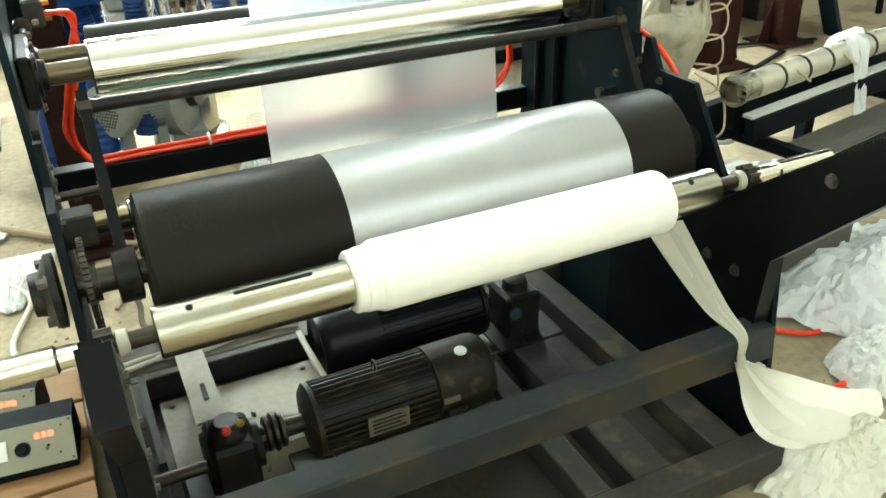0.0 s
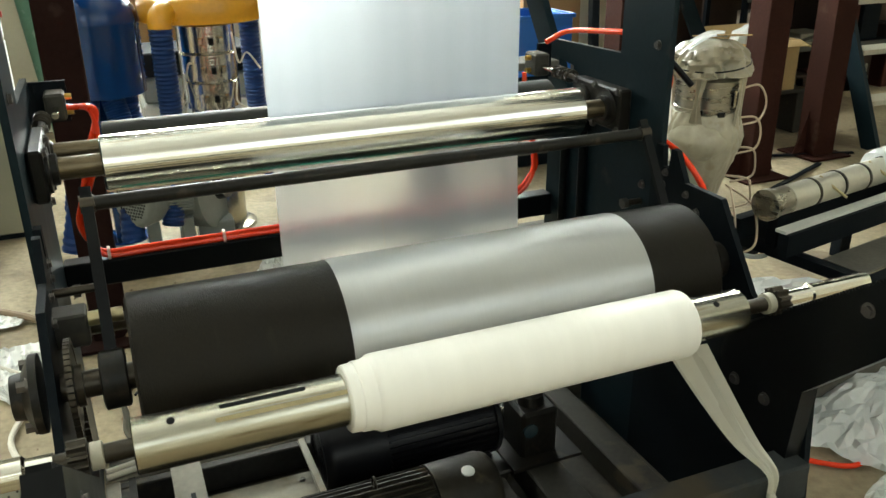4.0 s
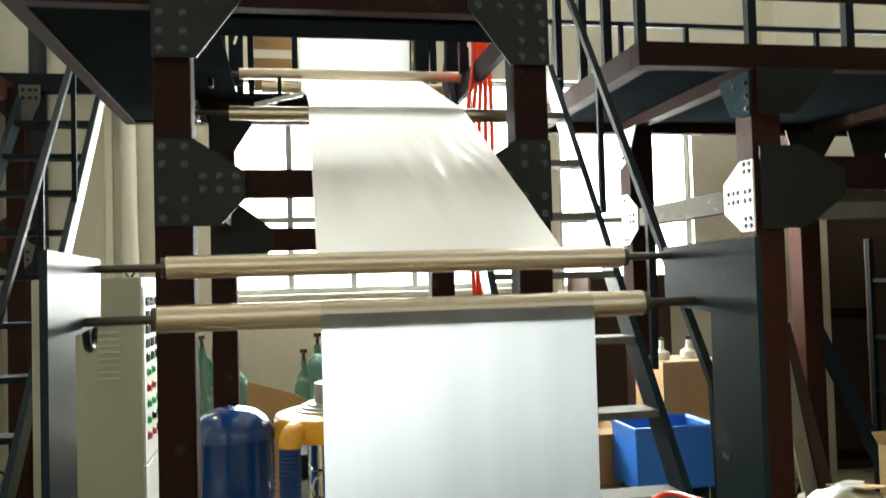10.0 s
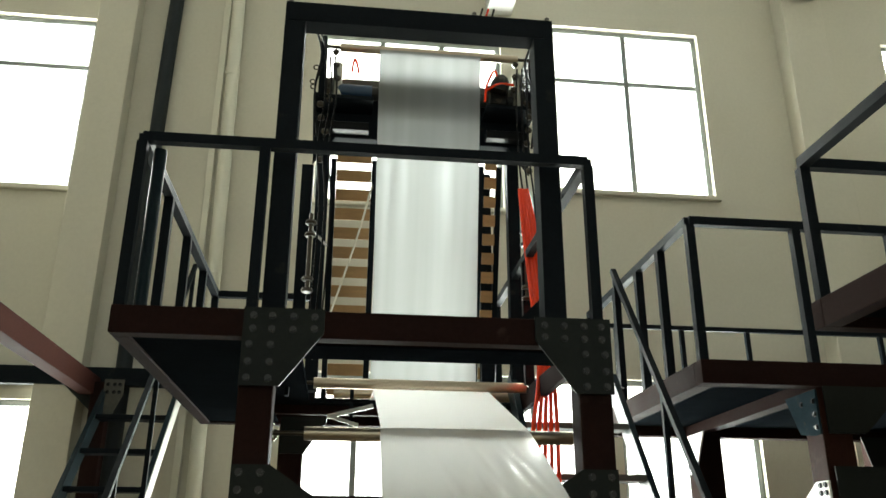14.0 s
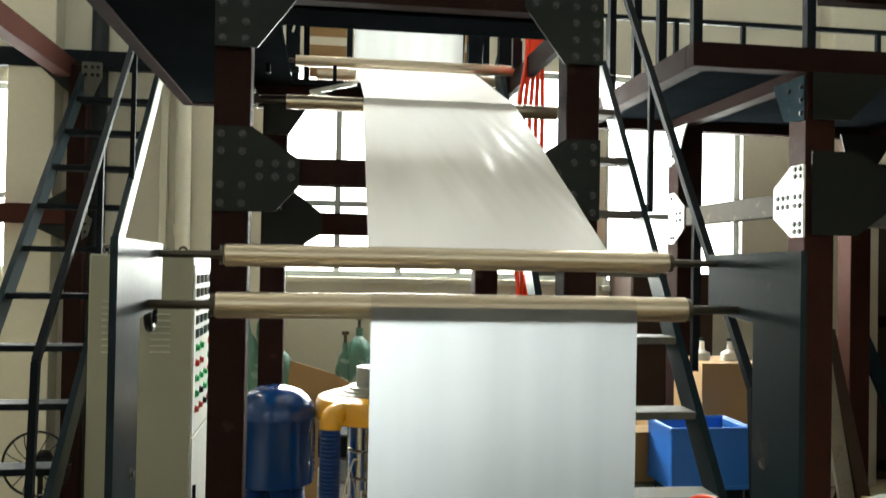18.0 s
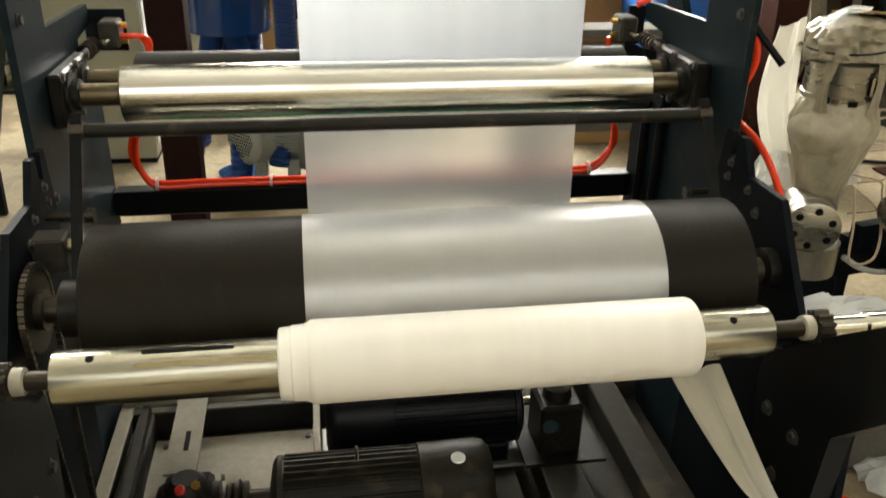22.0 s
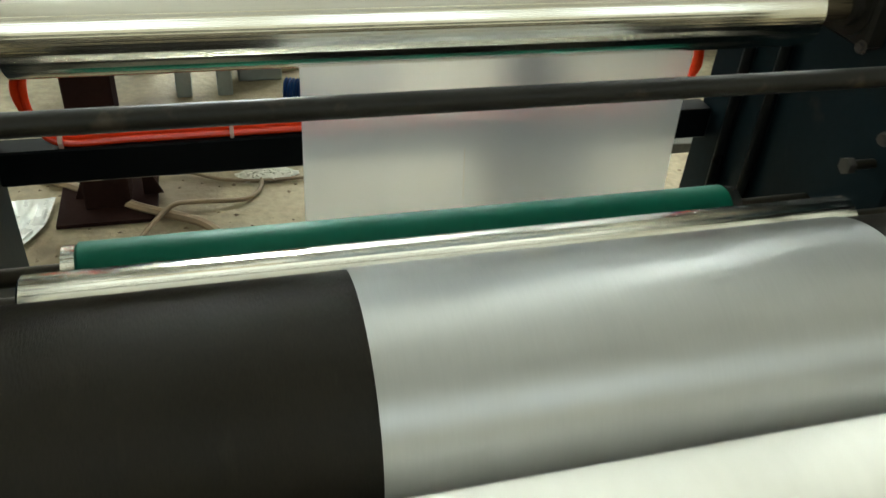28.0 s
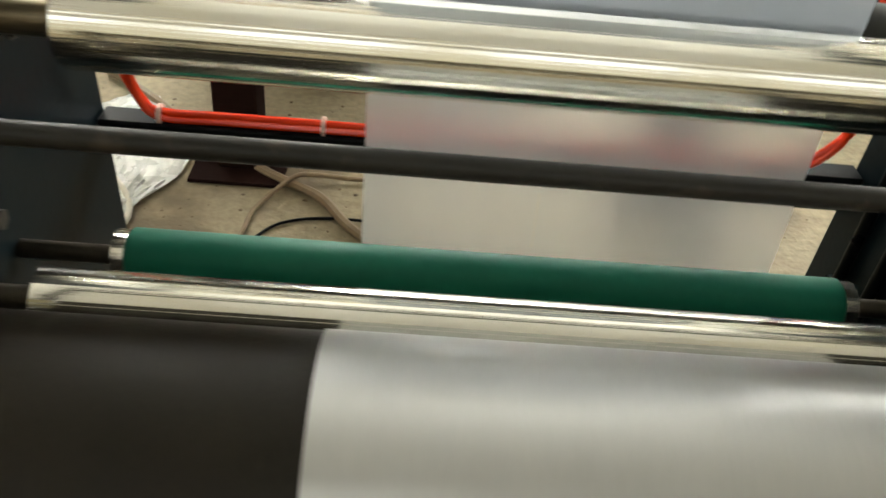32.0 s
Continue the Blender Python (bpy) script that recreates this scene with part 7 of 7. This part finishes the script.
for k in range(34):
    x, z = random.uniform(5.02, 7.0), random.choice((0.0, 0.451, 0.891, 1.331))
    w, h = random.uniform(0.08, 0.3), random.uniform(0.08, 0.32)
    sb = thing("scrap_box", "small worn box of scrap on the rack", "box", (x, 5.7, z), group="scrap on the rack")
    part("box_body", box(B(), x, x + w, 5.54, 5.54 + random.uniform(0.15, 0.35), z, z + h, 0.006), random.choice((M_DARKPLATE, M_MOTOR, M_DARK, M_PINK, M_DARKROOM, M_COVER)), sb)
for k in range(9):
    x = random.uniform(5.0, 6.6)
    z = random.choice((0.451, 0.891, 1.331))
    st = thing("scrap_strip", "bent steel strip sticking out of the rack", "strip", (x, 5.45, z), group="strips on the rack")
    part("strip", tube(B(), [(x, 5.62, z + 0.016), (x + 0.1, 5.46, z + 0.05), (x + random.uniform(0.1, 0.3), 5.36, z + random.uniform(0.05, 0.25))], 0.012, 6, 5), random.choice((M_PLATE, M_COVER, M_DUSTY)), st)
for x0, y0, x1, y1, z1, w, mat, lab in ((4.10, 5.55, 3.98, 6.0, 2.1, 0.12, M_COVER, "grey steel sheet strip leaning behind the column"), (4.22, 5.5, 4.12, 5.9, 1.45, 0.10, M_DARKROOM, "dark brown steel bar leaning behind the column"), (4.80, 5.45, 4.52, 6.2, 1.55, 0.13, M_SLATE, "slate blue steel channel leaning at the rack")):
    ln = thing("leaning_bar", lab, "steel bar", (x0, y0, 0), group="bars leaning by the rack")
    part("bar", bar(B(), (x0, y0, 0.0), (x1, y1, z1), w, 0.03, (0, -1, 0.3)), mat, ln)
pipe = thing("drain_pipe", "dark grey iron pipe running up the back wall", "pipe", (-1.6, 6.85, 0))
part("pipe_tube", tube(B(), [(-1.555, 6.92, 0.0), (-1.555, 6.92, 3.0), (-1.555, 6.92, 5.6), (-1.535, 6.92, 7.1), (-1.50, 6.86, 7.6), (-1.45, 6.66, 7.9)], 0.066, 20, 8), M_DARKPIPE, pipe)
pipe2 = thing("drain_pipe", "cream plastic pipe running up the back wall", "pipe", (-0.87, 6.88, 0))
part("pipe_tube", rod(B(), (-0.86, 6.91, 0.0), (-0.95, 6.91, 8.5), 0.06, seg=24), M_PIPE, pipe2)
for z in (2.1, 4.4, 6.4):
    part("pipe_joint", rod(B(), (-0.865 - 0.0106 * z, 6.91, z), (-0.865 - 0.0106 * z, 6.91, z + 0.09), 0.068, seg=24), M_PIPE, pipe2)
part("cable_duct", box(B(), -1.08, -1.02, 6.95, 6.999, 0.0, 8.5, 0.004), M_PIPE, pipe2)
for i, x in enumerate((-2.2, 4.72)):
    whole("pilaster", box(B(), x, x + (0.45 if i else 0.35), 6.78, 6.9985, 0, TOP_Z, 0.005), M_WALL, "cream wall pilaster", "wall", kind="structure")
whole("roof_beam", box(B(), 4.8, 5.1, NEAR_Y, 6.77, 7.72, 8.59, 0.01), M_WALL, "cream concrete roof beam", "beam", kind="structure")
whole("roof_beam", box(B(), -2.15, -1.9, NEAR_Y, 6.77, 8.0, 8.59, 0.01), M_WALL, "cream concrete roof beam", "beam", kind="structure")

# ---- by the near corner: control boxes on a crate, fan, cables ----
pallet = thing("wooden_crate", "brown wooden crate on the floor beside the winder", "crate", (-0.62, 1.7, 0))
for k in range(4):
    part("plank", box(B(), -0.95, -0.22, 1.55 + 0.17 * k, 1.705 + 0.17 * k, 0.10, 0.125, 0.003), M_WOODLIGHT, pallet)
for x in (-0.92, -0.62, -0.33):
    part("bearer", box(B(), x, x + 0.05, 1.55, 2.215, 0.0, 0.0995, 0.003), M_WOODLIGHT, pallet)
part("front_board", box(B(), -0.95, -0.218, 1.532, 1.549, 0.0, 0.124, 0.003), M_WOODLIGHT, pallet)
for i, (cx, cy, cz, turn) in enumerate(((-0.43, 2.02, 0.126, -14), (-0.35, 1.84, 0.126, -6))):
    c = thing("control_box", "small cream control box with red digits and a black knob", "control box", (cx, cy, cz), group="control boxes")
    m = pose(cx, cy, cz, 0, 0, turn)
    bm = plate(B(), [(-0.055, 0.0), (0.10, 0.0), (0.10, 0.10), (0.025, 0.10), (-0.055, 0.02)], -0.105, 0.105)
    bm.transform(m)
    part("case", bm, M_DARK, c)
    tilt = m @ pose(0, -0.015, 0.06, 45, 0, 0) @ Matrix.Diagonal((0.78, 0.75, 0.8, 1))

    def on_panel(name, bm2, mat, label=""):
        bm2.transform(tilt)
        return part(name, bm2, mat, c, label)
    on_panel("face_plate", box(B(), -0.135, 0.135, -0.075, 0.075, 0.0025, 0.007, 0.001), M_CREAM, "cream face plate")
    on_panel("knob", lathe(B(), (-0.02, -0.005, 0.0075), (0, 0, 1), [(0, 0.024), (0.004, 0.024), (0.005, 0.017), (0.02, 0.015)], 24), M_BLACK, "black dial knob")
    for k in range(3):
        on_panel("digit", box(B(), 0.02 + 0.02 * k, 0.034 + 0.02 * k, 0.022, 0.038, 0.0075, 0.0085), M_REDLAMP, "glowing red digit")
    on_panel("switch", rod(B(), (0.05, -0.02, 0.0075), (0.06, -0.01, 0.025), 0.005, seg=10), M_STEEL)
    on_panel("meter", box(B(), -0.115, -0.065, -0.03, 0.035, 0.0072, 0.011, 0.001), M_WHITE, "small white meter")
    for x, y in ((-0.125, -0.065), (0.125, -0.065), (-0.125, 0.065), (0.125, 0.065), (0.09, -0.04), (0.1, 0.05)):
        on_panel("screw", rod(B(), (x, y, 0.007), (x, y, 0.0095), 0.004, seg=8), M_SHAFT)
fan = thing("floor_fan", "black wire-caged floor fan beside the stairs", "fan", (-1.75, 6.3, 0))
bm = B()
for k in range(16):
    a = k * math.tau / 16
    tube(bm, [(-1.75, 6.2, 0.42), (-1.75 + 0.15 * math.cos(a), 6.21, 0.42 + 0.15 * math.sin(a)), (-1.75 + 0.23 * math.cos(a), 6.27, 0.42 + 0.23 * math.sin(a))], 0.004, 5, 3)
part("cage", bm, M_BLACK, fan)
part("cage_rim", tube(B(), [(-1.75 + 0.23 * math.cos(a), 6.27, 0.42 + 0.23 * math.sin(a)) for a in np.linspace(0, 6.25, 26)], 0.009, 8, 2), M_BLACK, fan)
part("motor", rod(B(), (-1.75, 6.24, 0.42), (-1.75, 6.42, 0.42), 0.07, seg=20), M_BLACK, fan)
part("foot", box(B(), -1.95, -1.55, 6.2, 6.5, 0, 0.03, 0.01), M_BLACK, fan)
part("stand", rod(B(), (-1.75, 6.36, 0.03), (-1.75, 6.36, 0.36), 0.02, seg=12), M_BLACK, fan)
for label, r, mat, pts in (
        ("thick dusty brown cable on the floor behind the winder", 0.016, M_CABLE, [(-0.70, 3.80, 0.017), (-0.46, 3.60, 0.017), (-0.284, 3.42, 0.017), (-0.09, 3.275, 0.017), (0.013, 3.19, 0.017), (0.13, 3.12, 0.017), (0.21, 3.06, 0.017), (0.326, 2.906, 0.017), (0.55, 2.74, 0.017), (0.95, 2.6, 0.017)]),
        ("thin brown cable looped on the floor behind the winder", 0.008, M_CABLE, [(-0.08, 2.70, 0.009), (-0.016, 2.864, 0.009), (0.0, 2.99, 0.009), (0.069, 3.108, 0.03), (0.12, 3.155, 0.042), (0.185, 3.189, 0.024), (0.35, 3.21, 0.009), (0.40, 3.33, 0.009), (0.34, 3.455, 0.009), (0.11, 3.50, 0.009), (-0.08, 3.41, 0.009), (-0.23, 3.45, 0.009)]),
        ("thin brown cable lying across the floor behind the winder", 0.007, M_CABLE, [(-0.20, 3.52, 0.02), (-0.12, 3.46, 0.026), (0.06, 3.45, 0.024), (0.283, 3.34, 0.008), (0.51, 3.316, 0.008), (0.8, 3.35, 0.008)]),
        ("thin dark cable on the floor behind the winder", 0.005, M_BLACK, [(-0.03, 2.75, 0.006), (0.032, 2.87, 0.006), (0.097, 2.945, 0.006), (0.225, 2.984, 0.006), (0.45, 2.98, 0.006)]),
        ("grey-white cable on the floor beside the winder", 0.010, M_WHITECABLE, [(-0.30, 2.3, 0.011), (-0.42, 2.6, 0.011), (-0.36, 2.95, 0.011), (-0.6, 3.2, 0.011), (-1.0, 3.1, 0.011)]),
        ("white cable pair across the base frame", 0.008, M_WHITECABLE, [(-0.12, 2.0, 0.209), (0.0, 2.02, 0.209), (0.12, 2.005, 0.209), (0.25, 2.03, 0.209), (0.40, 2.01, 0.209)]),
        ("thin white cable lying along the base deck", 0.007, M_WHITECABLE, [(-0.12, 2.03, 0.208), (-0.03, 2.045, 0.208), (0.1, 2.04, 0.208), (0.40, 2.045, 0.208)])):
    c = thing("cable", label, "cable", pts[0])
    part("cable_run", tube(B(), pts, r, 8, 8), mat, c)
for k, (x0, y0, x1, y1) in enumerate(((3.5, 3.55, 4.3, 3.9), (3.9, 4.25, 4.7, 4.0), (3.3, 4.3, 4.0, 4.05))):
    s = thing("steel_strip", "thin dark steel strip lying on the floor", "strip", (x0, y0, 0), group="steel strips on the floor")
    part("strip", bar(B(), (x0, y0, 0.01), (x1, y1, 0.01), 0.03, 0.012), M_DARK, s)
random.seed(23)
bm = B()
for k in range(420):
    if k < 260:
        x, y = random.uniform(-0.9, 1.3), random.uniform(2.5, 3.7)
    else:
        x, y = random.uniform(1.5, 3.2), random.uniform(0.7, 3.6)
    q, a = random.uniform(0.003, 0.009) * (2.2 if random.random() < 0.06 else 1), random.uniform(0, 6.3)
    ring_v = [bm.verts.new((x + q * random.uniform(0.5, 1.3) * math.cos(a + j * 1.256), y + q * random.uniform(0.5, 1.3) * math.sin(a + j * 1.256), 0.0045)) for j in range(5)]
    tip = bm.verts.new((x, y, 0.0045 + q * random.uniform(0.3, 0.8)))
    for j in range(5):
        bm.faces.new((ring_v[j], ring_v[(j + 1) % 5], tip))
whole("floor_crumbs", bm, M_CRUMBS, "brown crumbs and plastic flakes scattered on the floor", "debris", kind="stuff")
